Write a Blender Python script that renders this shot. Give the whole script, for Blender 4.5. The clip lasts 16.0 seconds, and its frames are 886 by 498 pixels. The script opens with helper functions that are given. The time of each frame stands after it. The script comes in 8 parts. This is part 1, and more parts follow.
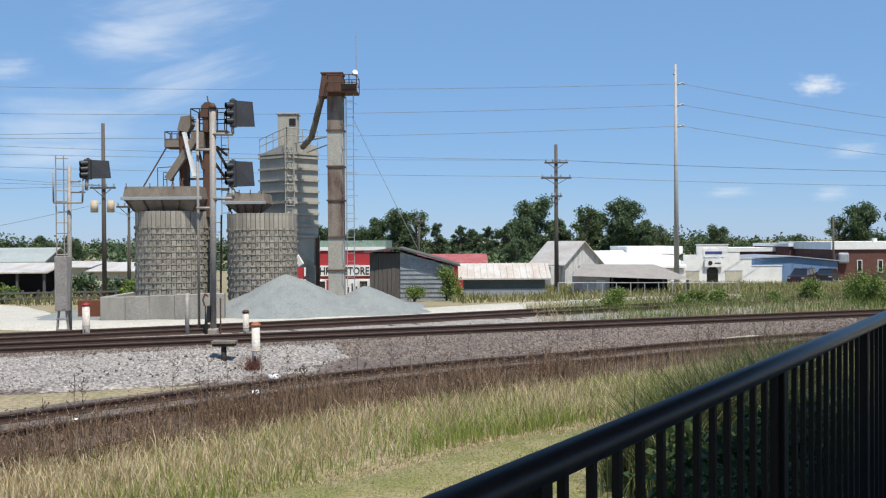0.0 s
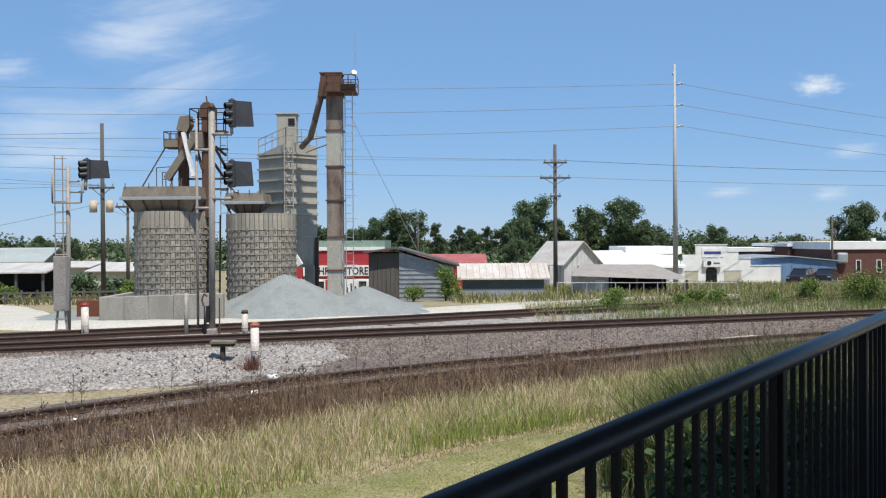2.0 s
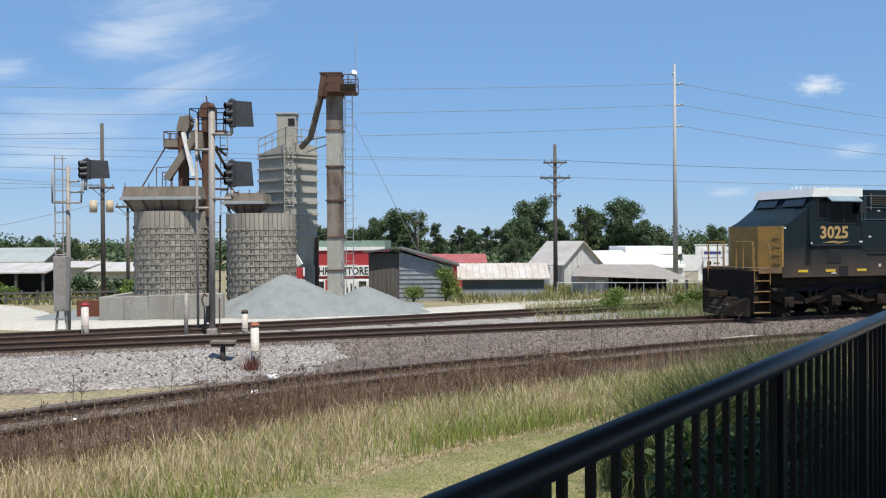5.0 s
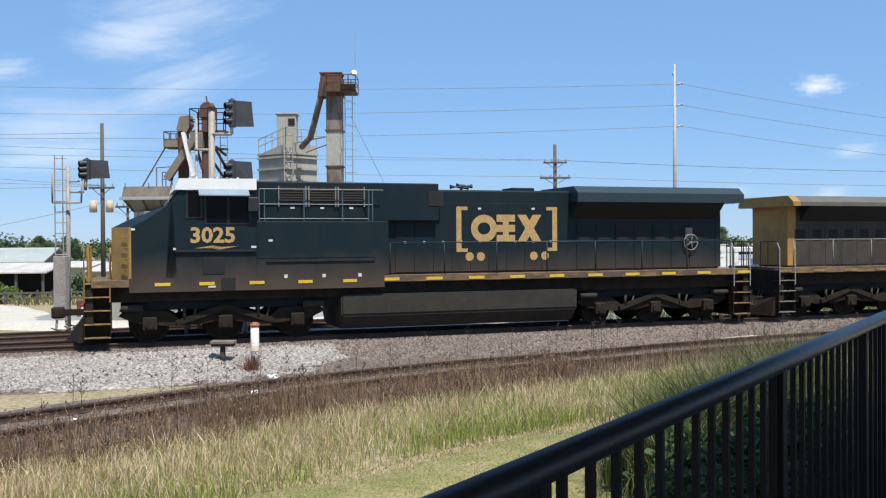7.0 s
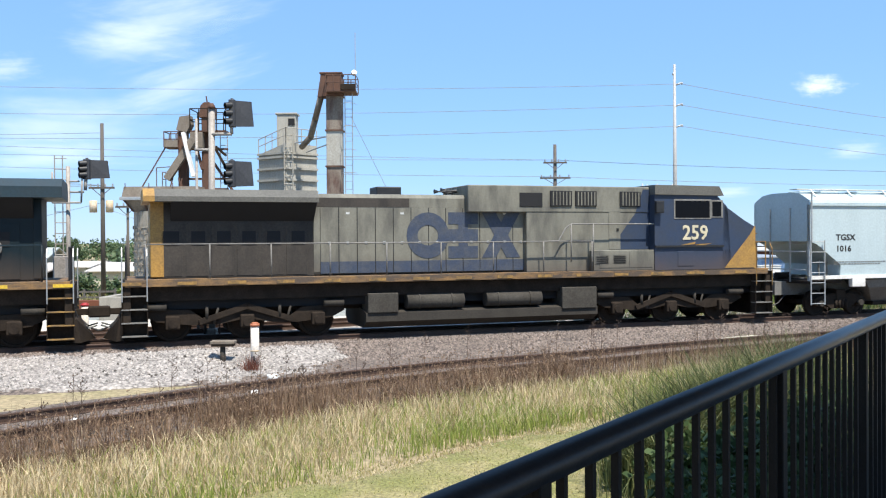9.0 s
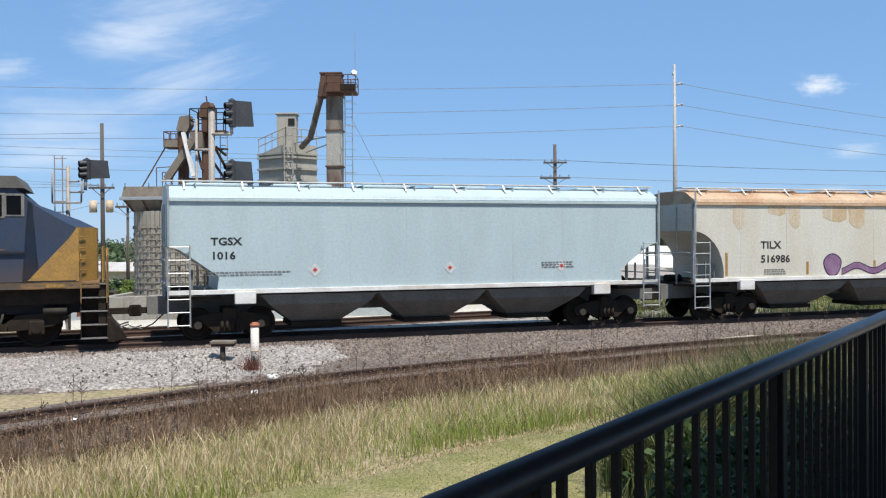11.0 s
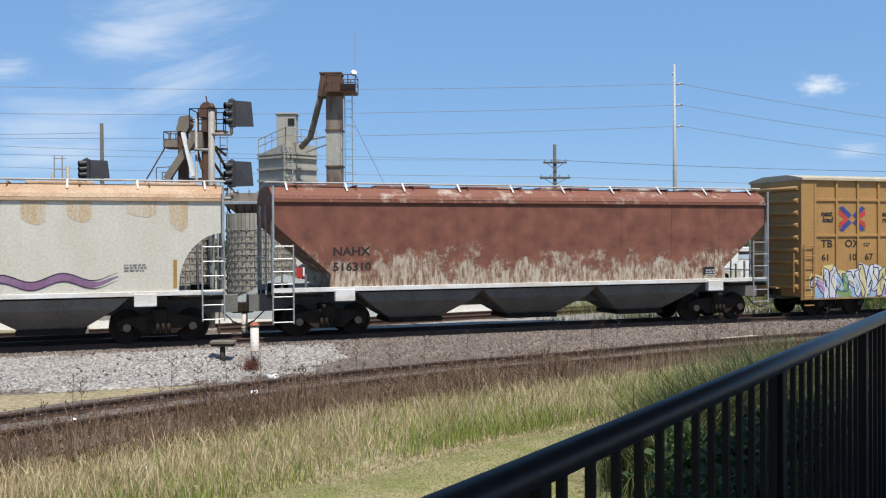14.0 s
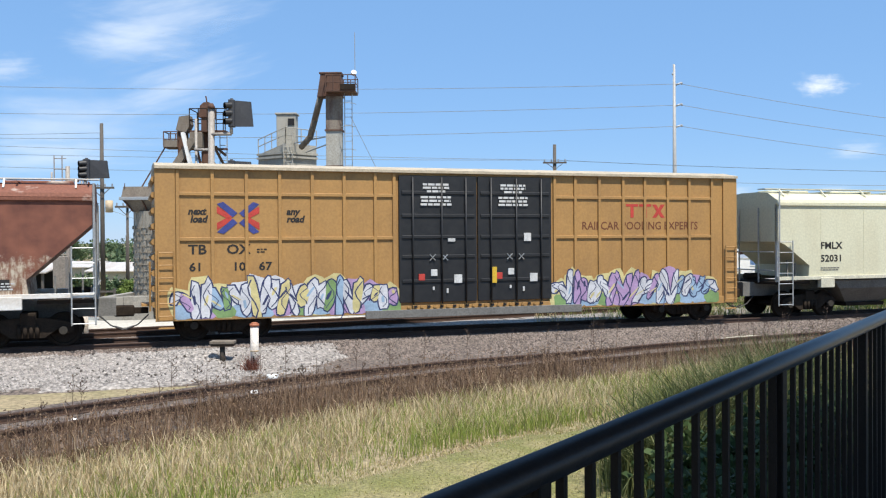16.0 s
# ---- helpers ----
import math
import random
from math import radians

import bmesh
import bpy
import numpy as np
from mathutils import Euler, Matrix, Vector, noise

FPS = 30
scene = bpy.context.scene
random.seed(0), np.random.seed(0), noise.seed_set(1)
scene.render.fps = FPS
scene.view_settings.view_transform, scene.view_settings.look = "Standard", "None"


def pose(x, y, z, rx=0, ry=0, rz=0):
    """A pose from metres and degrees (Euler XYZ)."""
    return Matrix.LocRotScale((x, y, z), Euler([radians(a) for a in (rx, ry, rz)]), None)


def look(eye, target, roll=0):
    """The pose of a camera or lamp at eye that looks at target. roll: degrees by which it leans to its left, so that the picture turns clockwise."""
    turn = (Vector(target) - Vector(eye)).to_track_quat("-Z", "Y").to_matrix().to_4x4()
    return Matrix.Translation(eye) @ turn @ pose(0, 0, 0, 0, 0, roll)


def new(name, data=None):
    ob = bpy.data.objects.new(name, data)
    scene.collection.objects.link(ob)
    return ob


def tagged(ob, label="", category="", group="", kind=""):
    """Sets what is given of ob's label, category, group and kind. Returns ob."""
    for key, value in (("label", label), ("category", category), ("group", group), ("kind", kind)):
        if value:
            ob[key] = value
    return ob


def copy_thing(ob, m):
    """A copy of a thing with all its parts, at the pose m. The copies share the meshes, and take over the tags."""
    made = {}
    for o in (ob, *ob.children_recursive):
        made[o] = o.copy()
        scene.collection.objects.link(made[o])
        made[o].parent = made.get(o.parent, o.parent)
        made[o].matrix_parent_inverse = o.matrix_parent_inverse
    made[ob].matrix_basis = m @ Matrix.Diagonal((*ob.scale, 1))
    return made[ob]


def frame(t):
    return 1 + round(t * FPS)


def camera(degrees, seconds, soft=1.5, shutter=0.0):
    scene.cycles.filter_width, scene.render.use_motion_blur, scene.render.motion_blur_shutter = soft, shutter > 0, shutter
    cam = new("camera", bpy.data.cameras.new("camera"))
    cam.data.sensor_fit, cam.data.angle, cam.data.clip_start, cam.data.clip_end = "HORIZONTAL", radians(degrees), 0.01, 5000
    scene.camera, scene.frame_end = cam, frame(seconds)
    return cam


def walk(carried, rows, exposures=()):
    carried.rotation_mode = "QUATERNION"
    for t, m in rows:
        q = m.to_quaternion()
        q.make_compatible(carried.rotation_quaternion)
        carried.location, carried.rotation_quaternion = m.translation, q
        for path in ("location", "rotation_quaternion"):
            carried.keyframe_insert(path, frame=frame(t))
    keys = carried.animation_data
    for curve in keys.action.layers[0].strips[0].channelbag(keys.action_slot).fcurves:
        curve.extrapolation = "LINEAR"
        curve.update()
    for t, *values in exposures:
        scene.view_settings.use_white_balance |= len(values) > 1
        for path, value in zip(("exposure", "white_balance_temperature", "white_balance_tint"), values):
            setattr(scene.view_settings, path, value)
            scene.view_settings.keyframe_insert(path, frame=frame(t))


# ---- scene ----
cam = camera(50.83, 16.0, soft=1.2)
EYE = (0.0, 0.0, 2.852)


def aim(yaw, pitch=-0.556):
    return look(EYE, (100 * math.tan(radians(yaw)), 100, EYE[2] + 100 * math.tan(radians(pitch))), -0.38)


walk(cam, [(0.0, aim(-0.06)), (0.9, aim(-0.06)), (1.4, aim(0.0)), (9.0, aim(0.0)), (16.0, aim(0.02))],
     exposures=[(0.0, 0.13), (5.0, 0.13), (6.5, 0.16), (7.0, 0.34), (8.0, 0.71), (9.0, 0.72), (10.2, 0.48), (11.5, 0.15), (12.5, 0.05), (13.5, 0.12), (14.5, 0.26), (16.0, 0.40)])

# ---- light ----
world = bpy.data.worlds.new("sky")
scene.world = world
world.use_nodes = True
wn = world.node_tree
sky = wn.nodes.new("ShaderNodeTexSky")
sky.sky_type = "NISHITA"
sky.sun_disc = False
sky.sun_elevation, sky.sun_rotation = radians(64), radians(152)
sky.dust_density, sky.ozone_density, sky.air_density, sky.altitude = 0.2, 4.0, 1.0, 1200
tint = wn.nodes.new("ShaderNodeMix")
tint.data_type, tint.blend_type = "RGBA", "MULTIPLY"
tint.inputs["Factor"].default_value = 1.0
tint.inputs["B"].default_value = (1.0, 1.0, 1.04, 1)
veil = wn.nodes.new("ShaderNodeMix")
veil.data_type = "RGBA"
veil.inputs["Factor"].default_value = 0.68
veil.inputs["B"].default_value = (1.42, 2.95, 5.2, 1)
wn.links.new(sky.outputs["Color"], veil.inputs["A"])
wn.links.new(veil.outputs["Result"], tint.inputs["A"])
wn.links.new(tint.outputs["Result"], wn.nodes["Background"].inputs["Color"])
wn.nodes["Background"].inputs["Strength"].default_value = 0.122
sun_data = bpy.data.lights.new("sun", "SUN")
sun_data.energy, sun_data.angle, sun_data.color = 5.0, radians(0.5), (1.0, 0.95, 0.87)
sun = new("sun", sun_data)
AZ, EL = radians(152), radians(64)
SUN_DIR = Vector((math.sin(AZ) * math.cos(EL), math.cos(AZ) * math.cos(EL), math.sin(EL)))
sun.matrix_world = look(SUN_DIR * 60, (0, 0, 0))

# ---- tools ----
def part(name, bm, material, parent=None, label="", smooth=False, m=None):
    """One mesh object out of a bmesh, under its thing."""
    me = bpy.data.meshes.new(name)
    bm.to_mesh(me)
    bm.free()
    if smooth:
        for p in me.polygons:
            p.use_smooth = True
    me.materials.append(material)
    ob = new(name, me)
    if parent:
        ob.parent = parent
    if m is not None:
        ob.matrix_basis = m
    return tagged(ob, label)


def share(name, mesh, parent, m):
    ob = new(name, mesh)
    ob.parent = parent
    ob.matrix_basis = m
    return ob


def thing(name, label, category, m=None, group="", kind=""):
    ob = new(name)
    ob.empty_display_size = 0.2
    if m is not None:
        ob.matrix_basis = m
    return tagged(ob, label, category, group, kind)


def box(bm, x0, x1, y0, y1, z0, z1, bev=0.0):
    r = bmesh.ops.create_cube(bm, size=1.0)
    vs = r["verts"]
    for v in vs:
        v.co = Vector((x0 + (v.co.x + 0.5) * (x1 - x0), y0 + (v.co.y + 0.5) * (y1 - y0), z0 + (v.co.z + 0.5) * (z1 - z0)))
    if bev:
        es = list({e for v in vs for e in v.link_edges})
        bmesh.ops.bevel(bm, geom=es, offset=bev, segments=2, affect="EDGES", profile=0.5)
    return bm


def bx(*a, **k):
    return box(bmesh.new(), *a, **k)


def rod(bm, p, q, r, n=8, r2=None, cap=True):
    """A round bar from p to q, of radius r (r2 at q)."""
    p, q = Vector(p), Vector(q)
    d = q - p
    turn = d.to_track_quat("Z", "Y").to_matrix()
    r2 = r if r2 is None else r2
    a = [bm.verts.new(p + turn @ Vector((r * math.cos(2 * math.pi * i / n), r * math.sin(2 * math.pi * i / n), 0))) for i in range(n)]
    b = [bm.verts.new(q + turn @ Vector((r2 * math.cos(2 * math.pi * i / n), r2 * math.sin(2 * math.pi * i / n), 0))) for i in range(n)]
    for i in range(n):
        f = bm.faces.new((a[i], a[(i + 1) % n], b[(i + 1) % n], b[i]))
        f.smooth = n > 6
    if cap:
        bm.faces.new(list(reversed(a)))
        bm.faces.new(b)
    return bm


def tube(bm, pts, r, n=6):
    """One continuous round tube through points."""
    P = [Vector(p) for p in pts]
    rings = []
    for k, p in enumerate(P):
        d = P[min(k + 1, len(P) - 1)] - P[max(k - 1, 0)]
        turn = d.to_track_quat("Z", "Y").to_matrix()
        rings.append([p + turn @ Vector((r * math.cos(2 * math.pi * i / n), r * math.sin(2 * math.pi * i / n), 0)) for i in range(n)])
    return loft(bm, rings)


def bar(bm, p, q, w, h):
    """A square bar from p to q."""
    p, q = Vector(p), Vector(q)
    d = q - p
    turn = d.to_track_quat("Z", "Y").to_matrix()
    c = [(-w / 2, -h / 2), (w / 2, -h / 2), (w / 2, h / 2), (-w / 2, h / 2)]
    a = [bm.verts.new(p + turn @ Vector((u, v, 0))) for u, v in c]
    b = [bm.verts.new(q + turn @ Vector((u, v, 0))) for u, v in c]
    for i in range(4):
        bm.faces.new((a[i], a[(i + 1) % 4], b[(i + 1) % 4], b[i]))
    bm.faces.new(list(reversed(a)))
    bm.faces.new(b)
    return bm


def extrude(bm, pts, axis, a, b):
    """A prism: the outline pts swept along an axis from a to b."""
    def at(u, v, w):
        return {"x": (w, u, v), "y": (u, w, v), "z": (u, v, w)}[axis]
    A = [bm.verts.new(at(u, v, a)) for u, v in pts]
    B = [bm.verts.new(at(u, v, b)) for u, v in pts]
    n = len(pts)
    for i in range(n):
        bm.faces.new((A[i], A[(i + 1) % n], B[(i + 1) % n], B[i]))
    bm.faces.new(list(reversed(A)))
    bm.faces.new(B)
    bmesh.ops.recalc_face_normals(bm, faces=bm.faces)
    return bm


def loft(bm, rings, cap=True):
    """Skin over rings of equal length."""
    R = [[bm.verts.new(p) for p in r] for r in rings]
    n = len(R[0])
    for a, b in zip(R, R[1:]):
        for i in range(n):
            bm.faces.new((a[i], a[(i + 1) % n], b[(i + 1) % n], b[i]))
    if cap:
        bm.faces.new(list(reversed(R[0])))
        bm.faces.new(R[-1])
    bmesh.ops.recalc_face_normals(bm, faces=bm.faces)
    return bm


def letters(name, body, size, material, parent, m, bold=0.0, squash=1.0, label="", slant=0.0):
    """Painted writing as a thin mesh."""
    cu = bpy.data.curves.new(name, "FONT")
    cu.body, cu.size, cu.extrude, cu.offset = body, size, 0.002, bold
    cu.resolution_u = 2
    tmp = bpy.data.objects.new(name, cu)
    me = bpy.data.meshes.new_from_object(tmp)
    bpy.data.objects.remove(tmp)
    me.name = name
    for v in me.vertices:
        v.co.x = v.co.x * squash + slant * v.co.y
    me.materials.clear()
    me.materials.append(material)
    ob = new(name, me)
    ob.parent = parent
    ob.matrix_basis = m
    return tagged(ob, label)


# ---- materials ----
def mat(name, base, rough=0.7, metal=0.0, alt=None, scale=3.0, amount=0.5, fine=40.0, bump=0.15, stretch=(1, 1, 1), spec=0.5, rnd=0.0, dark=0.25, island=False, detail=6.0, edge=(0.42, 0.62), dust=None):
    """A surface with variation at two scales: patches of a second colour, fine grain and relief."""
    m = bpy.data.materials.new(name)
    m.use_nodes = True
    nt = m.node_tree
    N, L = nt.nodes, nt.links
    bsdf = N["Principled BSDF"]
    bsdf.inputs["Roughness"].default_value, bsdf.inputs["Metallic"].default_value = rough, metal
    bsdf.inputs["Specular IOR Level"].default_value = spec
    tc = N.new("ShaderNodeTexCoord")
    mp = N.new("ShaderNodeMapping")
    mp.inputs["Scale"].default_value = stretch
    L.new(tc.outputs["Object"], mp.inputs["Vector"])
    big, small = N.new("ShaderNodeTexNoise"), N.new("ShaderNodeTexNoise")
    big.inputs["Scale"].default_value, big.inputs["Detail"].default_value = scale, detail
    big.inputs["Roughness"].default_value = 0.62
    small.inputs["Scale"].default_value, small.inputs["Detail"].default_value = fine, 3
    L.new(mp.outputs[0], big.inputs["Vector"])
    L.new(tc.outputs["Object"], small.inputs["Vector"])
    ramp = N.new("ShaderNodeMapRange")
    ramp.inputs["From Min"].default_value, ramp.inputs["From Max"].default_value = edge
    ramp.inputs["To Max"].default_value = amount
    L.new(big.outputs["Fac"], ramp.inputs["Value"])
    mix = N.new("ShaderNodeMix")
    mix.data_type = "RGBA"
    mix.inputs["A"].default_value = (*base, 1)
    mix.inputs["B"].default_value = (*(alt or [c * 0.6 for c in base]), 1)
    L.new(ramp.outputs[0], mix.inputs["Factor"])
    grain = N.new("ShaderNodeMapRange")
    grain.inputs["From Min"].default_value, grain.inputs["From Max"].default_value = 0.3, 0.7
    grain.inputs["To Min"].default_value, grain.inputs["To Max"].default_value = 1 - dark, 1 + dark * 0.6
    L.new(small.outputs["Fac"], grain.inputs["Value"])
    mul = N.new("ShaderNodeMix")
    mul.data_type, mul.blend_type = "RGBA", "MULTIPLY"
    mul.inputs["Factor"].default_value = 1
    L.new(mix.outputs["Result"], mul.inputs["A"])
    L.new(grain.outputs[0], mul.inputs["B"])
    out = mul.outputs["Result"]
    if rnd:
        if island:
            info = N.new("ShaderNodeNewGeometry").outputs["Random Per Island"]
        else:
            info = N.new("ShaderNodeObjectInfo").outputs["Random"]
        rr = N.new("ShaderNodeMapRange")
        rr.inputs["To Min"].default_value, rr.inputs["To Max"].default_value = 1 - rnd, 1 + rnd
        L.new(info, rr.inputs["Value"])
        m2 = N.new("ShaderNodeMix")
        m2.data_type, m2.blend_type = "RGBA", "MULTIPLY"
        m2.inputs["Factor"].default_value = 1
        L.new(out, m2.inputs["A"])
        L.new(rr.outputs[0], m2.inputs["B"])
        out = m2.outputs["Result"]
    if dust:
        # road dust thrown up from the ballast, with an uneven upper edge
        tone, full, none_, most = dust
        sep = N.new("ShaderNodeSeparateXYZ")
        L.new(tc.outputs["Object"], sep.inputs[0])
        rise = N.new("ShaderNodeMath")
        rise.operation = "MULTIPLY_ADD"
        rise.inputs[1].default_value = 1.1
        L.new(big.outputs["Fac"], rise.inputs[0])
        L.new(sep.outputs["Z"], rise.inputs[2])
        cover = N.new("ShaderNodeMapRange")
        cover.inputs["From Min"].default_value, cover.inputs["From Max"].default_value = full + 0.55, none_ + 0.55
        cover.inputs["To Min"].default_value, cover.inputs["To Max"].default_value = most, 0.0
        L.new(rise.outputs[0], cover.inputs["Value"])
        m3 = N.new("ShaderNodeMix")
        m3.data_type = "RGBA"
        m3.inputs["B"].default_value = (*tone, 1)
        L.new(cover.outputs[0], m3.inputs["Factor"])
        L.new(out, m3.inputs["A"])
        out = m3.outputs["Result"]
    L.new(out, bsdf.inputs["Base Color"])
    if bump:
        b = N.new("ShaderNodeBump")
        b.inputs["Strength"].default_value, b.inputs["Distance"].default_value = bump, 0.02
        L.new(small.outputs["Fac"], b.inputs["Height"])
        L.new(b.outputs[0], bsdf.inputs["Normal"])
    return m


def blades(name, lo, hi, trans=0.25, alt=None):
    """Leaf and grass: each blade its own shade, some light through it."""
    m = bpy.data.materials.new(name)
    m.use_nodes = True
    nt = m.node_tree
    N, L = nt.nodes, nt.links
    bsdf = N["Principled BSDF"]
    bsdf.inputs["Roughness"].default_value = 0.6
    bsdf.inputs["Specular IOR Level"].default_value = 0.25
    geo = N.new("ShaderNodeNewGeometry")
    ramp = N.new("ShaderNodeValToRGB")
    ramp.color_ramp.elements[0].color = (*lo, 1)
    ramp.color_ramp.elements[1].color = (*hi, 1)
    if alt:
        e = ramp.color_ramp.elements.new(0.55)
        e.color = (*alt, 1)
    L.new(geo.outputs["Random Per Island"], ramp.inputs["Fac"])
    L.new(ramp.outputs[0], bsdf.inputs["Base Color"])
    tr = N.new("ShaderNodeBsdfTranslucent")
    L.new(ramp.outputs[0], tr.inputs["Color"])
    mx = N.new("ShaderNodeMixShader")
    mx.inputs[0].default_value = trans
    L.new(bsdf.outputs[0], mx.inputs[1])
    L.new(tr.outputs[0], mx.inputs[2])
    L.new(mx.outputs[0], N["Material Output"].inputs["Surface"])
    return m


M_PALEBED = mat("pale_ballast_stone", (0.32, 0.29, 0.26), 0.9, alt=(0.21, 0.185, 0.165), scale=1.2, fine=11, bump=1.0, dark=0.7)
M_BALLAST = mat("ballast_stone", (0.155, 0.122, 0.100), 0.9, alt=(0.085, 0.064, 0.052), scale=1.2, fine=11, bump=1.0, dark=0.85, rnd=0.0)
M_STONE = mat("loose_stone", (0.19, 0.152, 0.127), 0.9, alt=(0.10, 0.076, 0.062), scale=6, fine=60, bump=0.3, rnd=0.65, island=True)
M_GROUND = mat("dry_soil", (0.30, 0.24, 0.14), 0.95, alt=(0.17, 0.17, 0.06), scale=0.35, fine=9, bump=0.5, dark=0.4)
M_LAWN = mat("mown_lawn", (0.185, 0.180, 0.055), 0.95, alt=(0.29, 0.24, 0.115), scale=1.1, fine=22, bump=0.9, dark=0.5, amount=0.8)
M_GRAVEL = mat("crushed_gravel", (0.25, 0.265, 0.25), 0.95, alt=(0.19, 0.20, 0.195), scale=1.5, fine=22, bump=0.8, dark=0.35)
M_ROAD = mat("pale_gravel_road", (0.50, 0.47, 0.40), 0.95, alt=(0.42, 0.37, 0.29), scale=0.6, fine=12, bump=0.4)
M_RAIL = mat("rail_steel", (0.085, 0.05, 0.035), 0.6, metal=0.3, alt=(0.05, 0.03, 0.022), scale=4, fine=60)
M_RAILHEAD = mat("worn_rail_head", (0.32, 0.30, 0.29), 0.35, metal=0.9, scale=4, fine=60, bump=0.05)
M_TIE = mat("creosoted_wood", (0.05, 0.04, 0.032), 0.85, alt=(0.11, 0.095, 0.08), scale=3, fine=30, stretch=(1, 6, 6), rnd=0.35)
M_CONC = mat("old_concrete", (0.32, 0.30, 0.26), 0.9, alt=(0.18, 0.165, 0.135), scale=1.6, fine=25, bump=0.4, stretch=(1, 1, 0.35))
M_STAVE = mat("stained_stave_concrete", (0.36, 0.325, 0.265), 0.9, alt=(0.24, 0.21, 0.165), scale=2.4, fine=30, bump=0.4, rnd=0.2)
M_GALV = mat("galvanised_steel", (0.46, 0.47, 0.46), 0.5, metal=0.55, alt=(0.34, 0.34, 0.33), scale=4, fine=30, bump=0.05)
M_BLACK = mat("black_paint", (0.012, 0.012, 0.013), 0.5, alt=(0.025, 0.024, 0.023), scale=5, fine=60, bump=0.05)
M_BALUSTER = mat("black_satin_paint", (0.013, 0.0105, 0.009), 0.6, scale=9, fine=120, bump=0.03, spec=0.15)
M_RAILING = mat("black_gloss_paint", (0.014, 0.0125, 0.014), 0.40, alt=(0.026, 0.022, 0.022), scale=9, fine=120, bump=0.03, spec=0.5)
M_RUST = mat("rusted_steel", (0.125, 0.062, 0.038), 0.85, alt=(0.055, 0.034, 0.026), scale=3, fine=30, bump=0.35, stretch=(1, 1, 0.4))
M_GREYSTEEL = mat("weathered_grey_paint", (0.40, 0.38, 0.325), 0.75, alt=(0.29, 0.26, 0.20), scale=2.0, fine=25, bump=0.2, stretch=(1, 1, 0.3))
M_WOODPOLE = mat("weathered_pole_wood", (0.11, 0.095, 0.08), 0.9, alt=(0.05, 0.043, 0.037), scale=3, fine=30, stretch=(4, 4, 0.3), bump=0.4)
M_WHITE = mat("white_paint", (0.78, 0.77, 0.73), 0.7, alt=(0.62, 0.6, 0.55), scale=1.2, fine=20, bump=0.1, dark=0.1)
M_TANWALL = mat("tan_metal_wall", (0.50, 0.47, 0.36), 0.7, alt=(0.44, 0.40, 0.3), scale=1.5, fine=14)
M_RED = mat("red_paint", (0.42, 0.03, 0.035), 0.6, alt=(0.3, 0.035, 0.035), scale=2, fine=20, bump=0.1)
M_ORANGE = mat("faded_orange_paint", (0.5, 0.17, 0.08), 0.6, scale=5, fine=30, bump=0.1)
# near-black pane colour stands in for the unlit cab interior
M_CABGLASS = mat("dark_interior_cab_glass", (0.004, 0.004, 0.005), 0.2, scale=2, fine=10, bump=0.0, spec=0.12, dark=0.05)
M_GLASS = mat("dark_window_glass", (0.012, 0.014, 0.016), 0.08, scale=2, fine=10, bump=0.0, spec=0.8, dark=0.05)

# ---- ground, tracks ----
TH = 0.33269
TX, TY = math.cos(TH), math.sin(TH)
C0 = Vector((0.0 - 1.5 * TY, 28.645 + 1.5 * TX, 0.0))   # centre line of the main track at s = 0


def across(x, y):
    """Metres beyond the main track's centre line."""
    return -(x - C0.x) * TY + (y - C0.y) * TX


def on_track(s, q=0.0, z=0.0):
    return Vector((C0.x + s * TX - q * TY, C0.y + s * TY + q * TX, z))


def ramp(v, pts):
    if v <= pts[0][0]:
        return pts[0][1]
    for (a, p), (b, r) in zip(pts, pts[1:]):
        if v <= b:
            t = (v - a) / (b - a)
            return p + (r - p) * t
    return pts[-1][1]


def gz(x, y):
    """Height of the ground sheet."""
    q = across(x, y)
    near = ramp(q, [(-22, -0.62), (-9.5, -0.5), (-4.2, -0.42), (-2.6, -0.40), (2.2, -0.40), (7, -0.34), (14, -0.32)])
    far = ramp(y, [(46, 0.0), (100, -1.62), (4000, -1.62)])
    return near + far + 0.05 * noise.noise((x * 0.35, y * 0.35, 0.3))


def sheet(name, xs, ys, zf, material, label, category, smooth=True):
    bm = bmesh.new()
    V = [[bm.verts.new((x, y, zf(x, y))) for x in xs] for y in ys]
    for j in range(len(ys) - 1):
        for i in range(len(xs) - 1):
            bm.faces.new((V[j][i], V[j][i + 1], V[j + 1][i + 1], V[j + 1][i]))
    return tagged(part(name, bm, material, smooth=smooth), label, category, kind="structure")


xs = [-3000, -1500, -700, -300, -150, -90, -60] + list(np.arange(-45, 60.1, 1.0)) + [75, 100, 150, 300, 700, 1500, 3000]
ys = [-200, -60, -20, -8] + list(np.arange(-2, 62.1, 1.0)) + [66, 70, 75, 80, 86, 92, 100, 115, 140, 200, 400, 800, 1600, 3200]
sheet("ground", [float(v) for v in xs], [float(v) for v in ys], gz, M_GROUND, "patchy dry grass and soil along the railway", "ground")


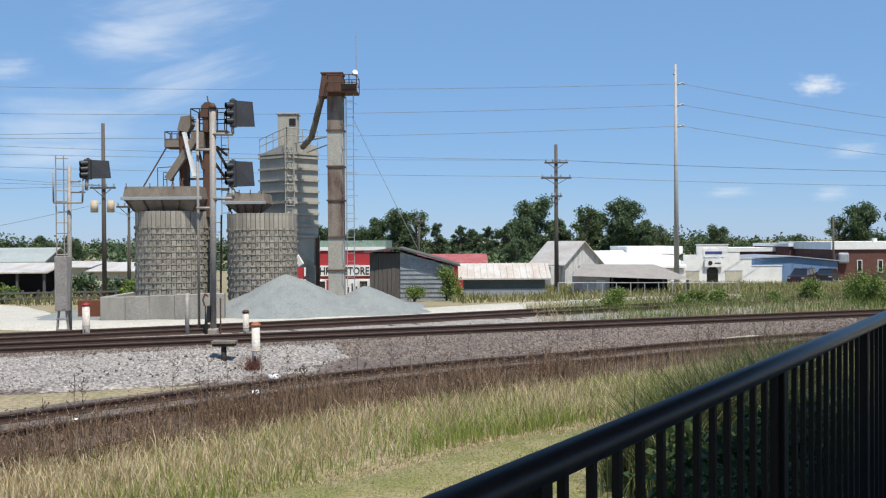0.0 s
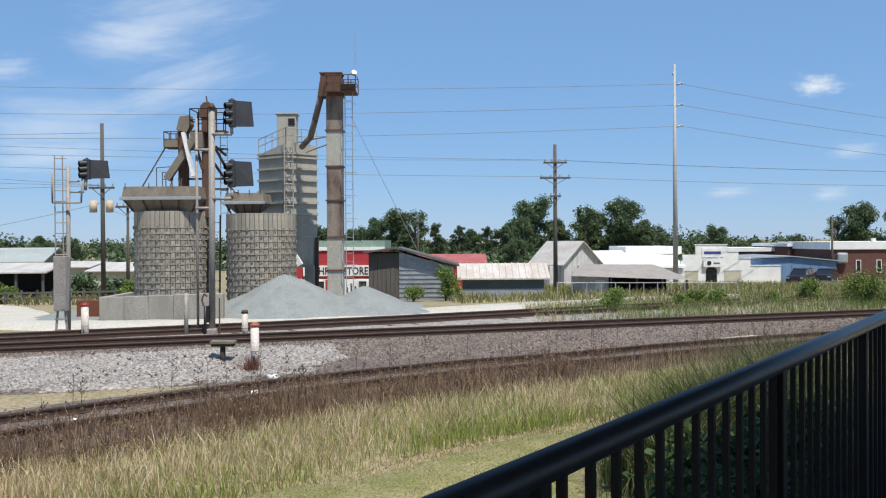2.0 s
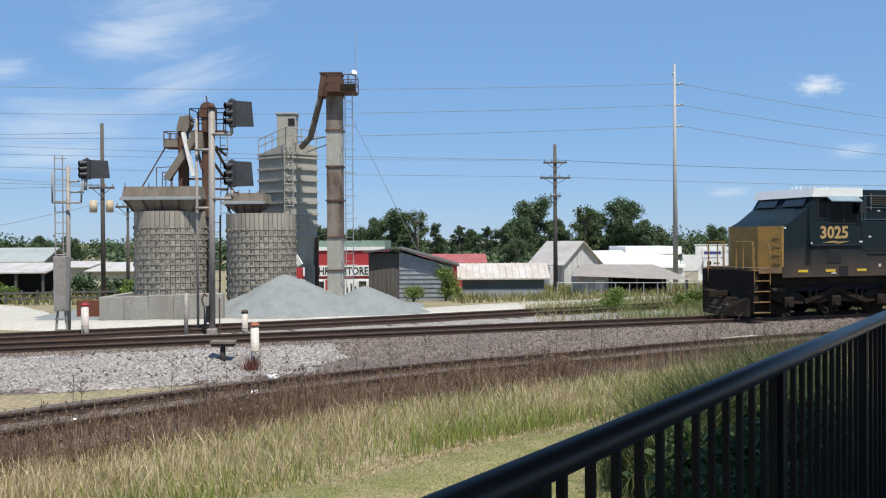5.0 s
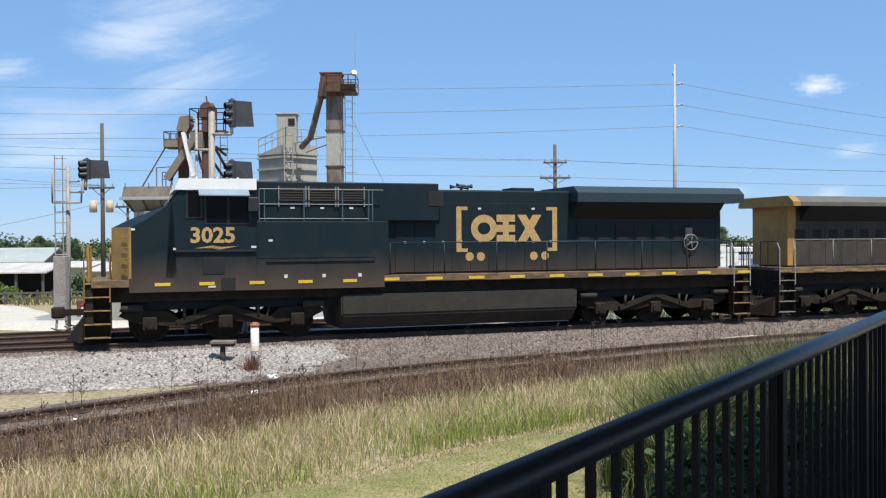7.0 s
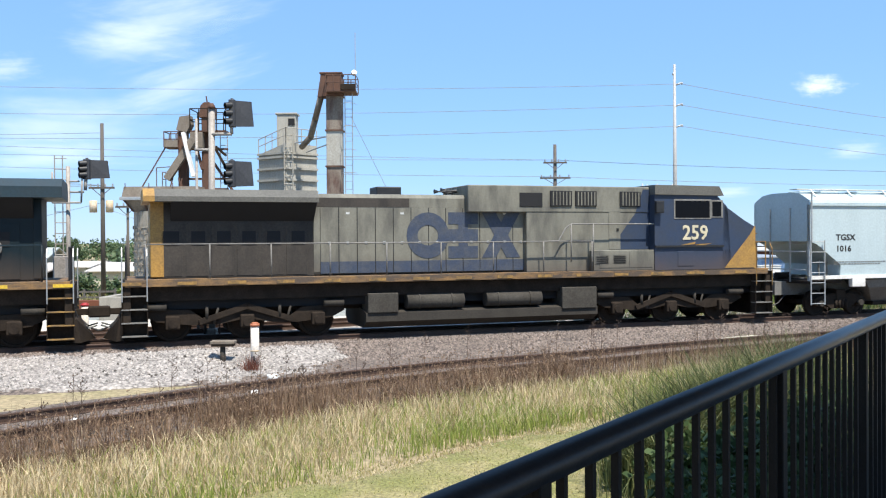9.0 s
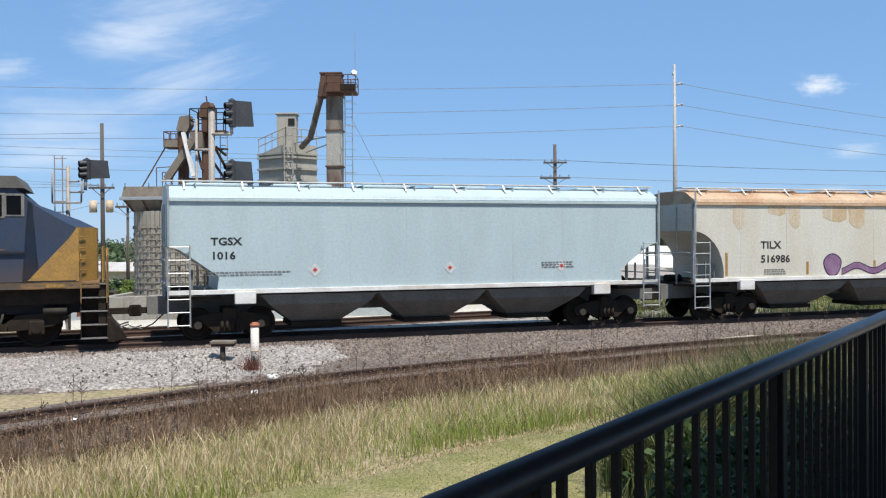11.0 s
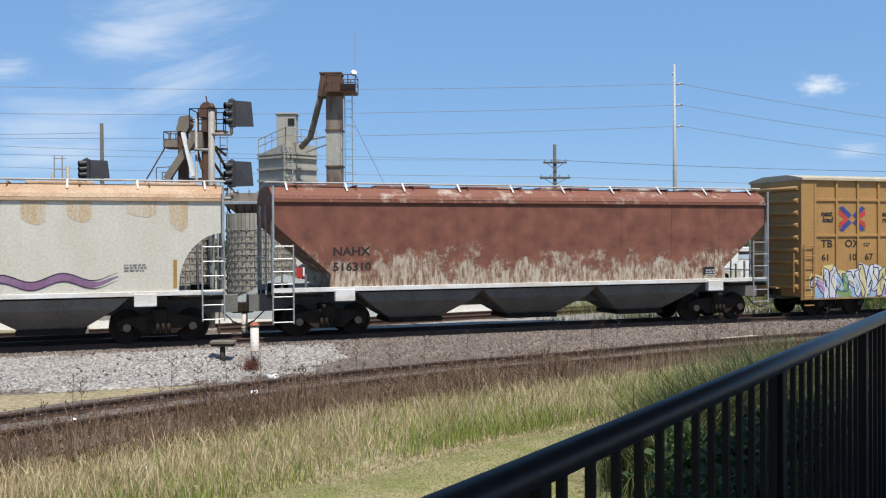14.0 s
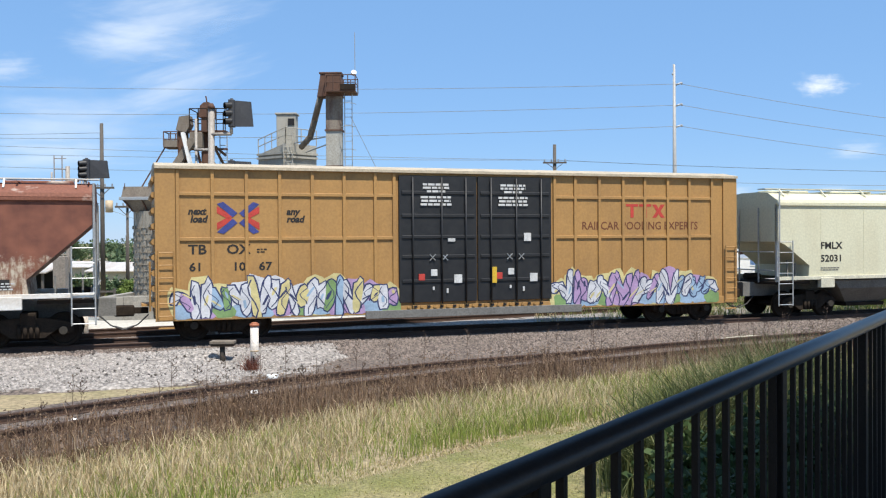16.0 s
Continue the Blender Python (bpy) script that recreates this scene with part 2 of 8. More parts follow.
def strip(name, path, halves, material, label, category, dz=0.0, wob=0.0):
    """A band of ground along a path; halves gives (offset, height) across it."""
    bm = bmesh.new()
    rows = []
    for k, p in enumerate(path):
        a, b = path[max(k - 1, 0)], path[min(k + 1, len(path) - 1)]
        d = (Vector(b) - Vector(a)).to_2d().normalized()
        row = []
        for o, h in halves:
            o2 = o + wob * noise.noise((p[0] * 0.4, p[1] * 0.4, o))
            row.append(bm.verts.new((p[0] - d.y * o2, p[1] + d.x * o2, h + dz + 0.03 * noise.noise((p[0] * 1.1, p[1] * 1.1, o)))))
        rows.append(row)
    for a, b in zip(rows, rows[1:]):
        for i in range(len(halves) - 1):
            bm.faces.new((a[i], b[i], b[i + 1], a[i + 1]))
    bmesh.ops.recalc_face_normals(bm, faces=bm.faces)
    return tagged(part(name, bm, material, smooth=True), label, category, kind="structure")


def bend(pts, step=0.5):
    """A smooth path through points of the plan."""
    P = [Vector((*p, 0)) for p in pts]
    P = [2 * P[0] - P[1]] + P + [2 * P[-1] - P[-2]]
    out = []
    for a, b, c, d in zip(P, P[1:], P[2:], P[3:]):
        n = max(2, int((c - b).length / step))
        for i in range(n):
            t = i / n
            out.append(0.5 * ((2 * b) + (c - a) * t + (2 * a - 5 * b + 4 * c - d) * t * t + (3 * b - a - 3 * c + d) * t ** 3))
    out.append(P[-2])
    return out


MAIN = [on_track(s) for s in np.arange(-45, 90, 1.0)]
SIDING = bend([(-40.0, 17.5), (-26.0, 23.2), (-13.3, 29.0), (-4.0, 33.4), (3.0, 37.2), (14.0, 43.0), (34.0, 53.5)], 1.0)
SPUR = bend([(-21.0, 3.4), (-14.0, 9.5), (-7.3, 16.1), (-3.4, 19.95), (0.4, 22.8), (3.8, 24.65), (7.8, 27.1), (14.8, 30.5), (26.6, 34.9), (40.5, 39.9)], 0.5)

strip("ballast_bed", MAIN, [(-6.6, -0.50), (-6.0, -0.37), (-4.2, -0.36), (-3.2, -0.32), (-2.0, -0.17), (0, -0.15), (2.0, -0.17), (3.4, -0.30), (4.2, -0.42)], M_BALLAST, "grey-brown crushed stone ballast shoulder", "ballast", wob=0.35)
strip("ballast_bed", SIDING, [(-2.9, -0.4), (-1.8, -0.19), (0, -0.17), (1.8, -0.19), (2.6, -0.38)], M_PALEBED, "pale stone ballast under the siding", "ballast", wob=0.3)
strip("ballast_bed", SPUR, [(-1.7, -0.48), (-1.2, -0.39), (0, -0.37), (1.3, -0.38), (2.4, -0.44)], M_BALLAST, "weedy ballast under the old spur track", "ballast", wob=0.3)

RAIL_PROFILE = [(-0.07, 0), (0.07, 0), (0.07, 0.012), (0.012, 0.03), (0.010, 0.125), (0.036, 0.135), (0.036, 0.165), (0.028, 0.172), (-0.028, 0.172), (-0.036, 0.165), (-0.036, 0.135), (-0.010, 0.125), (-0.012, 0.03), (-0.07, 0.012)]


def railway(path, z, label, head, ties):
    t = thing("railway_track", label, "track", kind="structure")
    for side in (-0.753, 0.753):
        for nm, prof, material in (("rail", RAIL_PROFILE, M_RAIL), ("rail_head", [(-0.028, 0.170), (0.028, 0.170), (0.026, 0.1755), (-0.026, 0.1755)], head)):
            bm = bmesh.new()
            rings = []
            for k, p in enumerate(path):
                a, b = path[max(k - 1, 0)], path[min(k + 1, len(path) - 1)]
                d = (b - a).to_2d().normalized()
                rings.append([(p.x - d.y * (side + u), p.y + d.x * (side + u), z - 0.1755 + v) for u, v in prof])
            loft(bm, rings)
            part(nm, bm, material, t)
    bm = bx(-0.11, 0.11, -1.3, 1.3, -0.18, 0, bev=0.012)
    tie = part("tie", bm, M_TIE, t)
    first = True
    length = 0.0
    for a, b in zip(path, path[1:]):
        seg = (b - a).length
        length += seg
        if length < 0.55:
            continue
        length = 0.0
        if not ties(a):
            continue
        d = (b - a).normalized()
        ang = math.atan2(d.y, d.x) + random.uniform(-0.03, 0.03)
        m = Matrix.Translation((a.x + random.uniform(-0.04, 0.04), a.y, z - 0.185 + random.uniform(-0.012, 0.008))) @ Matrix.Rotation(ang, 4, "Z")
        if first:
            tie.matrix_basis = m
            first = False
        else:
            share("tie", tie.data, t, m)
    return t


def finer(path, step):
    out = []
    for a, b in zip(path, path[1:]):
        n = max(1, int((b - a).length / step))
        out += [a.lerp(b, i / n) for i in range(n)]
    return out + [path[-1]]


railway(finer(MAIN, 0.5), 0.0, "main line track with dark steel rails on wooden ties", M_RAIL, lambda p: -22 < p.x < 34)
railway(finer(SIDING, 0.5), 0.0, "siding track with brown steel rails on wooden ties", M_RAIL, lambda p: -26 < p.x < 12)
railway(finer(SPUR, 0.5), -0.2, "old rusty spur track half hidden in weeds", M_RAIL, lambda p: -16 < p.x < 28)

# ---- the train ----
M_RAILBLUE = mat("worn_blue_grey_rail_paint", (0.05, 0.085, 0.10), 0.5, alt=(0.09, 0.10, 0.10), scale=4, fine=25, bump=0.03)
TRAIN, WHEELS = [], []
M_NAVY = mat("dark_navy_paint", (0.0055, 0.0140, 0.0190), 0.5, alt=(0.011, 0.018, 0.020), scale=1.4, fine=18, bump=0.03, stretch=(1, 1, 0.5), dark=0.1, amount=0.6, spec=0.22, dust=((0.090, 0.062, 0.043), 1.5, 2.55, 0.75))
M_NAVYROOF = mat("navy_radiator_roof", (0.012, 0.030, 0.040), 0.5, alt=(0.018, 0.028, 0.032), scale=2, fine=25, bump=0.05)
M_SOOT = mat("soot_blackened_grey_paint", (0.046, 0.038, 0.030), 0.8, alt=(0.020, 0.017, 0.014), scale=1.3, fine=20, bump=0.08, stretch=(1.2, 1, 0.5), amount=0.8)
M_OLDRAIL = mat("worn_silver_rail_paint", (0.20, 0.19, 0.17), 0.65, alt=(0.09, 0.08, 0.07), scale=4, fine=25, bump=0.05)
M_OLDYELLOW = mat("grimy_old_yellow", (0.30, 0.17, 0.045), 0.8, alt=(0.10, 0.07, 0.04), scale=4, fine=25, bump=0.05, amount=0.9)
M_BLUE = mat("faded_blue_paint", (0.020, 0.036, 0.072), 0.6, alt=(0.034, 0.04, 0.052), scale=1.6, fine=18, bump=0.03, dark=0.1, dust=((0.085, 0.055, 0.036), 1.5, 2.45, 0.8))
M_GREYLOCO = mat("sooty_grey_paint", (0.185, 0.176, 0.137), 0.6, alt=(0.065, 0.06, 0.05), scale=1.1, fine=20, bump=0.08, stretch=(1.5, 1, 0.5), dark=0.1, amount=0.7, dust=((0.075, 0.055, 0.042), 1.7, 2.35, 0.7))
M_GREYROOF = mat("sooty_grey_roof", (0.11, 0.105, 0.09), 0.75, alt=(0.08, 0.075, 0.065), scale=1.5, fine=20, bump=0.1)
M_YELLOW = mat("dirty_yellow_paint", (0.37, 0.205, 0.045), 0.6, alt=(0.20, 0.12, 0.045), scale=2.5, fine=25, bump=0.05)
M_SILL = mat("grimy_yellow_sill", (0.24, 0.135, 0.05), 0.8, alt=(0.075, 0.055, 0.04), scale=2.2, fine=25, bump=0.1, stretch=(0.6, 1, 2), amount=0.95, edge=(0.36, 0.56))
M_GEAR = mat("dusty_grey_equipment_paint", (0.066, 0.060, 0.050), 0.85, alt=(0.038, 0.033, 0.027), scale=2, fine=25, bump=0.06, spec=0.15)
M_REFLECT = mat("yellow_reflective_strip", (0.65, 0.42, 0.03), 0.5, alt=(0.5, 0.34, 0.05), scale=4, fine=25, bump=0.0)
M_GOLD = mat("gold_lettering", (0.45, 0.29, 0.11), 0.55, alt=(0.34, 0.22, 0.095), scale=3, fine=25, bump=0.0)
M_TRUCK = mat("grimy_truck_steel", (0.034, 0.025, 0.018), 0.9, alt=(0.013, 0.010, 0.008), scale=3, fine=25, bump=0.2, spec=0.15)
M_TANK = mat("dusty_dark_tank", (0.052, 0.046, 0.038), 0.8, alt=(0.034, 0.030, 0.025), scale=2, fine=25, bump=0.06, spec=0.15)
M_SILVER = mat("sunlit_silver_roof", (0.74, 0.74, 0.72), 0.5, alt=(0.66, 0.65, 0.62), scale=2, fine=25, bump=0.02, dark=0.04)
M_AWNING = mat("grey_blue_awning", (0.20, 0.27, 0.31), 0.6, alt=(0.16, 0.2, 0.22), scale=3, fine=25, bump=0.02, dark=0.08)
# near-black colour that puts the shade of openings and recesses into the surface
M_DARK = mat("near_black_and_recess_shade", (0.008, 0.008, 0.009), 0.8, scale=2, fine=25, bump=0.0)
M_HOPGREY = mat("pale_blue_grey_paint", (0.42, 0.50, 0.51), 0.5, alt=(0.36, 0.43, 0.44), scale=0.9, fine=14, bump=0.06, stretch=(1.2, 1, 0.35), dark=0.1)
M_HOPCREAM = mat("rust_streaked_cream_paint", (0.58, 0.555, 0.475), 0.6, alt=(0.50, 0.44, 0.34), scale=1.0, fine=14, bump=0.08, stretch=(1.0, 1, 0.35), dark=0.12)
M_ROOFRUST = mat("rusty_cream_roof", (0.42, 0.26, 0.15), 0.75, alt=(0.6, 0.48, 0.34), scale=1.3, fine=18, bump=0.15, stretch=(0.6, 1, 1))
M_STAIN = mat("tan_rust_stain", (0.50, 0.37, 0.22), 0.7, alt=(0.55, 0.47, 0.36), scale=2.2, fine=18, bump=0.0, stretch=(1, 1, 0.3), edge=(0.4, 0.6), amount=1.0)
M_HOPYELLOW = mat("pale_yellow_hopper_paint", (0.60, 0.58, 0.42), 0.6, alt=(0.52, 0.48, 0.33), scale=0.9, fine=14, bump=0.08, stretch=(1, 1, 0.4), dark=0.12)
M_HOPWHITE = mat("white_sill_paint", (0.70, 0.69, 0.65), 0.6, alt=(0.42, 0.33, 0.24), scale=2.5, fine=20, bump=0.03, stretch=(0.5, 1, 1), dark=0.1)
M_UNDER = mat("grey_hopper_underside", (0.17, 0.165, 0.15), 0.8, alt=(0.10, 0.095, 0.085), scale=1.5, fine=20, bump=0.1)
M_BOXYEL = mat("boxcar_yellow_paint", (0.39, 0.215, 0.068), 0.6, alt=(0.28, 0.155, 0.055), scale=0.8, fine=14, bump=0.06, stretch=(1, 1, 0.5), dark=0.12)
M_BOXROOF = mat("pale_boxcar_roof", (0.50, 0.42, 0.30), 0.7, scale=2, fine=20, bump=0.05)
M_INK = mat("black_stencil_ink", (0.018, 0.016, 0.014), 0.7, scale=5, fine=40, bump=0.0)
M_INKWHITE = mat("white_stencil_ink", (0.6, 0.6, 0.58), 0.7, scale=5, fine=40, bump=0.0)
M_MAROON = mat("faded_maroon_ink", (0.16, 0.05, 0.02), 0.7, scale=5, fine=40, bump=0.0)
M_LOGORED = mat("red_logo_paint", (0.50, 0.05, 0.035), 0.6, scale=5, fine=40, bump=0.0)
M_LOGOBLUE = mat("blue_logo_paint", (0.045, 0.06, 0.24), 0.6, scale=5, fine=40, bump=0.0)
M_CSXBLUE = mat("faded_blue_lettering", (0.038, 0.052, 0.085), 0.6, alt=(0.085, 0.088, 0.09), scale=3, fine=25, bump=0.0)


def rusty_hopper_paint():
    """White paint eaten by rust from the top down, with drips and scabs."""
    m = bpy.data.materials.new("heavily_rusted_white_paint")
    m.use_nodes = True
    N, L = m.node_tree.nodes, m.node_tree.links
    bsdf = N["Principled BSDF"]
    bsdf.inputs["Roughness"].default_value = 0.8
    tc = N.new("ShaderNodeTexCoord")
    mp = N.new("ShaderNodeMapping")
    mp.inputs["Scale"].default_value = (0.9, 1.0, 1.0)
    L.new(tc.outputs["Object"], mp.inputs["Vector"])
    big, small = N.new("ShaderNodeTexNoise"), N.new("ShaderNodeTexNoise")
    big.inputs["Scale"].default_value, big.inputs["Detail"].default_value, big.inputs["Roughness"].default_value = 1.5, 10, 0.72
    small.inputs["Scale"].default_value, small.inputs["Detail"].default_value = 2.0, 8
    streak = N.new("ShaderNodeTexNoise")
    smp = N.new("ShaderNodeMapping")
    smp.inputs["Scale"].default_value = (7.0, 1.0, 1.6)
    streak.inputs["Scale"].default_value, streak.inputs["Detail"].default_value, streak.inputs["Roughness"].default_value = 1.3, 8, 0.7
    L.new(tc.outputs["Object"], smp.inputs["Vector"])
    L.new(smp.outputs[0], streak.inputs["Vector"])
    L.new(mp.outputs[0], big.inputs["Vector"])
    L.new(mp.outputs[0], small.inputs["Vector"])
    sep = N.new("ShaderNodeSeparateXYZ")
    L.new(tc.outputs["Object"], sep.inputs[0])
    hgt = N.new("ShaderNodeMapRange")
    hgt.inputs["From Min"].default_value, hgt.inputs["From Max"].default_value = 1.5, 3.0
    hgt.inputs["To Min"].default_value, hgt.inputs["To Max"].default_value = -0.10, 0.26
    L.new(sep.outputs["Z"], hgt.inputs["Value"])
    add = N.new("ShaderNodeMath")
    L.new(big.outputs["Fac"], add.inputs[0])
    L.new(hgt.outputs[0], add.inputs[1])
    ramp_ = N.new("ShaderNodeMapRange")
    ramp_.inputs["From Min"].default_value, ramp_.inputs["From Max"].default_value = 0.49, 0.60
    L.new(add.outputs[0], ramp_.inputs["Value"])
    rust = N.new("ShaderNodeValToRGB")
    rust.color_ramp.elements[0].position, rust.color_ramp.elements[0].color = 0.30, (0.115, 0.040, 0.027, 1)
    rust.color_ramp.elements[1].position, rust.color_ramp.elements[1].color = 0.72, (0.235, 0.088, 0.052, 1)
    L.new(small.outputs["Fac"], rust.inputs["Fac"])
    white = N.new("ShaderNodeValToRGB")
    white.color_ramp.elements[0].position, white.color_ramp.elements[0].color = 0.42, (0.19, 0.10, 0.055, 1)
    white.color_ramp.elements[1].position, white.color_ramp.elements[1].color = 0.56, (0.46, 0.39, 0.30, 1)
    L.new(streak.outputs["Fac"], white.inputs["Fac"])
    mix = N.new("ShaderNodeMix")
    mix.data_type = "RGBA"
    L.new(ramp_.outputs[0], mix.inputs["Factor"])
    L.new(white.outputs[0], mix.inputs["A"])
    L.new(rust.outputs[0], mix.inputs["B"])
    L.new(mix.outputs["Result"], bsdf.inputs["Base Color"])
    b = N.new("ShaderNodeBump")
    b.inputs["Strength"].default_value, b.inputs["Distance"].default_value = 0.3, 0.02
    L.new(small.outputs["Fac"], b.inputs["Height"])
    L.new(b.outputs[0], bsdf.inputs["Normal"])
    return m


M_HOPRUST = rusty_hopper_paint()


def wheel_mesh(radius):
    bm = bmesh.new()
    for side in (-1, 1):
        y0, y1 = 0.70 * side, 0.84 * side
        rings = []
        for r, y in ((radius + 0.03, y0), (radius + 0.03, y0 + 0.03 * side), (radius, y0 + 0.04 * side), (radius, y1), (radius - 0.07, y1), (radius - 0.09, y1 - 0.04 * side), (0.17, y1 - 0.05 * side), (0.14, y1 + 0.02 * side), (0.0001, y1 + 0.02 * side)):
            rings.append([(r * math.cos(2 * math.pi * i / 24), y, r * math.sin(2 * math.pi * i / 24)) for i in range(24)])
        loft(bm, rings, cap=False)
        for k in range(6):
            a = 2 * math.pi * k / 6
            rod(bm, (0.22 * math.cos(a), y1 - 0.05 * side, 0.22 * math.sin(a)), (0.22 * math.cos(a), y1 - 0.02 * side, 0.22 * math.sin(a)), 0.04, 6)
    rod(bm, (0, -0.8, 0), (0, 0.8, 0), 0.09, 12)
    me = bpy.data.meshes.new("wheelset")
    bm.to_mesh(me)
    bm.free()
    me.materials.append(M_TRUCK)
    return me


WHEEL_LOCO, WHEEL_CAR = wheel_mesh(0.533), wheel_mesh(0.457)


def wheelset(parent, x, big):
    r = 0.533 if big else 0.457
    ob = share("wheelset", WHEEL_LOCO if big else WHEEL_CAR, parent, pose(x, 0, r))
    WHEELS.append((ob, x, r))


def loco_truck(parent, xc):
    """Three-axle truck: side frames with sloping equaliser arms, axle boxes, springs."""
    for sy in (-1, 1):
        bm = bmesh.new()
        prof = [(-2.9, 0.78), (-2.75, 0.95), (-1.6, 0.90), (-1.2, 0.62), (-0.7, 0.72), (0, 1.02), (0.7, 0.72), (1.2, 0.62), (1.6, 0.90), (2.75, 0.95), (2.9, 0.78), (2.5, 0.58), (1.5, 0.46), (0.75, 0.48), (0, 0.62), (-0.75, 0.48), (-1.5, 0.46), (-2.5, 0.58)]
        extrude(bm, [(xc + u, v) for u, v in prof], "y", 1.00 * sy, 1.12 * sy)
        for u, v, w, z in ((-1.35, 0.55, 0, 0.98), (1.35, 0.55, 0, 0.98)):
            bar(bm, (xc + u, 1.17 * sy, v), (xc + w, 1.17 * sy, z), 0.07, 0.16)
        frame_ = part("truck_frame", bm, M_TRUCK, parent, "grimy cast truck side frame")
        for u in (-2.08, 0, 2.08):
            bm = bmesh.new()
            box(bm, xc + u - 0.2, xc + u + 0.2, min(1.0 * sy, 1.26 * sy), max(1.0 * sy, 1.26 * sy), 0.36, 0.74, bev=0.04)
            rod(bm, (xc + u, 1.2 * sy, 0.53), (xc + u, 1.3 * sy, 0.53), 0.13, 12)
            part("axle_box", bm, M_TRUCK, frame_)
        for u in (-1.04, 1.04):
            bm = bmesh.new()
            rod(bm, (xc + u - 0.1, 1.17 * sy, 0.64), (xc + u - 0.1, 1.17 * sy, 1.0), 0.05, 8)
            rod(bm, (xc + u + 0.1, 1.17 * sy, 0.5), (xc + u + 0.22, 1.17 * sy, 0.95), 0.035, 8)
            part("damper", bm, M_TANK, frame_)
        for u in (-2.55, 2.55):
            bm = bmesh.new()
            rod(bm, (xc + u - 0.3, 1.2 * sy, 1.0), (xc + u + 0.3, 1.2 * sy, 1.0), 0.1, 10)
            part("brake_cylinder", bm, M_TANK, frame_)
    for u in (-2.08, 0, 2.08):
        part("traction_motor", bx(xc + u - 0.52, xc + u + 0.52, -0.62, 0.62, 0.22, 1.0, bev=0.06), M_TRUCK, parent)
        wheelset(parent, xc + u, True)


def coupler(parent, x, d, z=0.86):
    """Knuckle coupler with its hoses at an end; d is the way out."""
    bm = bmesh.new()
    box(bm, min(x, x + 0.75 * d), max(x, x + 0.75 * d), -0.08, 0.08, z - 0.09, z + 0.09, bev=0.02)
    box(bm, min(x + 0.6 * d, x + 0.95 * d), max(x + 0.6 * d, x + 0.95 * d), -0.17, 0.15, z - 0.16, z + 0.16, bev=0.05)
    c = part("coupler", bm, M_TRUCK, parent, "dark cast knuckle coupler")
    bm = bmesh.new()
    pts = [(x, -0.3, z - 0.1), (x + 0.3 * d, -0.32, z - 0.38), (x + 0.6 * d, -0.28, z - 0.52), (x + 0.95 * d, -0.2, z - 0.42)]
    tube(bm, pts, 0.022)
    part("air_hose", bm, M_BLACK, c)
    return c


def steps(parent, x0, x1, y, z0, z1, n, material, rail_mat):
    bm = bmesh.new()
    box(bm, x0, x1, y + 0.28, y + 0.31, z0, z1)
    for x in (x0, x1 - 0.02):
        box(bm, x, x + 0.02, y, y + 0.3, z0, z1)
    st = part("boarding_steps", bm, M_TRUCK, parent, "dark boarding steps with bright tread edges")
    for k in range(n):
        z = z0 + (z1 - z0) * k / (n - 1)
        part("tread", bx(x0, x1, y - 0.02, y + 0.28, z, z + 0.03), material, st)
    for x in (x0 + 0.02, x1 - 0.02):
        bm = bmesh.new()
        rod(bm, (x, y - 0.02, z1 - 0.5), (x, y - 0.02, z1 + 0.75), 0.018, 6)
        rod(bm, (x, y - 0.02, z1 + 0.75), (x, y + 0.12, z1 + 0.98), 0.018, 6)
        part("grab_rail", bm, rail_mat, st)


def plates(parent, name, xs, y, z0, z1, material, gap=0.012, thick=0.012):
    """A row of doors or panels proud of a wall, with open joints between."""
    for a, b in zip(xs, xs[1:]):
        lo, hi = sorted((a, b))
        p = part(name, bx(lo + gap, hi - gap, y - thick, y + 0.004, z0, z1, bev=0.004), material, parent)


def flat(bm, pts, y, t=0.004):
    extrude(bm, pts, "y", y - t, y)
    return bm


def emblem_mesh(x0, x1, z0, z1, y):
    bm = bmesh.new()
    h, w = z1 - z0, (x1 - x0) * 0.33
    cx, cz = x0 + w * 0.55, (z0 + z1) / 2
    n = 20
    ro, ri = (w * 0.55, h * 0.5), (w * 0.27, h * 0.22)
    for k in range(n):
        a, b = (math.radians(360 * j / n) for j in (k, k + 1))
        flat(bm, [(cx + ro[0] * math.cos(a), cz + ro[1] * math.sin(a)), (cx + ro[0] * math.cos(b), cz + ro[1] * math.sin(b)),
                  (cx + ri[0] * math.cos(b), cz + ri[1] * math.sin(b)), (cx + ri[0] * math.cos(a), cz + ri[1] * math.sin(a))], y)
    sx0, sx1 = x0 + w * 1.03, x0 + w * 1.93
    t = h * 0.24
    for a, b, c, d in ((0.06, 0.94, 0.74, 1), (0.06, 0.94, 0.37, 0.63), (0.06, 0.94, 0.0, 0.26), (0.36, 0.64, 0.63, 0.74), (0.36, 0.64, 0.26, 0.37)):
        flat(bm, [(sx0 + (sx1 - sx0) * a, z0 + h * c), (sx0 + (sx1 - sx0) * b, z0 + h * c), (sx0 + (sx1 - sx0) * b, z0 + h * d), (sx0 + (sx1 - sx0) * a, z0 + h * d)], y)
    bx0, bx1 = x0 + w * 1.98, x1
    bw = (bx1 - bx0) * 0.36
    flat(bm, [(bx0, z1), (bx0 + bw, z1), (bx1, z0), (bx1 - bw, z0)], y)
    flat(bm, [(bx1 - bw, z1), (bx1, z1), (bx0 + bw, z0), (bx0, z0)], y - 0.001)
    return bm


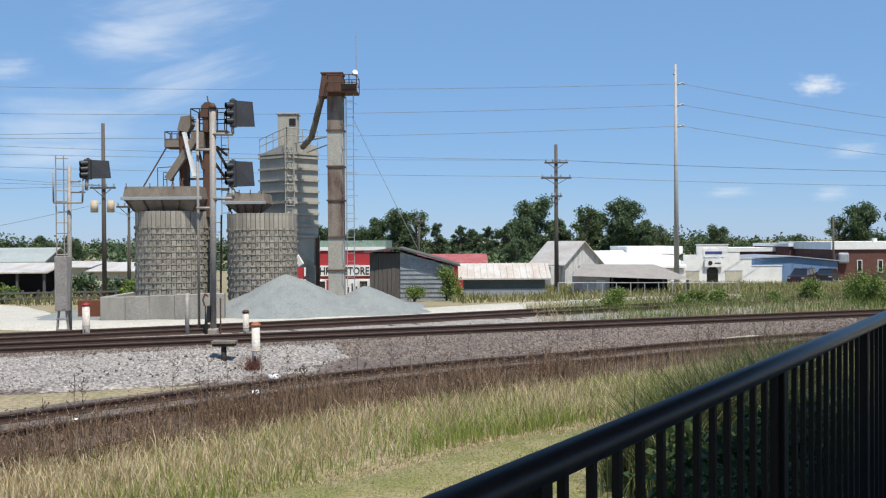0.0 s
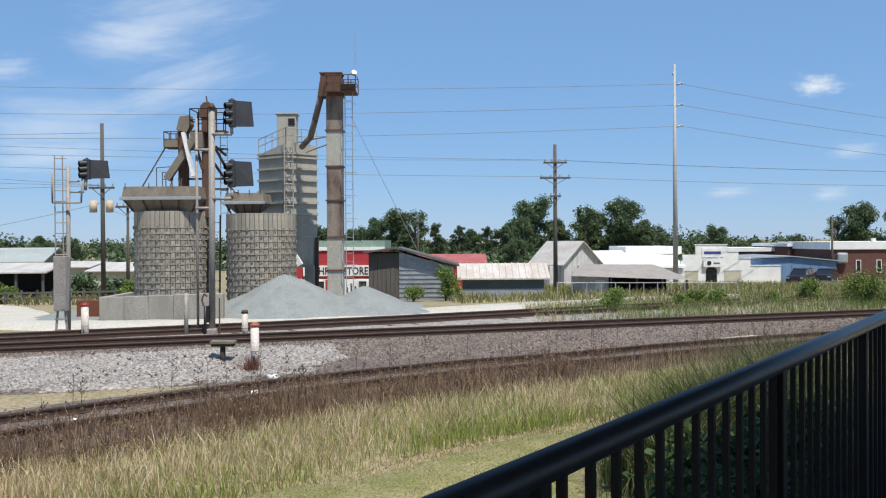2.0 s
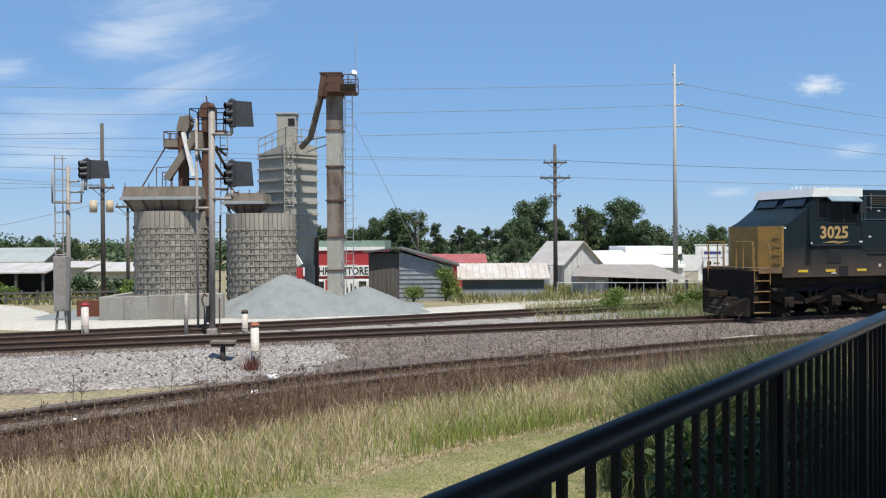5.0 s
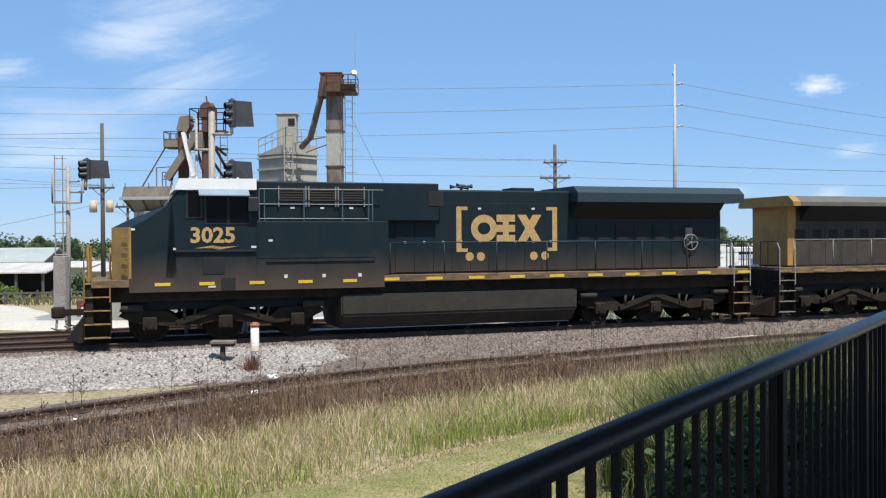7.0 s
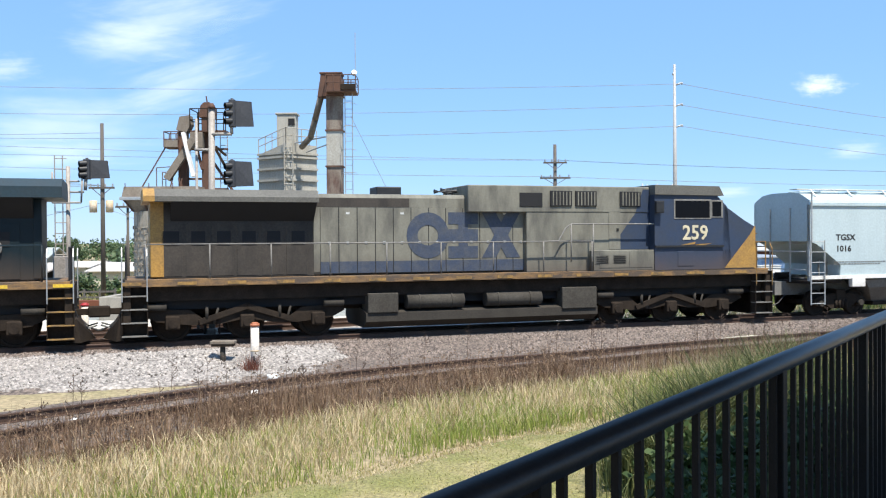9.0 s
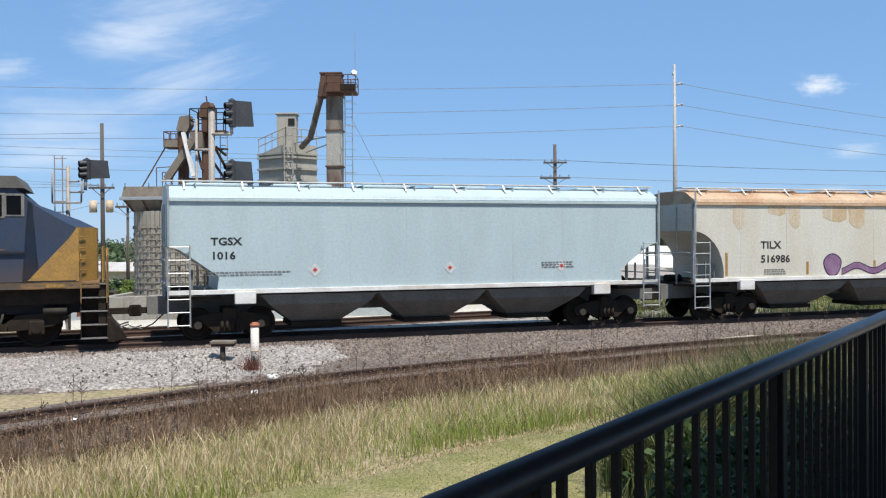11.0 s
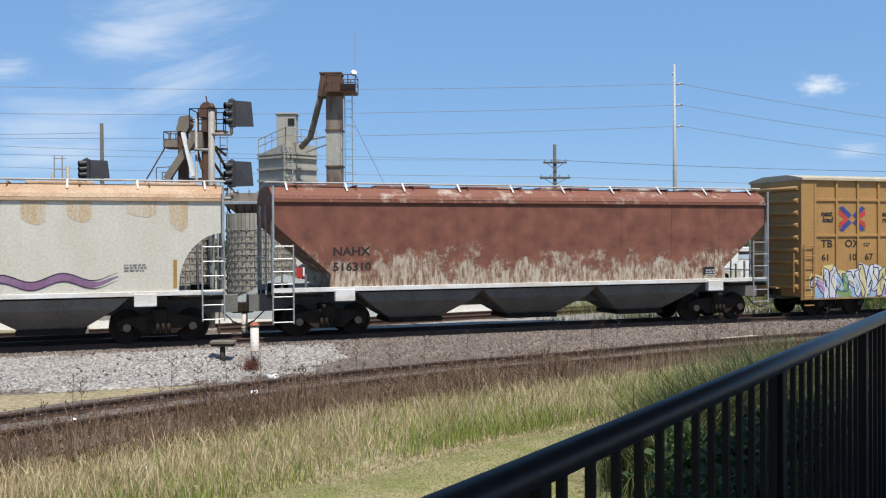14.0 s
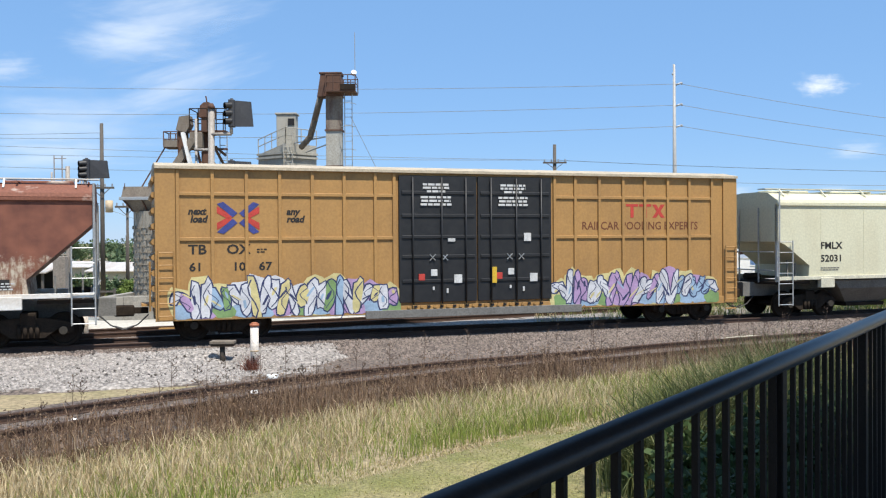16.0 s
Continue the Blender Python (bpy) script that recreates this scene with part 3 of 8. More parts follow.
def locomotive(label, flip, body, roof, cab_mat, nose_mat, rad, hood_z, blower_end, hood_plates, band=None, porch=(0.45, -10.1, 0.1), tail=0.25):
    """A six-axle diesel, front towards -x (or +x when flipped); porch stretches its front end, tail its rear."""
    d = -1 if flip else 1

    def X(x):
        return x - porch[0] * min(1, max(0, (porch[1] - x) / porch[2])) + tail * min(1, max(0, (x - 9.1) / 0.3))
    car = thing("locomotive", label, "locomotive", group="coupled train")

    def b(x0, x1, y0, y1, z0, z1, bev=0.0):
        x0, x1 = sorted((X(x0) * d, X(x1) * d))
        return bx(x0, x1, y0, y1, z0, z1, bev=bev)

    def prism(pts, a, c):
        bm = bmesh.new()
        return extrude(bm, [(X(x) * d, z) for x, z in pts], "y", a, c)

    part("underframe", b(-10.3, 10.3, -1.25, 1.25, 1.18, 1.62), M_TRUCK, car, "dark underframe")
    # added block whose near-black colour stands in for shade under the frame
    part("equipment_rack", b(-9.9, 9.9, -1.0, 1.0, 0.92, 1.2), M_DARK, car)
    sill = part("walkway_sill", b(-10.25, 10.35, -1.52, 1.52, 1.60, 1.80, bev=0.01), M_SILL, car, "grimy yellow side sill")
    for k in range(15):
        x = -9.4 + k * 1.38
        part("reflector", b(x, x + 0.52, -1.534, -1.518, 1.64, 1.73), M_OLDYELLOW if flip else M_REFLECT, sill)
    # nose and cab
    def bow(x):
        return X(x) if flip else x

    nose = bmesh.new()
    prof = [(-10.16, 1.80), (-10.16, 3.25), (-9.75, 3.46), (-8.55, 3.96), (-8.45, 1.80)]
    rings = []
    for y, pull in ((-1.53, 0.48), (-0.8, 0.0), (0.8, 0.0), (1.53, 0.48)):
        rings.append([((bow(x) + (pull if x < -9.6 else 0)) * d, y, z) for x, z in prof])
    loft(nose, rings)
    ns = part("nose", nose, cab_mat, car)
    yel = bmesh.new()
    rings = []
    for y, pull in ((-1.535, 0.44), (-0.8, -0.012), (0.8, -0.012), (1.535, 0.44)):
        rings.append([((bow(-10.16) + pull) * d, y, 1.80), ((bow(-10.16) + pull) * d, y, 3.26), ((bow(-10.1) + pull) * d, y, 3.26), ((bow(-10.1) + pull) * d, y, 1.80)])
    loft(yel, rings)
    part("nose_door_panel", yel, M_YELLOW, ns, "yellow nose front")
    for z in (2.1, 2.4, 2.7, 3.0):
        bm = bmesh.new()
        rod(bm, (bow(-9.75) * d, -1.58, z), (bow(-9.9) * d, -1.32, z), 0.015, 6)
        part("grab_iron", bm, M_YELLOW, ns)
    cab = part("cab", prism([(-8.75, 1.80), (-8.62, 3.92), (-8.30, 4.38), (-6.26, 4.38), (-6.26, 1.80)], -1.53, 1.53), cab_mat, car)
    # roof with a bright rolled edge
    part("cab_roof", prism([(-8.50, 4.30), (-8.38, 4.62), (-6.24, 4.64), (-6.24, 4.32)], -1.60, 1.60), M_SILVER if not flip else roof, car, "sunlit silver cab roof" if not flip else "")
    if not flip:
        sh = bmesh.new()
        extrude(sh, [(-1.56, 4.28), (-1.62, 4.28), (-1.86, 4.13), (-1.86, 4.16), (-1.62, 4.33), (-1.56, 4.33)], "x", -7.86, -6.47)
        part("sunshade", sh, M_AWNING, cab, "grey awning over the cab side window")
    for x0, x1, z0, z1 in ((-7.64, -7.06, 3.38, 4.12), (-8.14, -7.80, 3.55, 4.26), (-7.0, -6.45, 3.38, 4.12)) if not flip else ((-8.15, -7.05, 3.55, 4.12), (-8.45, -8.22, 3.6, 4.1)):
        fr = part("window_frame", b(x0 - 0.05, x1 + 0.05, -1.548, -1.525, z0 - 0.05, z1 + 0.05, bev=0.01), M_BLACK if not flip else M_OLDRAIL, cab)
        part("window_pane", b(x0, x1, -1.556, -1.546, z0, z1), M_CABGLASS, fr)
    for yy in (-0.75, 0.75):
        ws = bmesh.new()
        pr = [(-8.66, 3.98), (-8.43, 4.30), (-8.41, 4.285), (-8.64, 3.965)]
        extrude(ws, [(x * d, z) for x, z in pr], "y", yy - 0.55, yy + 0.55)
        part("windshield", ws, M_GLASS, cab)
    part("cab_ledge", b(-8.5, -6.25, -1.60, -1.53, 2.56, 2.62), M_BLACK, cab)
    part("cab_hatch", b(-7.75, -7.15, -1.545, -1.528, 1.92, 2.42, bev=0.01), M_DARK if not flip else M_BLUE, cab)
    part("mirror", b(-6.5, -6.2, -1.75, -1.60, 3.7, 4.1, bev=0.02), M_BLACK, cab)
    # wide equipment section behind the cab
    etop = 2.48 if flip else 3.44
    eq = part("equipment_cabinet", b(-6.26, blower_end, -1.50, 1.50, 1.80, etop, bev=0.02), body, car)
    if not flip:
        part("ledge", b(-5.96, -2.74, -1.54, -1.50, 2.25, 2.30), M_BLACK, eq)
        plates(eq, "cabinet_door", [-6.2, -4.4, -2.74], -1.50, 2.36, 3.38, body, gap=0.006)
        # side skirt over the sill, from the nose to the end of the wide cabinet
        sk = part("side_skirt", bx(-9.72, -2.45, -1.541, -1.505, 1.45, 1.84), body, car, "dusty skirt over the side sill")
        for x0 in (-9.05, -7.85, -6.45, -5.05, -3.72):
            part("reflector", bx(x0, x0 + 0.42, -1.556, -1.543, 1.62, 1.71), M_REFLECT, sk)
        for x0 in (-5.46, -4.34, -3.26):
            part("decal", bx(x0, x0 + 0.10, -1.553, -1.543, 1.78, 1.88), M_INKWHITE, sk)
        # a proud plate; the pocket's shade is only its near-black colour
        part("step_pocket", bx(-7.25, -6.85, -1.556, -1.543, 1.46, 1.82), M_DARK, sk)
        part("decal", bx(-7.6, -7.4, -1.556, -1.543, 1.55, 1.60), M_INKWHITE, sk)
        for x0, z0, w_, y in ((-5.9, 2.84, 0.12, -1.515), (-9.66, 3.17, 0.10, -1.54), (-8.55, 2.62, 0.07, -1.605), (-6.4, 2.66, 0.14, -1.605)):
            part("decal", bx(x0, x0 + w_, y - 0.006, y + 0.01, z0, z0 + 0.06), M_INKWHITE, cab)
    else:
        part("equipment_body", b(-6.26, -1.75, -1.20, 1.20, 1.80, 3.76, bev=0.02), body, car)
        for x0 in (-5.2, -4.55):
            lv = part("louver_frame", b(x0, x0 + 0.5, -1.512, -1.496, 2.02, 2.32, bev=0.004), body, eq)
            for k in range(4):
                part("slat", b(x0 + 0.04, x0 + 0.46, -1.522, -1.508, 2.05 + 0.065 * k, 2.08 + 0.065 * k), M_DARK, lv)
        plates(eq, "cabinet_door", [v * d for v in (-6.2, -5.3, -4.2)], -1.50, 1.9, 2.42, body)
        dr = part("side_door", b(-5.15, -4.72, -1.216, -1.196, 2.5, 4.05, bev=0.006), body, car)
        part("latch", b(-5.08, -5.0, -1.23, -1.214, 3.1, 3.2), M_DARK, dr)
        hr2 = part("raised_handrail", tube(bmesh.new(), [(x * d, -1.47, z) for x, z in ((-6.3, 3.34), (-3.2, 3.34), (-3.0, 3.2), (-2.75, 2.80), (-2.2, 2.78))], 0.022), M_OLDRAIL, car)
        for x in (-3.2, -4.0):
            part("stanchion", rod(bmesh.new(), (x * d, -1.47, 2.1), (x * d, -1.47, 3.34), 0.024, 8), M_OLDRAIL, hr2)
    up = part("equipment_hood", b(-6.26, hood_z[2], -1.22, 1.22, 3.44 if not flip else 3.72, hood_z[0], bev=0.03), body, car)
    bxs = (-5.55, -4.66, -3.78) if not flip else (-5.9, -4.25, -3.35)
    for x in bxs:
        # plate behind the slats carries their shade as near-black colour
        lv = part("louver_frame", b(x, x + 0.78, -1.26, -1.215, 3.92, 4.42, bev=0.01), M_DARK, up, "louvred air intake, shade behind the slats painted near-black")
        for k in range(6):
            if flip:
                part("slat", b(x + 0.06 + k * 0.12, x + 0.10 + k * 0.12, -1.275, -1.25, 3.95, 4.39), body, lv)
            else:
                part("slat", b(x + 0.02, x + 0.76, -1.275, -1.25, 3.96 + k * 0.075, 3.99 + k * 0.075), M_GEAR, lv)
        if not flip:
            for x0 in (x - 0.03, x + 0.77):
                part("louver_trim", bx(x0, x0 + 0.04, -1.29, -1.215, 3.86, 4.46), M_OLDRAIL, lv)
            part("decal", bx(x + 0.34, x + 0.46, -1.232, -1.215, 3.80, 3.85), M_INKWHITE, lv)
    part("screen", b(-0.95 if not flip else -2.3, -0.45 if not flip else -1.5, -1.24, -1.215, 3.9, 4.35, bev=0.01), M_DARK, up)
    if not flip:
        bm = bmesh.new()
        for z, xe in ((4.36, -2.45), (3.92, -2.78), (3.50, -2.9)):
            rod(bm, (-6.15, -1.45, z), (xe, -1.45, z), 0.018, 6)
        for x in (-6.15, -6.0, -4.85, -3.7, -2.9, -2.78):
            rod(bm, (x, -1.45, 3.42), (x, -1.45, 4.36), 0.02, 6)
        part("louver_guard", bm, M_RAILBLUE, car, "thin blue-grey guard rails")
    # engine hood
    hood = part("engine_hood", b(blower_end - 0.4, 9.54, -0.95, 0.95, 1.80, hood_z[1], bev=0.12 if flip else 0.05), body, car)
    x = blower_end + 0.35
    xs_ = []
    while x < rad[0] - 0.1:
        xs_.append(x)
        x += hood_plates
    part("door_gasket", b(xs_[0], xs_[-1], -0.9535, -0.944, 1.84, hood_z[1] - 0.415), M_DARK, hood, "dark joints between the hood doors")
    for j, (a, c) in enumerate(zip(xs_, xs_[1:])):
        if j % 3 == 1:
            part("decal", b((a + c) / 2 - 0.05, (a + c) / 2 + 0.06, -0.978, -0.966, hood_z[1] - 0.62, hood_z[1] - 0.56), M_INKWHITE, hood)
        dr = part("hood_door", b(a + 0.012, c - 0.012, -0.968, -0.946, 1.86, hood_z[1] - 0.42, bev=0.005), body, hood)
        part("latch", b((a + c) / 2 - 0.03, (a + c) / 2 + 0.05, -0.985, -0.966, 2.75, 2.82), M_GALV, dr)
        if band is not None:
            part("blue_band", b(a + 0.012, c - 0.012, -0.972, -0.967, 1.87, 2.22), band, dr)
    # radiator cab with wide wings
    rz0, rz1 = (4.06, 4.58) if not flip else (3.98, 4.34)
    wing = bmesh.new()
    extrude(wing, [(-1.54, rz0), (-1.54, rz1 - 0.22), (-1.25, rz1), (1.25, rz1), (1.54, rz1 - 0.22), (1.54, rz0)], "x", *sorted((rad[0] * d, rad[1] * d)))
    rw = part("radiator_wing", wing, roof, car, "overhanging radiator cab roof")
    under = bmesh.new()
    extrude(under, [(-1.5, rz0 - 0.002), (-0.95, rz0 - 0.55), (0.95, rz0 - 0.55), (1.5, rz0 - 0.002)], "x", *sorted(((rad[0] + 0.05) * d, (rad[1] - 0.75) * d)))
    # near-black screens: shade below the overhanging wing is put into their colour
    part("radiator_intake", under, M_DARK, rw, "radiator intake screens with the overhang's shade painted near-black")
    if flip:
        part("soot_panel", b(rad[0] + 0.05, 9.39, -0.958, -0.945, 1.82, hood_z[1] - 0.3), M_SOOT, hood, "soot-blackened panel")
    x = rad[0] + 0.25
    while x < 9.0:
        dr = part("hood_door", b(x, x + 0.62, -0.972, -0.946, 1.86, 3.38, bev=0.006), M_SOOT if flip else body, hood)
        part("vent", b(x + 0.08, x + 0.47, -0.985, -0.968, 2.75, 3.15), M_DARK, dr)
        x += 0.72
    if flip:
        part("end_panel", b(9.32, 9.66, -0.985, 0.985, 1.84, rz1 - 0.12, bev=0.02), M_YELLOW, car, "dirty yellow end panel")
        we = bmesh.new()
        extrude(we, [(-1.548, rz0 - 0.006), (-1.548, rz1 - 0.21), (-1.25, rz1 + 0.008), (1.25, rz1 + 0.008), (1.548, rz1 - 0.21), (1.548, rz0 - 0.006)], "x", *sorted(((rad[1] - 0.3) * d, (rad[1] + 0.012) * d)))
        part("wing_end", we, M_YELLOW, rw, "dirty yellow end of the radiator wing")
    else:
        part("end_panel", b(9.40, 9.62, -0.97, 0.97, 1.86, hood_z[1] - 0.3, bev=0.02), body, car)
    # roof gear
    bm = bmesh.new()
    box(bm, *sorted((2.2 * d, 3.0 * d)), -0.45, 0.45, hood_z[1] - 0.02, hood_z[1] + (0.12 if not flip else 0.26), bev=0.03)
    part("exhaust_outlet", bm, M_BLACK if flip else body, car, "sooty exhaust outlet")
    hx = (0.55 if not flip else 0.62)
    horn = part("air_horn", rod(bmesh.new(), (hx * d, -0.1, hood_z[1] - 0.01), (hx * d, -0.1, hood_z[1] + 0.22), 0.05, 8), M_BLACK, car, "black multi-chime air horn")
    for k, (dx, ln) in enumerate(((-0.14, -0.3), (0, 0.36), (0.12, -0.24), (0.05, 0.28), (-0.05, 0.32))):
        z, y = hood_z[1] + 0.13 + 0.035 * (k % 3), -0.28 + 0.14 * k
        u0, u1, u2 = hx * d + dx - ln * 0.3, hx * d + dx + ln * 0.5, hx * d + dx + ln
        rings = [[(u, y + r * math.cos(a_), z + r * math.sin(a_)) for a_ in np.linspace(0, 2 * math.pi, 9)[:-1]] for u, r in ((u0, 0.022), (u1, 0.024), (u2, 0.075))]
        part("trumpet", loft(bmesh.new(), rings), M_BLACK, horn)
    if flip:
        part("soot_patch", b(2.1, 5.0, -0.957, -0.945, hood_z[1] - 0.40, hood_z[1] - 0.13), M_SOOT, hood, "soot stain below the exhaust")
    for k in range(9):
        xx = (-8.2 + k * 0.2) * d
        part("roof_antenna", rod(bmesh.new(), (xx, -0.2, 4.62), (xx, -0.2, 4.70 + 0.03 * (k % 3)), 0.03, 6), M_SILVER, car)
    # tank and air gear
    if not flip:
        tk = bmesh.new()
        extrude(tk, [(-1.05, 0.20), (-1.42, 0.62), (-1.46, 1.24), (1.46, 1.24), (1.42, 0.62), (1.05, 0.20)], "x", -3.75, 4.05)
        bmesh.ops.bevel(tk, geom=tk.edges[:], offset=0.05, segments=2, affect="EDGES")
        part("fuel_tank", tk, M_TANK, car, "long dusty dark fuel tank")
    else:
        tk = bmesh.new()
        extrude(tk, [(-1.0, 0.20), (-1.36, 0.40), (-1.36, 0.66), (-0.7, 0.78), (0.7, 0.78), (1.36, 0.66), (1.36, 0.40), (1.0, 0.20)], "x", -3.6, 4.2)
        part("fuel_tank", tk, M_TANK, car, "dusty dark fuel tank")
        for x0, x1 in ((-2.3, -0.45), (0.3, 2.2)):
            bm = bmesh.new()
            rod(bm, (x0, -1.2, 0.98), (x1, -1.2, 0.98), 0.23, 16)
            for q_ in (x0 + 0.4, x1 - 0.4):
                rod(bm, (q_ - 0.03, -1.2, 0.98), (q_ + 0.03, -1.2, 0.98), 0.245, 16)
            part("air_reservoir", bm, M_GEAR, car, "grey cylindrical air reservoir")
        part("battery_box", bx(-3.55, -2.6, -1.42, -0.6, 0.66, 1.26, bev=0.03), M_GEAR, car)
        # opaque dark box added in place of the shade behind the reservoirs
        part("underframe", bx(-9.4, 9.4, -0.45, 0.45, 0.76, 1.6), M_TRUCK, car, "grimy dark filler box added for shade behind the reservoirs")
        part("battery_box", bx(2.9, 4.15, -1.42, -0.6, 0.60, 1.30, bev=0.03), M_GEAR, car)
    # walkway rails
    x0, x1 = blower_end + 0.05, 9.9
    bm = bmesh.new()
    rod(bm, (x0 * d, -1.47, 2.78), (x1 * d, -1.47, 2.78), 0.02, 8)
    hr = part("handrail", bm, M_OLDRAIL if flip else M_NAVYROOF, car)
    k = int((x1 - x0) / 1.55)
    for j in range(k + 1):
        x = x0 + (x1 - x0) * j / k
        bm = bmesh.new()
        rod(bm, (x * d, -1.47, 1.78), (x * d, -1.47, 2.78), 0.022, 8)
        part("stanchion", bm, M_OLDRAIL if flip else M_NAVY, hr)
    for e in (-1, 1):
        def E(v):
            return abs(X(v * e * d)) * e
        xe = E(10.32)
        for y in (-1.3, -0.75, -0.35, 0.35, 0.75, 1.3):
            part("end_stanchion", rod(bmesh.new(), (xe, y, 1.75), (xe, y, 2.72), 0.022, 6), M_YELLOW if (e == -1) != flip else M_BLACK, car)
        for ya, yb in ((-1.3, -0.35), (0.35, 1.3)):
            part("end_rail", rod(bmesh.new(), (xe, ya, 2.72), (xe, yb, 2.72), 0.02, 6), M_YELLOW if (e == -1) != flip else M_BLACK, car)
        part("pilot", bx(*sorted((E(10.2), E(10.42))), -1.45, 1.45, 0.55, 1.72, bev=0.03), M_TRUCK, car)
        bm = bmesh.new()
        loft(bm, [[(E(10.4), -1.35, 0.12), (E(10.4), 1.35, 0.12), (E(10.4), 1.35, 0.75), (E(10.4), -1.35, 0.75)],
                  [(E(10.6), -1.3, 0.10), (E(10.6), 1.3, 0.10), (E(10.5), 1.3, 0.75), (E(10.5), -1.3, 0.75)],
                  [(E(10.95), -0.1, 0.10), (E(10.95), 0.1, 0.10), (E(10.55), 0.1, 0.70), (E(10.55), -0.1, 0.70)]])
        part("plow", bm, M_TRUCK, car)
        for y in (-1.50, 1.20):
            steps(car, *sorted((E(10.45) - 0.7 * e, E(10.45))), y, 0.22, 1.70, 5, M_OLDRAIL if flip else M_OLDYELLOW, M_OLDYELLOW if (e == -1) != flip else M_GALV)
        coupler(car, E(10.4), e)
        for y in (-0.55, -0.4, 0.45, 0.6):
            bm = bmesh.new()
            pts = [(E(10.4), y, 1.0), (E(10.55), y, 0.6), (E(10.75), y * 0.9, 0.42), (E(11.0), y * 0.8, 0.5)]
            tube(bm, pts, 0.02)
            part("brake_hose", bm, M_BLACK, car)
    # pipes and wiring under the sill
    for k in range(8):
        x = -9.5 + k * 2.55 + random.uniform(-0.2, 0.2)
        part("cable", tube(bmesh.new(), [(x + j * 0.22, -1.22, 1.42 - 0.18 * math.sin(math.pi * j / 6)) for j in range(7)], 0.018), M_GALV, car)
    for xc in (-7.1, 7.1):
        loco_truck(car, xc)
    return car


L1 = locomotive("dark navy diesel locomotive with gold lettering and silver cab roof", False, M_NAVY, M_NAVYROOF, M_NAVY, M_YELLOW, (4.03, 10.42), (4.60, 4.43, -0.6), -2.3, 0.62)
part("emblem", emblem_mesh(0.55, 3.0, 2.77, 3.65, -0.972), M_GOLD, L1, "gold painted emblem shapes")
bm = bmesh.new()
for x, e in ((0.06, 1), (3.56, -1)):
    a, c = sorted((x, x + 0.17 * e))
    flat(bm, [(a, 2.47), (c, 2.47), (c, 3.90), (a, 3.90)], -0.972)
    a, c = sorted((x, x + 0.38 * e))
    flat(bm, [(a, 2.47), (c, 2.47), (c, 2.58), (a, 2.58)], -0.973)
    flat(bm, [(a, 3.79), (c, 3.79), (c, 3.90), (a, 3.90)], -0.973)
for x in (0.5, 0.88, 2.72, 3.12):
    flat(bm, [(x + 0.14 * math.cos(a), 2.32 + 0.14 * math.sin(a)) for a in np.linspace(0, 2 * math.pi, 14)[:-1]], -0.974)
part("bracket_emblem", bm, M_GOLD, L1)
letters("road_number", "3025", 0.60, M_GOLD, L1, pose(-8.10, -1.545, 2.83, 90), bold=0.018, squash=1.06, label="gold painted road number")
bm = bmesh.new()
flat(bm, [(-8.0, 2.66), (-7.45, 2.74), (-7.5, 2.66), (-6.75, 2.72), (-7.3, 2.62), (-7.25, 2.70)], -1.534)
part("lightning_stripe", bm, M_GOLD, L1)
wheel_rim = part("hand_brake_wheel", tube(bmesh.new(), [(8.6 + 0.27 * math.cos(a), -1.06, 2.72 + 0.27 * math.sin(a)) for a in np.linspace(0, 2 * math.pi, 19)], 0.022), M_OLDRAIL, L1, "pale round hand brake wheel")
for a in np.linspace(0, 2 * math.pi, 6)[:-1]:
    part("spoke", rod(bmesh.new(), (8.6, -1.06, 2.72), (8.6 + 0.27 * math.cos(a), -1.06, 2.72 + 0.27 * math.sin(a)), 0.018, 6), M_OLDRAIL, wheel_rim)
part("hub", rod(bmesh.new(), (8.6, -0.95, 2.72), (8.6, -1.09, 2.72), 0.05, 10), M_OLDRAIL, wheel_rim)
part("gear_case", bx(8.42, 8.70, -1.02, -0.95, 2.85, 3.22, bev=0.02), M_OLDRAIL, L1)
TRAIN.append((L1, -32.2))

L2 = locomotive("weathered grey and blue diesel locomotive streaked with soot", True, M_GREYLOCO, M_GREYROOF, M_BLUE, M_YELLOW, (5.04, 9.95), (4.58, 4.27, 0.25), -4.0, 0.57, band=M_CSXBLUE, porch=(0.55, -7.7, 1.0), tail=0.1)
part("emblem", emblem_mesh(-2.2, 1.62, 2.28, 3.72, -0.976), M_CSXBLUE, L2, "faded blue painted emblem shapes")
letters("road_number", "259", 0.68, mat("cream_number_paint", (0.60, 0.53, 0.36), 0.6, scale=4, fine=25, bump=0.0), L2, pose(7.32, -1.545, 2.82, 90), bold=0.014, label="cream painted road number")
bm = bmesh.new()
flat(bm, [(7.25, 2.62), (7.85, 2.74), (7.8, 2.65), (8.5, 2.68), (7.95, 2.57), (8.0, 2.66)], -1.535)
part("lightning_stripe", bm, M_YELLOW, L2)
bm = bmesh.new()
flat(bm, [(4.75, 2.5), (5.75, 3.74), (6.26, 3.74), (6.26, 2.5)], -1.204)
flat(bm, [(5.72, 3.74), (6.0, 4.5), (6.26, 4.5), (6.26, 3.74)], -1.224)
part("blue_slash", bm, M_BLUE, L2)
bm = bmesh.new()
flat(bm, [(9.0, 1.83), (10.2, 1.83), (10.23, 3.25), (10.02, 2.95)], -1.536)
part("yellow_nose_stripe", bm, M_YELLOW, L2)
TRAIN.append((L2, -9.75))


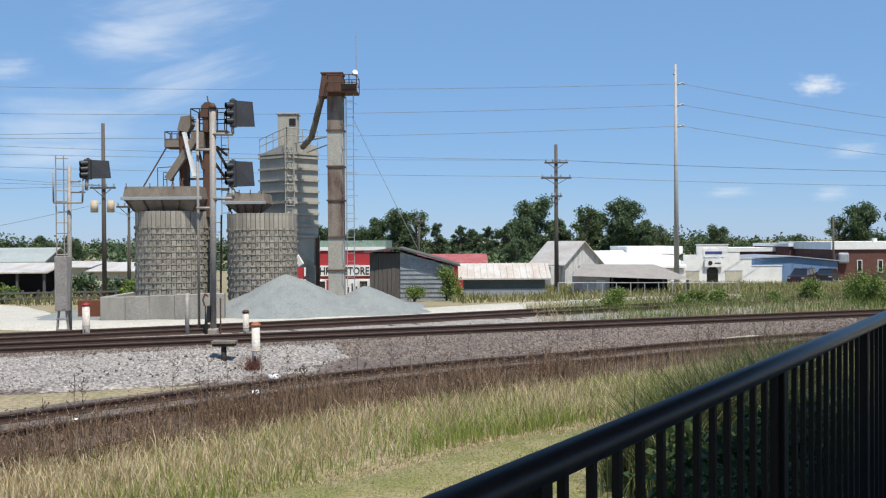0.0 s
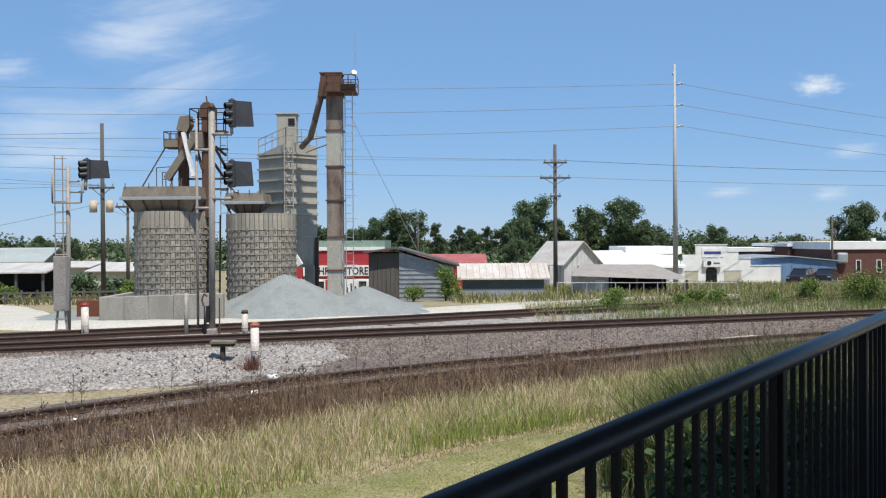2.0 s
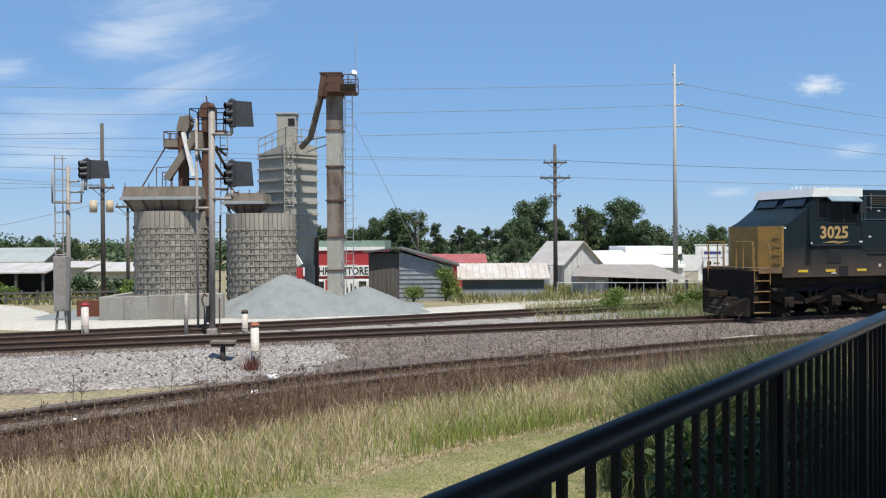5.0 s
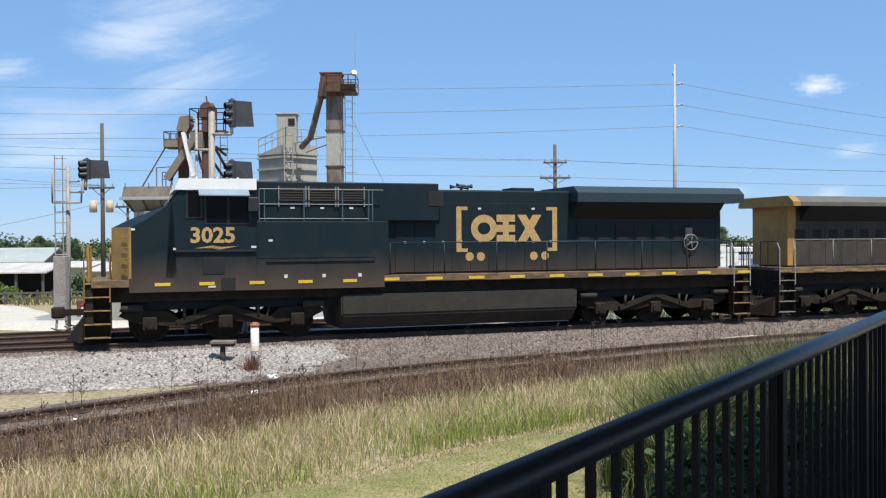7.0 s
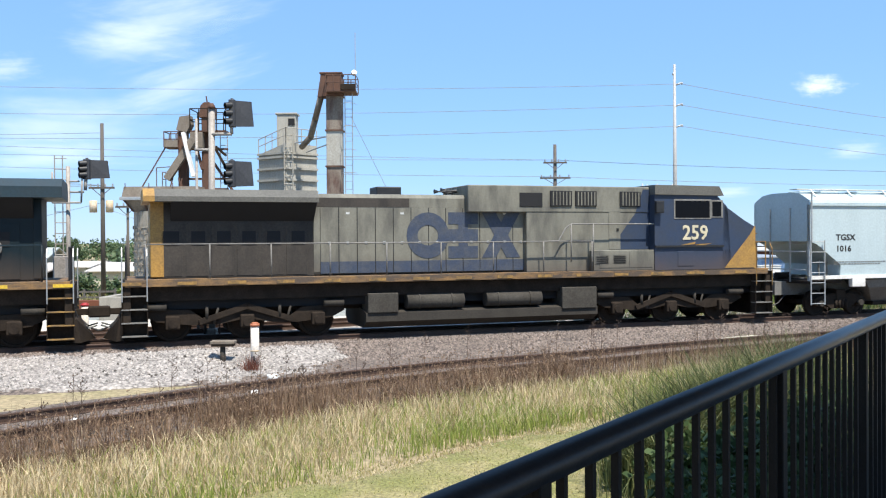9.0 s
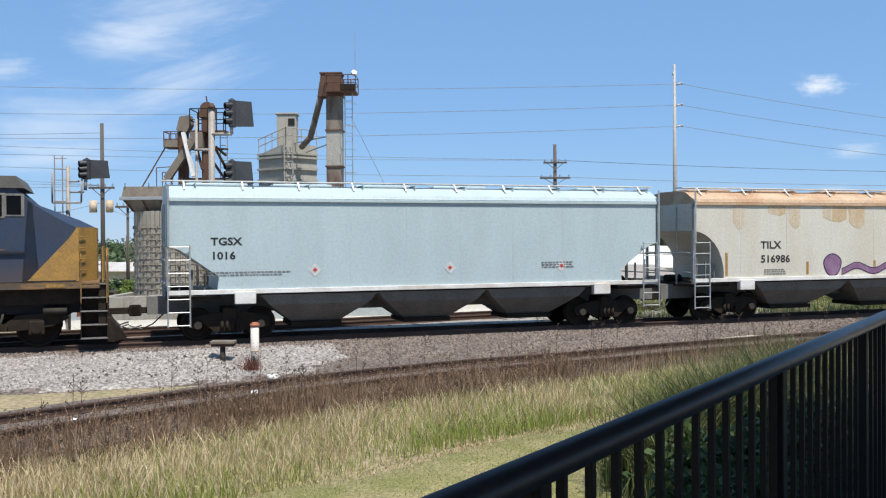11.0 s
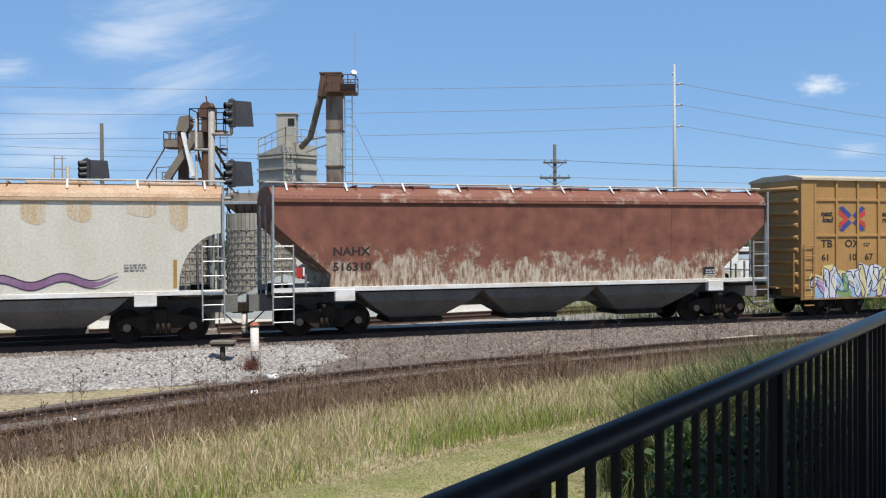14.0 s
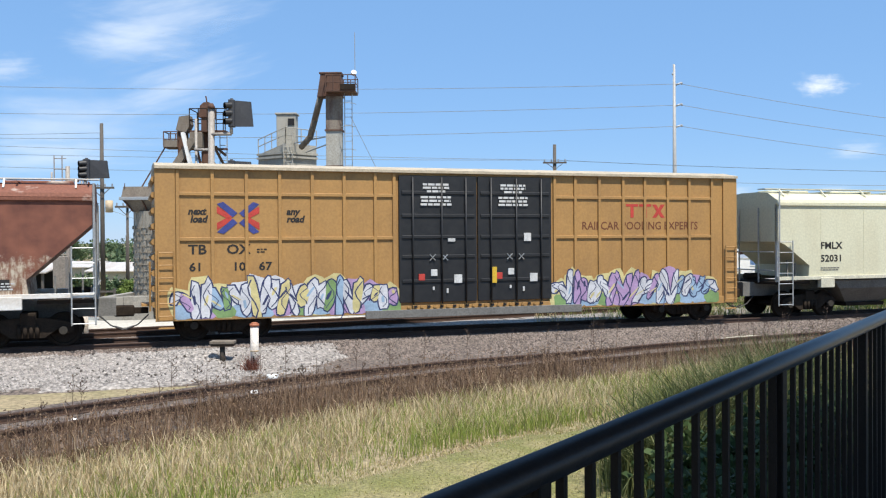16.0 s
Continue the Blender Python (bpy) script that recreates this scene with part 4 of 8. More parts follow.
# ---- freight cars ----
def car_truck(parent, xc):
    for sy in (-1, 1):
        bm = bmesh.new()
        prof = [(-1.15, 0.62), (-0.95, 0.70), (-0.45, 0.80), (0.45, 0.80), (0.95, 0.70), (1.15, 0.62), (1.15, 0.42), (0.98, 0.36), (0.75, 0.50), (0.42, 0.26), (-0.42, 0.26), (-0.75, 0.50), (-0.98, 0.36), (-1.15, 0.42)]
        extrude(bm, [(xc + u, v) for u, v in prof], "y", 0.96 * sy, 1.10 * sy)
        fr = part("truck_frame", bm, M_TRUCK, parent, "dark cast truck side frame")
        for u in (-0.22, -0.07, 0.08, 0.23):
            bm = bmesh.new()
            rod(bm, (xc + u, 1.12 * sy, 0.28), (xc + u, 1.12 * sy, 0.60), 0.06, 8)
            part("spring", bm, M_TRUCK, fr)
        for u in (-0.89, 0.89):
            bm = bmesh.new()
            rod(bm, (xc + u, 1.0 * sy, 0.457), (xc + u, 1.2 * sy, 0.457), 0.11, 12)
            part("bearing_cap", bm, M_TANK, fr)
    part("bolster", bx(xc - 0.2, xc + 0.2, -1.15, 1.15, 0.5, 0.95, bev=0.03), M_TRUCK, parent)
    for u in (-0.89, 0.89):
        wheelset(parent, xc + u, False)


def ladder(parent, x0, x1, y, z0, z1, material, n=None):
    bm = bmesh.new()
    for x in (x0, x1):
        rod(bm, (x, y, z0), (x, y, z1), 0.024, 6)
    ld = part("ladder", bm, material, parent)
    n = n or int((z1 - z0) / 0.36)
    for k in range(n + 1):
        z = z0 + 0.05 + (z1 - z0 - 0.1) * k / n
        bm = bmesh.new()
        rod(bm, (x0, y, z), (x1, y, z), 0.017, 6)
        part("rung", bm, material, ld)


def hopper(label, L, paint, roof, sill, steel, arch, ztop=4.55, zeave=4.03, bays=3, ribs=9):
    """Covered hopper: body with cut-out ends, roof hatches and walkway, hopper bays below."""
    car = thing("covered_hopper", label, "freight car", group="coupled train")
    h = L / 2
    zs = 1.44
    rounded = arch == "round"
    prof = []
    if rounded:
        prof += [(-h, zeave), (-h, 3.10)]
        for k in range(1, 9):
            a = math.pi / 2 * k / 8
            prof.append((-h + 1.25 * math.sin(a), zs + 0.15 + (3.10 - zs - 0.15) * math.cos(a)))
        prof.append((-h + 1.25, zs))
    else:
        prof += [(-h, zeave), (-h, 2.72 if arch == "notch" else 3.42), (-h + 0.35, 2.62 if arch == "notch" else 3.1), (-h + (1.42 if arch == "notch" else 1.75), 1.86), (-h + (1.38 if arch == "notch" else 1.7), zs)]
    full = prof + [(-x, z) for x, z in reversed(prof)]
    bm = bmesh.new()
    extrude(bm, full, "y", -1.50, 1.50)
    body = part("body", bm, paint, car)
    # roof: eave band, slope, crown
    bm = bmesh.new()
    sec = [(-1.52, zeave), (-1.545, zeave + 0.05), (-1.50, zeave + 0.16), (-1.05, ztop - 0.12), (-0.5, ztop - 0.05), (0.5, ztop - 0.05), (1.05, ztop - 0.12), (1.50, zeave + 0.16), (1.545, zeave + 0.05), (1.52, zeave)]
    extrude(bm, sec, "x", -h + 0.02, h - 0.02)
    rf = part("roof", bm, roof, car)
    part("eave_rail", bx(-h, h, -1.56, -1.51, zeave - 0.05, zeave + 0.03, bev=0.008), roof, rf)
    # walkway on the roof
    bm = bmesh.new()
    box(bm, -h - 0.1, h + 0.1, -1.02, -0.62, ztop + 0.03, ztop + 0.06)
    rw = part("running_board", bm, sill, rf, "bright roof walkway")
    n = 10
    for k in range(n):
        x = -h + 0.5 + (L - 1.0) * k / (n - 1)
        bm = bmesh.new()
        bar(bm, (x, -1.0, ztop + 0.04), (x, -1.3, ztop - 0.22), 0.05, 0.03)
        part("bracket", bm, sill, rw)
        part("roof_seam", bx(x + 0.3, x + 0.34, -1.2, 1.2, ztop - 0.1, ztop - 0.03), roof, rf)
    for k in range(6):
        x = -h + 1.5 + (L - 3.0) * k / 5
        part("hatch_cover", bx(x - 0.9, x + 0.9, -0.32, 0.32, ztop - 0.06, ztop + 0.03, bev=0.03), roof, rf)
    # sills, ends
    part("side_sill", bx(-h + 0.02, h - 0.02, -1.56, -1.44, 1.35, 1.48, bev=0.01), sill, car, "bright side sill")
    part("side_sill", bx(-h + 0.02, h - 0.02, 1.44, 1.56, 1.28, 1.48, bev=0.01), sill, car)
    part("centre_sill", bx(-h - 0.5, h + 0.5, -0.3, 0.3, 0.75, 1.25), M_UNDER, car)
    for e in (-1, 1):
        x0, x1 = sorted((e * h, e * (h - 1.5)))
        part("end_platform", bx(x0, x1, -1.44, 1.44, 1.20, 1.30), M_TRUCK, car)
        for y in (-1.46, 1.46):
            part("corner_post", bx(*sorted((e * h, e * (h - 0.08))), y - 0.04, y + 0.04, 1.3, zeave), steel, car)
        ladder(car, *sorted((e * (h - 0.02), e * (h - 0.62))), -1.60, 0.45 if e < 0 else 0.6, 2.75, steel)
        ladder(car, *sorted((e * (h - 0.05), e * (h - 0.03))), -1.62, 2.7, ztop - 0.1, steel, 5)
        for y in (-0.55, 0.55):
            bm = bmesh.new()
            rod(bm, (e * (h + 0.02), y, 1.25), (e * (h + 0.02), y, zeave - 0.1), 0.03, 6)
            part("end_post", bm, steel, car)
        bm = bmesh.new()
        rod(bm, (e * (h + 0.05), -1.4, 2.35), (e * (h + 0.05), 1.4, 2.35), 0.025, 6)
        rod(bm, (e * (h + 0.05), -1.4, 1.7), (e * (h + 0.05), 1.4, 1.7), 0.025, 6)
        part("end_handrail", bm, steel, car)
        bm = bmesh.new()
        for dx in (0.35, 0.7, 1.05):
            bar(bm, (e * (h - dx), -1.2, 1.25), (e * (h - dx), -1.2, 1.95 + 0.3 * (1.05 - dx)), 0.05, 0.05)
        part("end_brace", bm, M_UNDER, car)
        bm = bmesh.new()
        rod(bm, (e * (h - 0.8), 0.5, 1.42), (e * (h - 0.2), 0.5, 1.42), 0.14, 10)
        part("brake_reservoir", bm, M_TRUCK, car)
        coupler(car, e * (h + 0.05), e)
        part("jacking_pad", bx(*sorted((e * (h - 1.85), e * (h - 2.45))), -1.60, -1.40, 1.06, 1.42, bev=0.02), sill, car)
        car_truck(car, e * (h - 1.75))
    # hopper bays
    w = (L - 5.2) / bays
    for k in range(bays):
        xc = -h + 2.6 + w * (k + 0.5)
        bm = bmesh.new()
        loft(bm, [[(xc - w / 2, -1.4, 1.30), (xc + w / 2, -1.4, 1.30), (xc + w / 2, 1.4, 1.30), (xc - w / 2, 1.4, 1.30)],
                  [(xc - w * 0.42, -1.3, 1.0), (xc + w * 0.42, -1.3, 1.0), (xc + w * 0.42, 1.3, 1.0), (xc - w * 0.42, 1.3, 1.0)],
                  [(xc - w * 0.2, -0.62, 0.42), (xc + w * 0.2, -0.62, 0.42), (xc + w * 0.2, 0.62, 0.42), (xc - w * 0.2, 0.62, 0.42)]])
        by = part("hopper_bay", bm, M_UNDER, car, "grey sloping discharge hopper")
        part("outlet_gate", bx(xc - w * 0.22, xc + w * 0.22, -0.75, 0.75, 0.30, 0.44, bev=0.02), M_TRUCK, by)
    # weld seams on the sides
    for k in range(1, ribs):
        x = -h + L * k / ribs
        if abs(x) < h - 1.8:
            part("weld_seam", bx(x - 0.012, x + 0.012, -1.506, -1.498, 1.5, zeave - 0.03), paint, body)
    return car


def stencil(car, x, y, z, rows, size, material=None):
    for k, body in enumerate(rows):
        letters("stencil", body, size, material or M_INK, car, pose(x, y, z - k * size * 1.35, 90), bold=0.008, squash=1.15)


def small_print(car, x, z, w, n, material, y=-1.509, hgt=0.035):
    bm = bmesh.new()
    for k in range(n):
        u = x
        while u < x + w * random.uniform(0.8, 1):
            v = u + random.uniform(0.04, 0.14)
            flat(bm, [(u, z - k * 0.075), (v, z - k * 0.075), (v, z - k * 0.075 + hgt), (u, z - k * 0.075 + hgt)], y)
            u = v + 0.03
    part("small_print", bm, material, car)


HG = hopper("pale blue-grey covered hopper with white sill", 15.75, M_HOPGREY, M_HOPGREY, M_HOPWHITE, M_GALV, "notch")
stencil(HG, -7.875 + 1.2, -1.506, 2.75, ["TGSX", "1016"], 0.30)
small_print(HG, -7.875 + 1.1, 1.95, 2.6, 2, M_UNDER)
small_print(HG, 3.6, 2.1, 1.2, 3, M_UNDER)
for x in (-3.7, 0.5, 4.3):
    dia = part("diamond_placard", flat(bmesh.new(), [(x - 0.2, 2.0), (x, 1.8), (x + 0.2, 2.0), (x, 2.2)], -1.506, 0.004), M_INKWHITE, HG, "white diamond placard")
    part("placard_mark", flat(bmesh.new(), [(x - 0.07, 2.0), (x, 1.93), (x + 0.07, 2.0), (x, 2.07)], -1.511, 0.003), M_LOGORED, dia)
TRAIN.append((HG, 10.68))

HC = hopper("cream covered hopper with rust-stained roof and a painted purple squiggle", 17.4, M_HOPCREAM, M_ROOFRUST, M_HOPWHITE, M_GALV, "round")
stencil(HC, -8.7 + 2.76, -1.506, 2.48, ["TILX", "516986"], 0.36)
small_print(HC, -8.7 + 2.9, 1.72, 0.95, 3, M_UNDER)
small_print(HC, -8.7 + 14.7, 2.2, 0.6, 3, M_UNDER)
for k in range(12):
    bm = bmesh.new()
    x = -7.2 + 1.32 * k + random.uniform(-0.25, 0.25)
    w = random.uniform(0.45, 1.15)
    z = 3.97
    dep = random.uniform(0.25, 1.0)
    flat(bm, [(x, z), (x + w, z), (x + w * 0.97, z - dep * 0.8), (x + w * 0.7, z - dep), (x + w * 0.35, z - dep * 0.92), (x + 0.03, z - dep * 0.7)], -1.503, 0.002)
    part("rust_stain", bm, M_STAIN, HC, "tan rust stain below the eave")
for x in (-7.35, -3.95, -0.95, 7.35):
    part("yellow_mark", bx(x - 0.05, x + 0.05, -1.506, -1.498, 1.55, 2.35 if abs(x) > 5 else 2.0), M_YELLOW, HC)
M_PURPLE = mat("purple_spray_paint", (0.20, 0.10, 0.19), 0.7, alt=(0.30, 0.20, 0.28), scale=3, fine=25, bump=0.0)
M_PLUM = mat("dark_plum_spray_paint", (0.05, 0.02, 0.05), 0.7, scale=3, fine=25, bump=0.0)


def squiggle_line(x0, x1, z, amp, wid, y, n=64, wave=1.55):
    bm = bmesh.new()
    pts = []
    for k in range(n + 1):
        x = x0 + (x1 - x0) * k / n
        pts.append((x, z + amp * math.sin(2 * math.pi * (x - x0) / wave - 1.2) + 0.10 * (x - x0) / (x1 - x0), wid * min(1, (n - k) / 10 + 0.15)))
    return loft(bm, [[(x, y, z - w), (x, y, z + w), (x, y - 0.003, z + w), (x, y - 0.003, z - w)] for x, z, w in pts])


sq = part("painted_squiggle", squiggle_line(-2.45, 5.85, 1.72, 0.11, 0.11, -1.506), M_PURPLE, HC, "purple spray-painted squiggle")
for off in (0.11, -0.11):
    bm = squiggle_line(-2.45, 5.85, 1.72 + off, 0.11, 0.016, -1.509)
    part("squiggle_outline", bm, M_PLUM, sq)
for scale_, material, y in ((1.12, M_PLUM, -1.504), (1.0, M_PURPLE, -1.508)):
    bm = bmesh.new()
    flat(bm, [(-2.85 + scale_ * 0.36 * math.cos(a) * (1 + 0.08 * math.sin(3 * a)), 1.87 + scale_ * 0.37 * math.sin(a)) for a in np.linspace(0, 2 * math.pi, 22)[:-1]], y, 0.002)
    part("squiggle_blob", bm, material, sq)
TRAIN.append((HC, 28.6))

HR = hopper("white covered hopper almost wholly eaten by red-brown rust", 17.2, M_HOPRUST, mat("rusted_roof_paint", (0.20, 0.075, 0.045), 0.8, alt=(0.48, 0.40, 0.33), scale=1.3, fine=16, bump=0.2, edge=(0.55, 0.66), amount=0.9), M_HOPWHITE, M_GALV, "slope")
stencil(HR, -8.6 + 1.8, -1.506, 2.42, ["NAHX", "516310"], 0.34)
small_print(HR, 6.1, 1.75, 0.4, 3, M_INKWHITE)
part("notice_plate", bx(6.0, 6.45, -1.505, -1.498, 1.6, 1.88), M_INK, HR)
TRAIN.append((HR, 47.23))

HF = hopper("pale yellow covered hopper with cream sill", 17.3, M_HOPYELLOW, M_HOPYELLOW, mat("cream_sill_paint", (0.6, 0.57, 0.44), 0.6, scale=2.5, fine=20), M_GALV, "notch")
stencil(HF, -8.65 + 1.9, -1.506, 2.45, ["FMLX", "52031"], 0.34)
small_print(HF, -8.65 + 1.9, 1.75, 0.9, 2, M_UNDER)
TRAIN.append((HF, 78.2 + 8.65))


def boxcar():
    car = thing("boxcar", "yellow high-cube boxcar with black doors and sprayed lower sides", "freight car", group="coupled train")
    h = 9.615
    z0, z1 = 0.74, 4.92
    body = part("body", bx(-h, h, -1.38, 1.38, z0, z1), M_BOXYEL, car)
    part("roof", extrude(bmesh.new(), [(-1.50, z1 - 0.02), (-1.50, z1 + 0.06), (-0.7, z1 + 0.20), (0.7, z1 + 0.20), (1.50, z1 + 0.06), (1.50, z1 - 0.02)], "x", -h, h), M_BOXROOF, car, "pale roof edge")
    dl, dr = -2.54, 2.54
    left = [-9.0 + 0.955 * k for k in range(7)] + [-2.68]
    right = [2.68, 3.42, 4.30, 5.18, 6.00, 6.88, 7.72, 8.62]
    for xs_ in (left, right):
        for x in xs_:
            part("side_rib", bx(x - 0.05, x + 0.05, -1.44, -1.378, z0 + 0.12, z1 - 0.03, bev=0.015), M_BOXYEL, body)
        for z in (4.20, 2.92):
            part("side_rail", bx(xs_[0], xs_[-1], -1.425, -1.378, z - 0.05, z + 0.05, bev=0.012), M_BOXYEL, body)
    for e in (-1, 1):
        part("corner_panel", bx(*sorted((e * h, e * (h - 0.55))), -1.436, -1.378, z0, z1 - 0.03, bev=0.01), M_BOXYEL, body)
        for k in range(9):
            z = z0 + 0.35 + 0.44 * k
            bm = bmesh.new()
            rod(bm, (e * (h + 0.01), -1.3, z), (e * (h + 0.01), 1.3, z), 0.09, 8)
            part("end_corrugation", bm, M_BOXYEL, body)
        ladder(car, *sorted((e * (h - 0.08), e * (h - 0.5))), -1.51, 0.72, 2.6, M_BOXYEL, 5)
        ladder(car, *sorted((e * (h + 0.13), e * (h + 0.14))), -1.2, 0.9, 2.3, M_BOXYEL, 4)
        part("stirrup", bx(*sorted((e * (h - 0.08), e * (h - 0.5))), -1.5, -1.46, 0.42, 0.46), M_BOXYEL, car)
        coupler(car, e * (h + 0.15), e)
        car_truck(car, e * (h - 1.95))
        part("end_platform", bx(*sorted((e * h, e * (h + 0.35))), -0.5, 0.5, 1.0, 1.06), M_BOXYEL, car)
    part("side_sill", bx(-h, h, -1.437, -1.36, 0.62, 0.86, bev=0.01), M_BOXYEL, car)
    part("door_sill", bx(-3.6, 3.6, -1.49, -1.40, 0.50, 0.74, bev=0.01), M_UNDER, car)
    for k in range(22):
        part("sill_slot", bx(-2.3 + k * 0.21, -2.2 + k * 0.21, -1.50, -1.47, 0.78, 0.86), M_DARK if k % 2 else M_BOXYEL, car)
    part("centre_sill", bx(-h, h, -0.35, 0.35, 0.62, 1.0), M_UNDER, car)
    for k, (a, c) in enumerate(((dl, -0.02), (0.02, dr))):
        door = part("door", bx(a, c, -1.455, -1.378, 0.95, z1 - 0.10, bev=0.01), M_BLACK, car, "black sliding plug door")
        for x in (a + 0.42, a + 1.28 if k else a + 1.35, c - 0.38):
            bm = bmesh.new()
            rod(bm, (x, -1.52, 0.9), (x, -1.52, z1 - 0.15), 0.028, 8)
            part("lock_rod", bm, M_BLACK, door)
        for z in (1.6, 2.35, 2.95, 3.6, 4.3):
            part("door_rib", bx(a + 0.08, c - 0.08, -1.49, -1.45, z - 0.05, z + 0.05, bev=0.012), M_BLACK, door)
        bm = bmesh.new()
        for n_, z, wid in ((0, 4.52, 0.85), (0, 4.42, 0.85), (0, 4.31, 0.6), (0, 4.13, 1.0), (0, 4.02, 0.95), (0, 3.91, 1.0)):
            u = a + 0.65 + (1.05 - wid) / 2
            end = u + wid
            while u < end:
                v = min(end, u + random.uniform(0.1, 0.26))
                flat(bm, [(u, z), (v, z), (v, z + 0.065), (u, z + 0.065)], -1.495, 0.003)
                u = v + 0.035
        part("door_lettering", bm, M_INKWHITE, door)
        for x, z, w_, h_, material in ((1.55, 3.0, 0.24, 0.26, M_INKWHITE), (1.0, 1.95, 0.2, 0.2, M_INKWHITE), (0.6, 1.82, 0.2, 0.2, M_LOGORED), (1.75, 1.72, 0.26, 0.26, M_INKWHITE), (1.05, 1.52, 0.06, 0.1, M_INKWHITE), (1.5, 1.42, 0.06, 0.14, M_INKWHITE)):
            if material is M_INKWHITE and x == 1.55 and not k:
                w_, h_ = 0.24, 0.1
            part("placard", bx(a + x, a + x + w_, -1.496, -1.45, z - 0.2, z - 0.2 + h_, bev=0.004), material, door)
        bm = bmesh.new()
        for s_ in (-1, 1):
            for t_ in (-1, 1):
                bar(bm, (a + 1.25 + s_ * 0.2 - 0.09, -1.50, 2.32 - 0.09 * t_), (a + 1.25 + s_ * 0.2 + 0.09, -1.50, 2.32 + 0.09 * t_), 0.03, 0.02)
        part("lock_handle", bm, M_GALV, door)
    part("yellow_placard", bx(0.45, 0.62, -1.52, -1.45, 1.5, 2.0), M_REFLECT, car)
    # lettering and painted signs on the left half
    y = -1.386
    for x, z, word in ((-8.72, 3.62, "next"), (-8.66, 3.40, "load"), (-5.94, 3.62, "any"), (-5.94, 3.40, "road")):
        ob = letters("slogan", word, 0.27, M_INK, car, pose(x, y, z, 90), bold=0.012, slant=0.22)
    stencil(car, -8.72, y, 2.50, ["TB"], 0.38)
    stencil(car, -7.66, y, 2.50, ["OX"], 0.38)
    small_print(car, -6.8, 2.6, 0.3, 2, M_INK, y)
    stencil(car, -8.7, y, 2.02, ["61"], 0.33)
    stencil(car, -7.5, y, 2.02, ["10"], 0.33)
    stencil(car, -6.75, y, 2.02, ["67"], 0.33)
    bm, bm2 = bmesh.new(), bmesh.new()
    cx, cz = -7.32, 3.52
    for sx in (-1, 1):
        for sz in (-1, 1):
            flat(bm, [(cx + sx * 0.12, cz + sz * 0.04), (cx + sx * 0.60, cz + sz * 0.34), (cx + sx * 0.60, cz + sz * 0.14), (cx + sx * 0.3, cz - sz * 0.02)], y, 0.003)
            flat(bm2, [(cx + sx * 0.02, cz + sz * 0.14), (cx + sx * 0.42, cz + sz * 0.46), (cx + sx * 0.60, cz + sz * 0.40), (cx + sx * 0.16, cz + sz * 0.02)], y - 0.002, 0.003)
    part("painted_chevron", bm, M_LOGORED, car, "red painted chevrons")
    part("painted_chevron", bm2, M_LOGOBLUE, car, "blue painted chevrons")
    letters("slogan", "RAILCAR POOLING EXPERTS", 0.37, M_MAROON, car, pose(3.66, -1.3835, 3.16, 90), bold=0.004, squash=0.93)
    for x in (5.3, 5.8):
        mark = [(x, 3.92), (x + 0.17, 3.92), (x + 0.17, 3.55), (x + 0.29, 3.55), (x + 0.29, 3.92), (x + 0.46, 3.92), (x + 0.46, 4.0), (x, 4.0)]
        part("painted_mark", flat(bmesh.new(), mark, -1.383), M_LOGORED, car, "faded red painted mark")
    cross = [(6.3, 3.99), (6.45, 3.99), (6.54, 3.86), (6.63, 3.99), (6.78, 3.99), (6.62, 3.77), (6.78, 3.55), (6.63, 3.55), (6.54, 3.68), (6.45, 3.55), (6.3, 3.55), (6.46, 3.77)]
    part("painted_mark", flat(bmesh.new(), cross, -1.383), M_LOGORED, car, "faded red painted mark")
    # sprayed bands along the lower side
    cols = [mat("spray_" + n_, c, 0.6, scale=3, fine=20, bump=0.0, dark=0.12) for n_, c in (("white", (0.6, 0.6, 0.62)), ("pale_blue", (0.30, 0.42, 0.55)), ("lilac", (0.42, 0.28, 0.46)), ("cream", (0.60, 0.52, 0.24)), ("green", (0.20, 0.32, 0.12)), ("navy", (0.03, 0.04, 0.11)))]
    rng = random.Random(7)

    def daub(name, pts, material, y, parent, label=""):
        return part(name, flat(bmesh.new(), [(x, min(max(z, 0.66), 2.3)) for x, z in pts], y, 0.0015), material, parent, label)

    def stroke(pts, w, material, y, parent):
        bm = bmesh.new()
        loft(bm, [[(x, y, z - w), (x, y, z + w), (x, y - 0.002, z + w), (x, y - 0.002, z - w)] if abs(x2 - x1_) > abs(z2 - z1_) else
                  [(x - w, y, z), (x + w, y, z), (x + w, y - 0.002, z), (x - w, y - 0.002, z)]
                  for (x, z), (x1_, z1_), (x2, z2) in zip(pts, [pts[0]] + pts, pts[1:] + [pts[-1]])])
        part("spray_outline", bm, material, parent)

    def bean(cx, cz, rx, rz, lean, seed_, k=12):
        """A rounded, slanted, slightly dented outline."""
        r = random.Random(seed_)
        dents = [r.uniform(0.82, 1.12) for _ in range(k)]
        pts = []
        for j in range(k):
            a = 2 * math.pi * j / k
            u, v = math.cos(a), math.sin(a)
            u, v = math.copysign(abs(u) ** 0.7, u), math.copysign(abs(v) ** 0.7, v)
            pts.append((cx + rx * u * dents[j] + lean * v, cz + rz * v * dents[j]))
        return pts

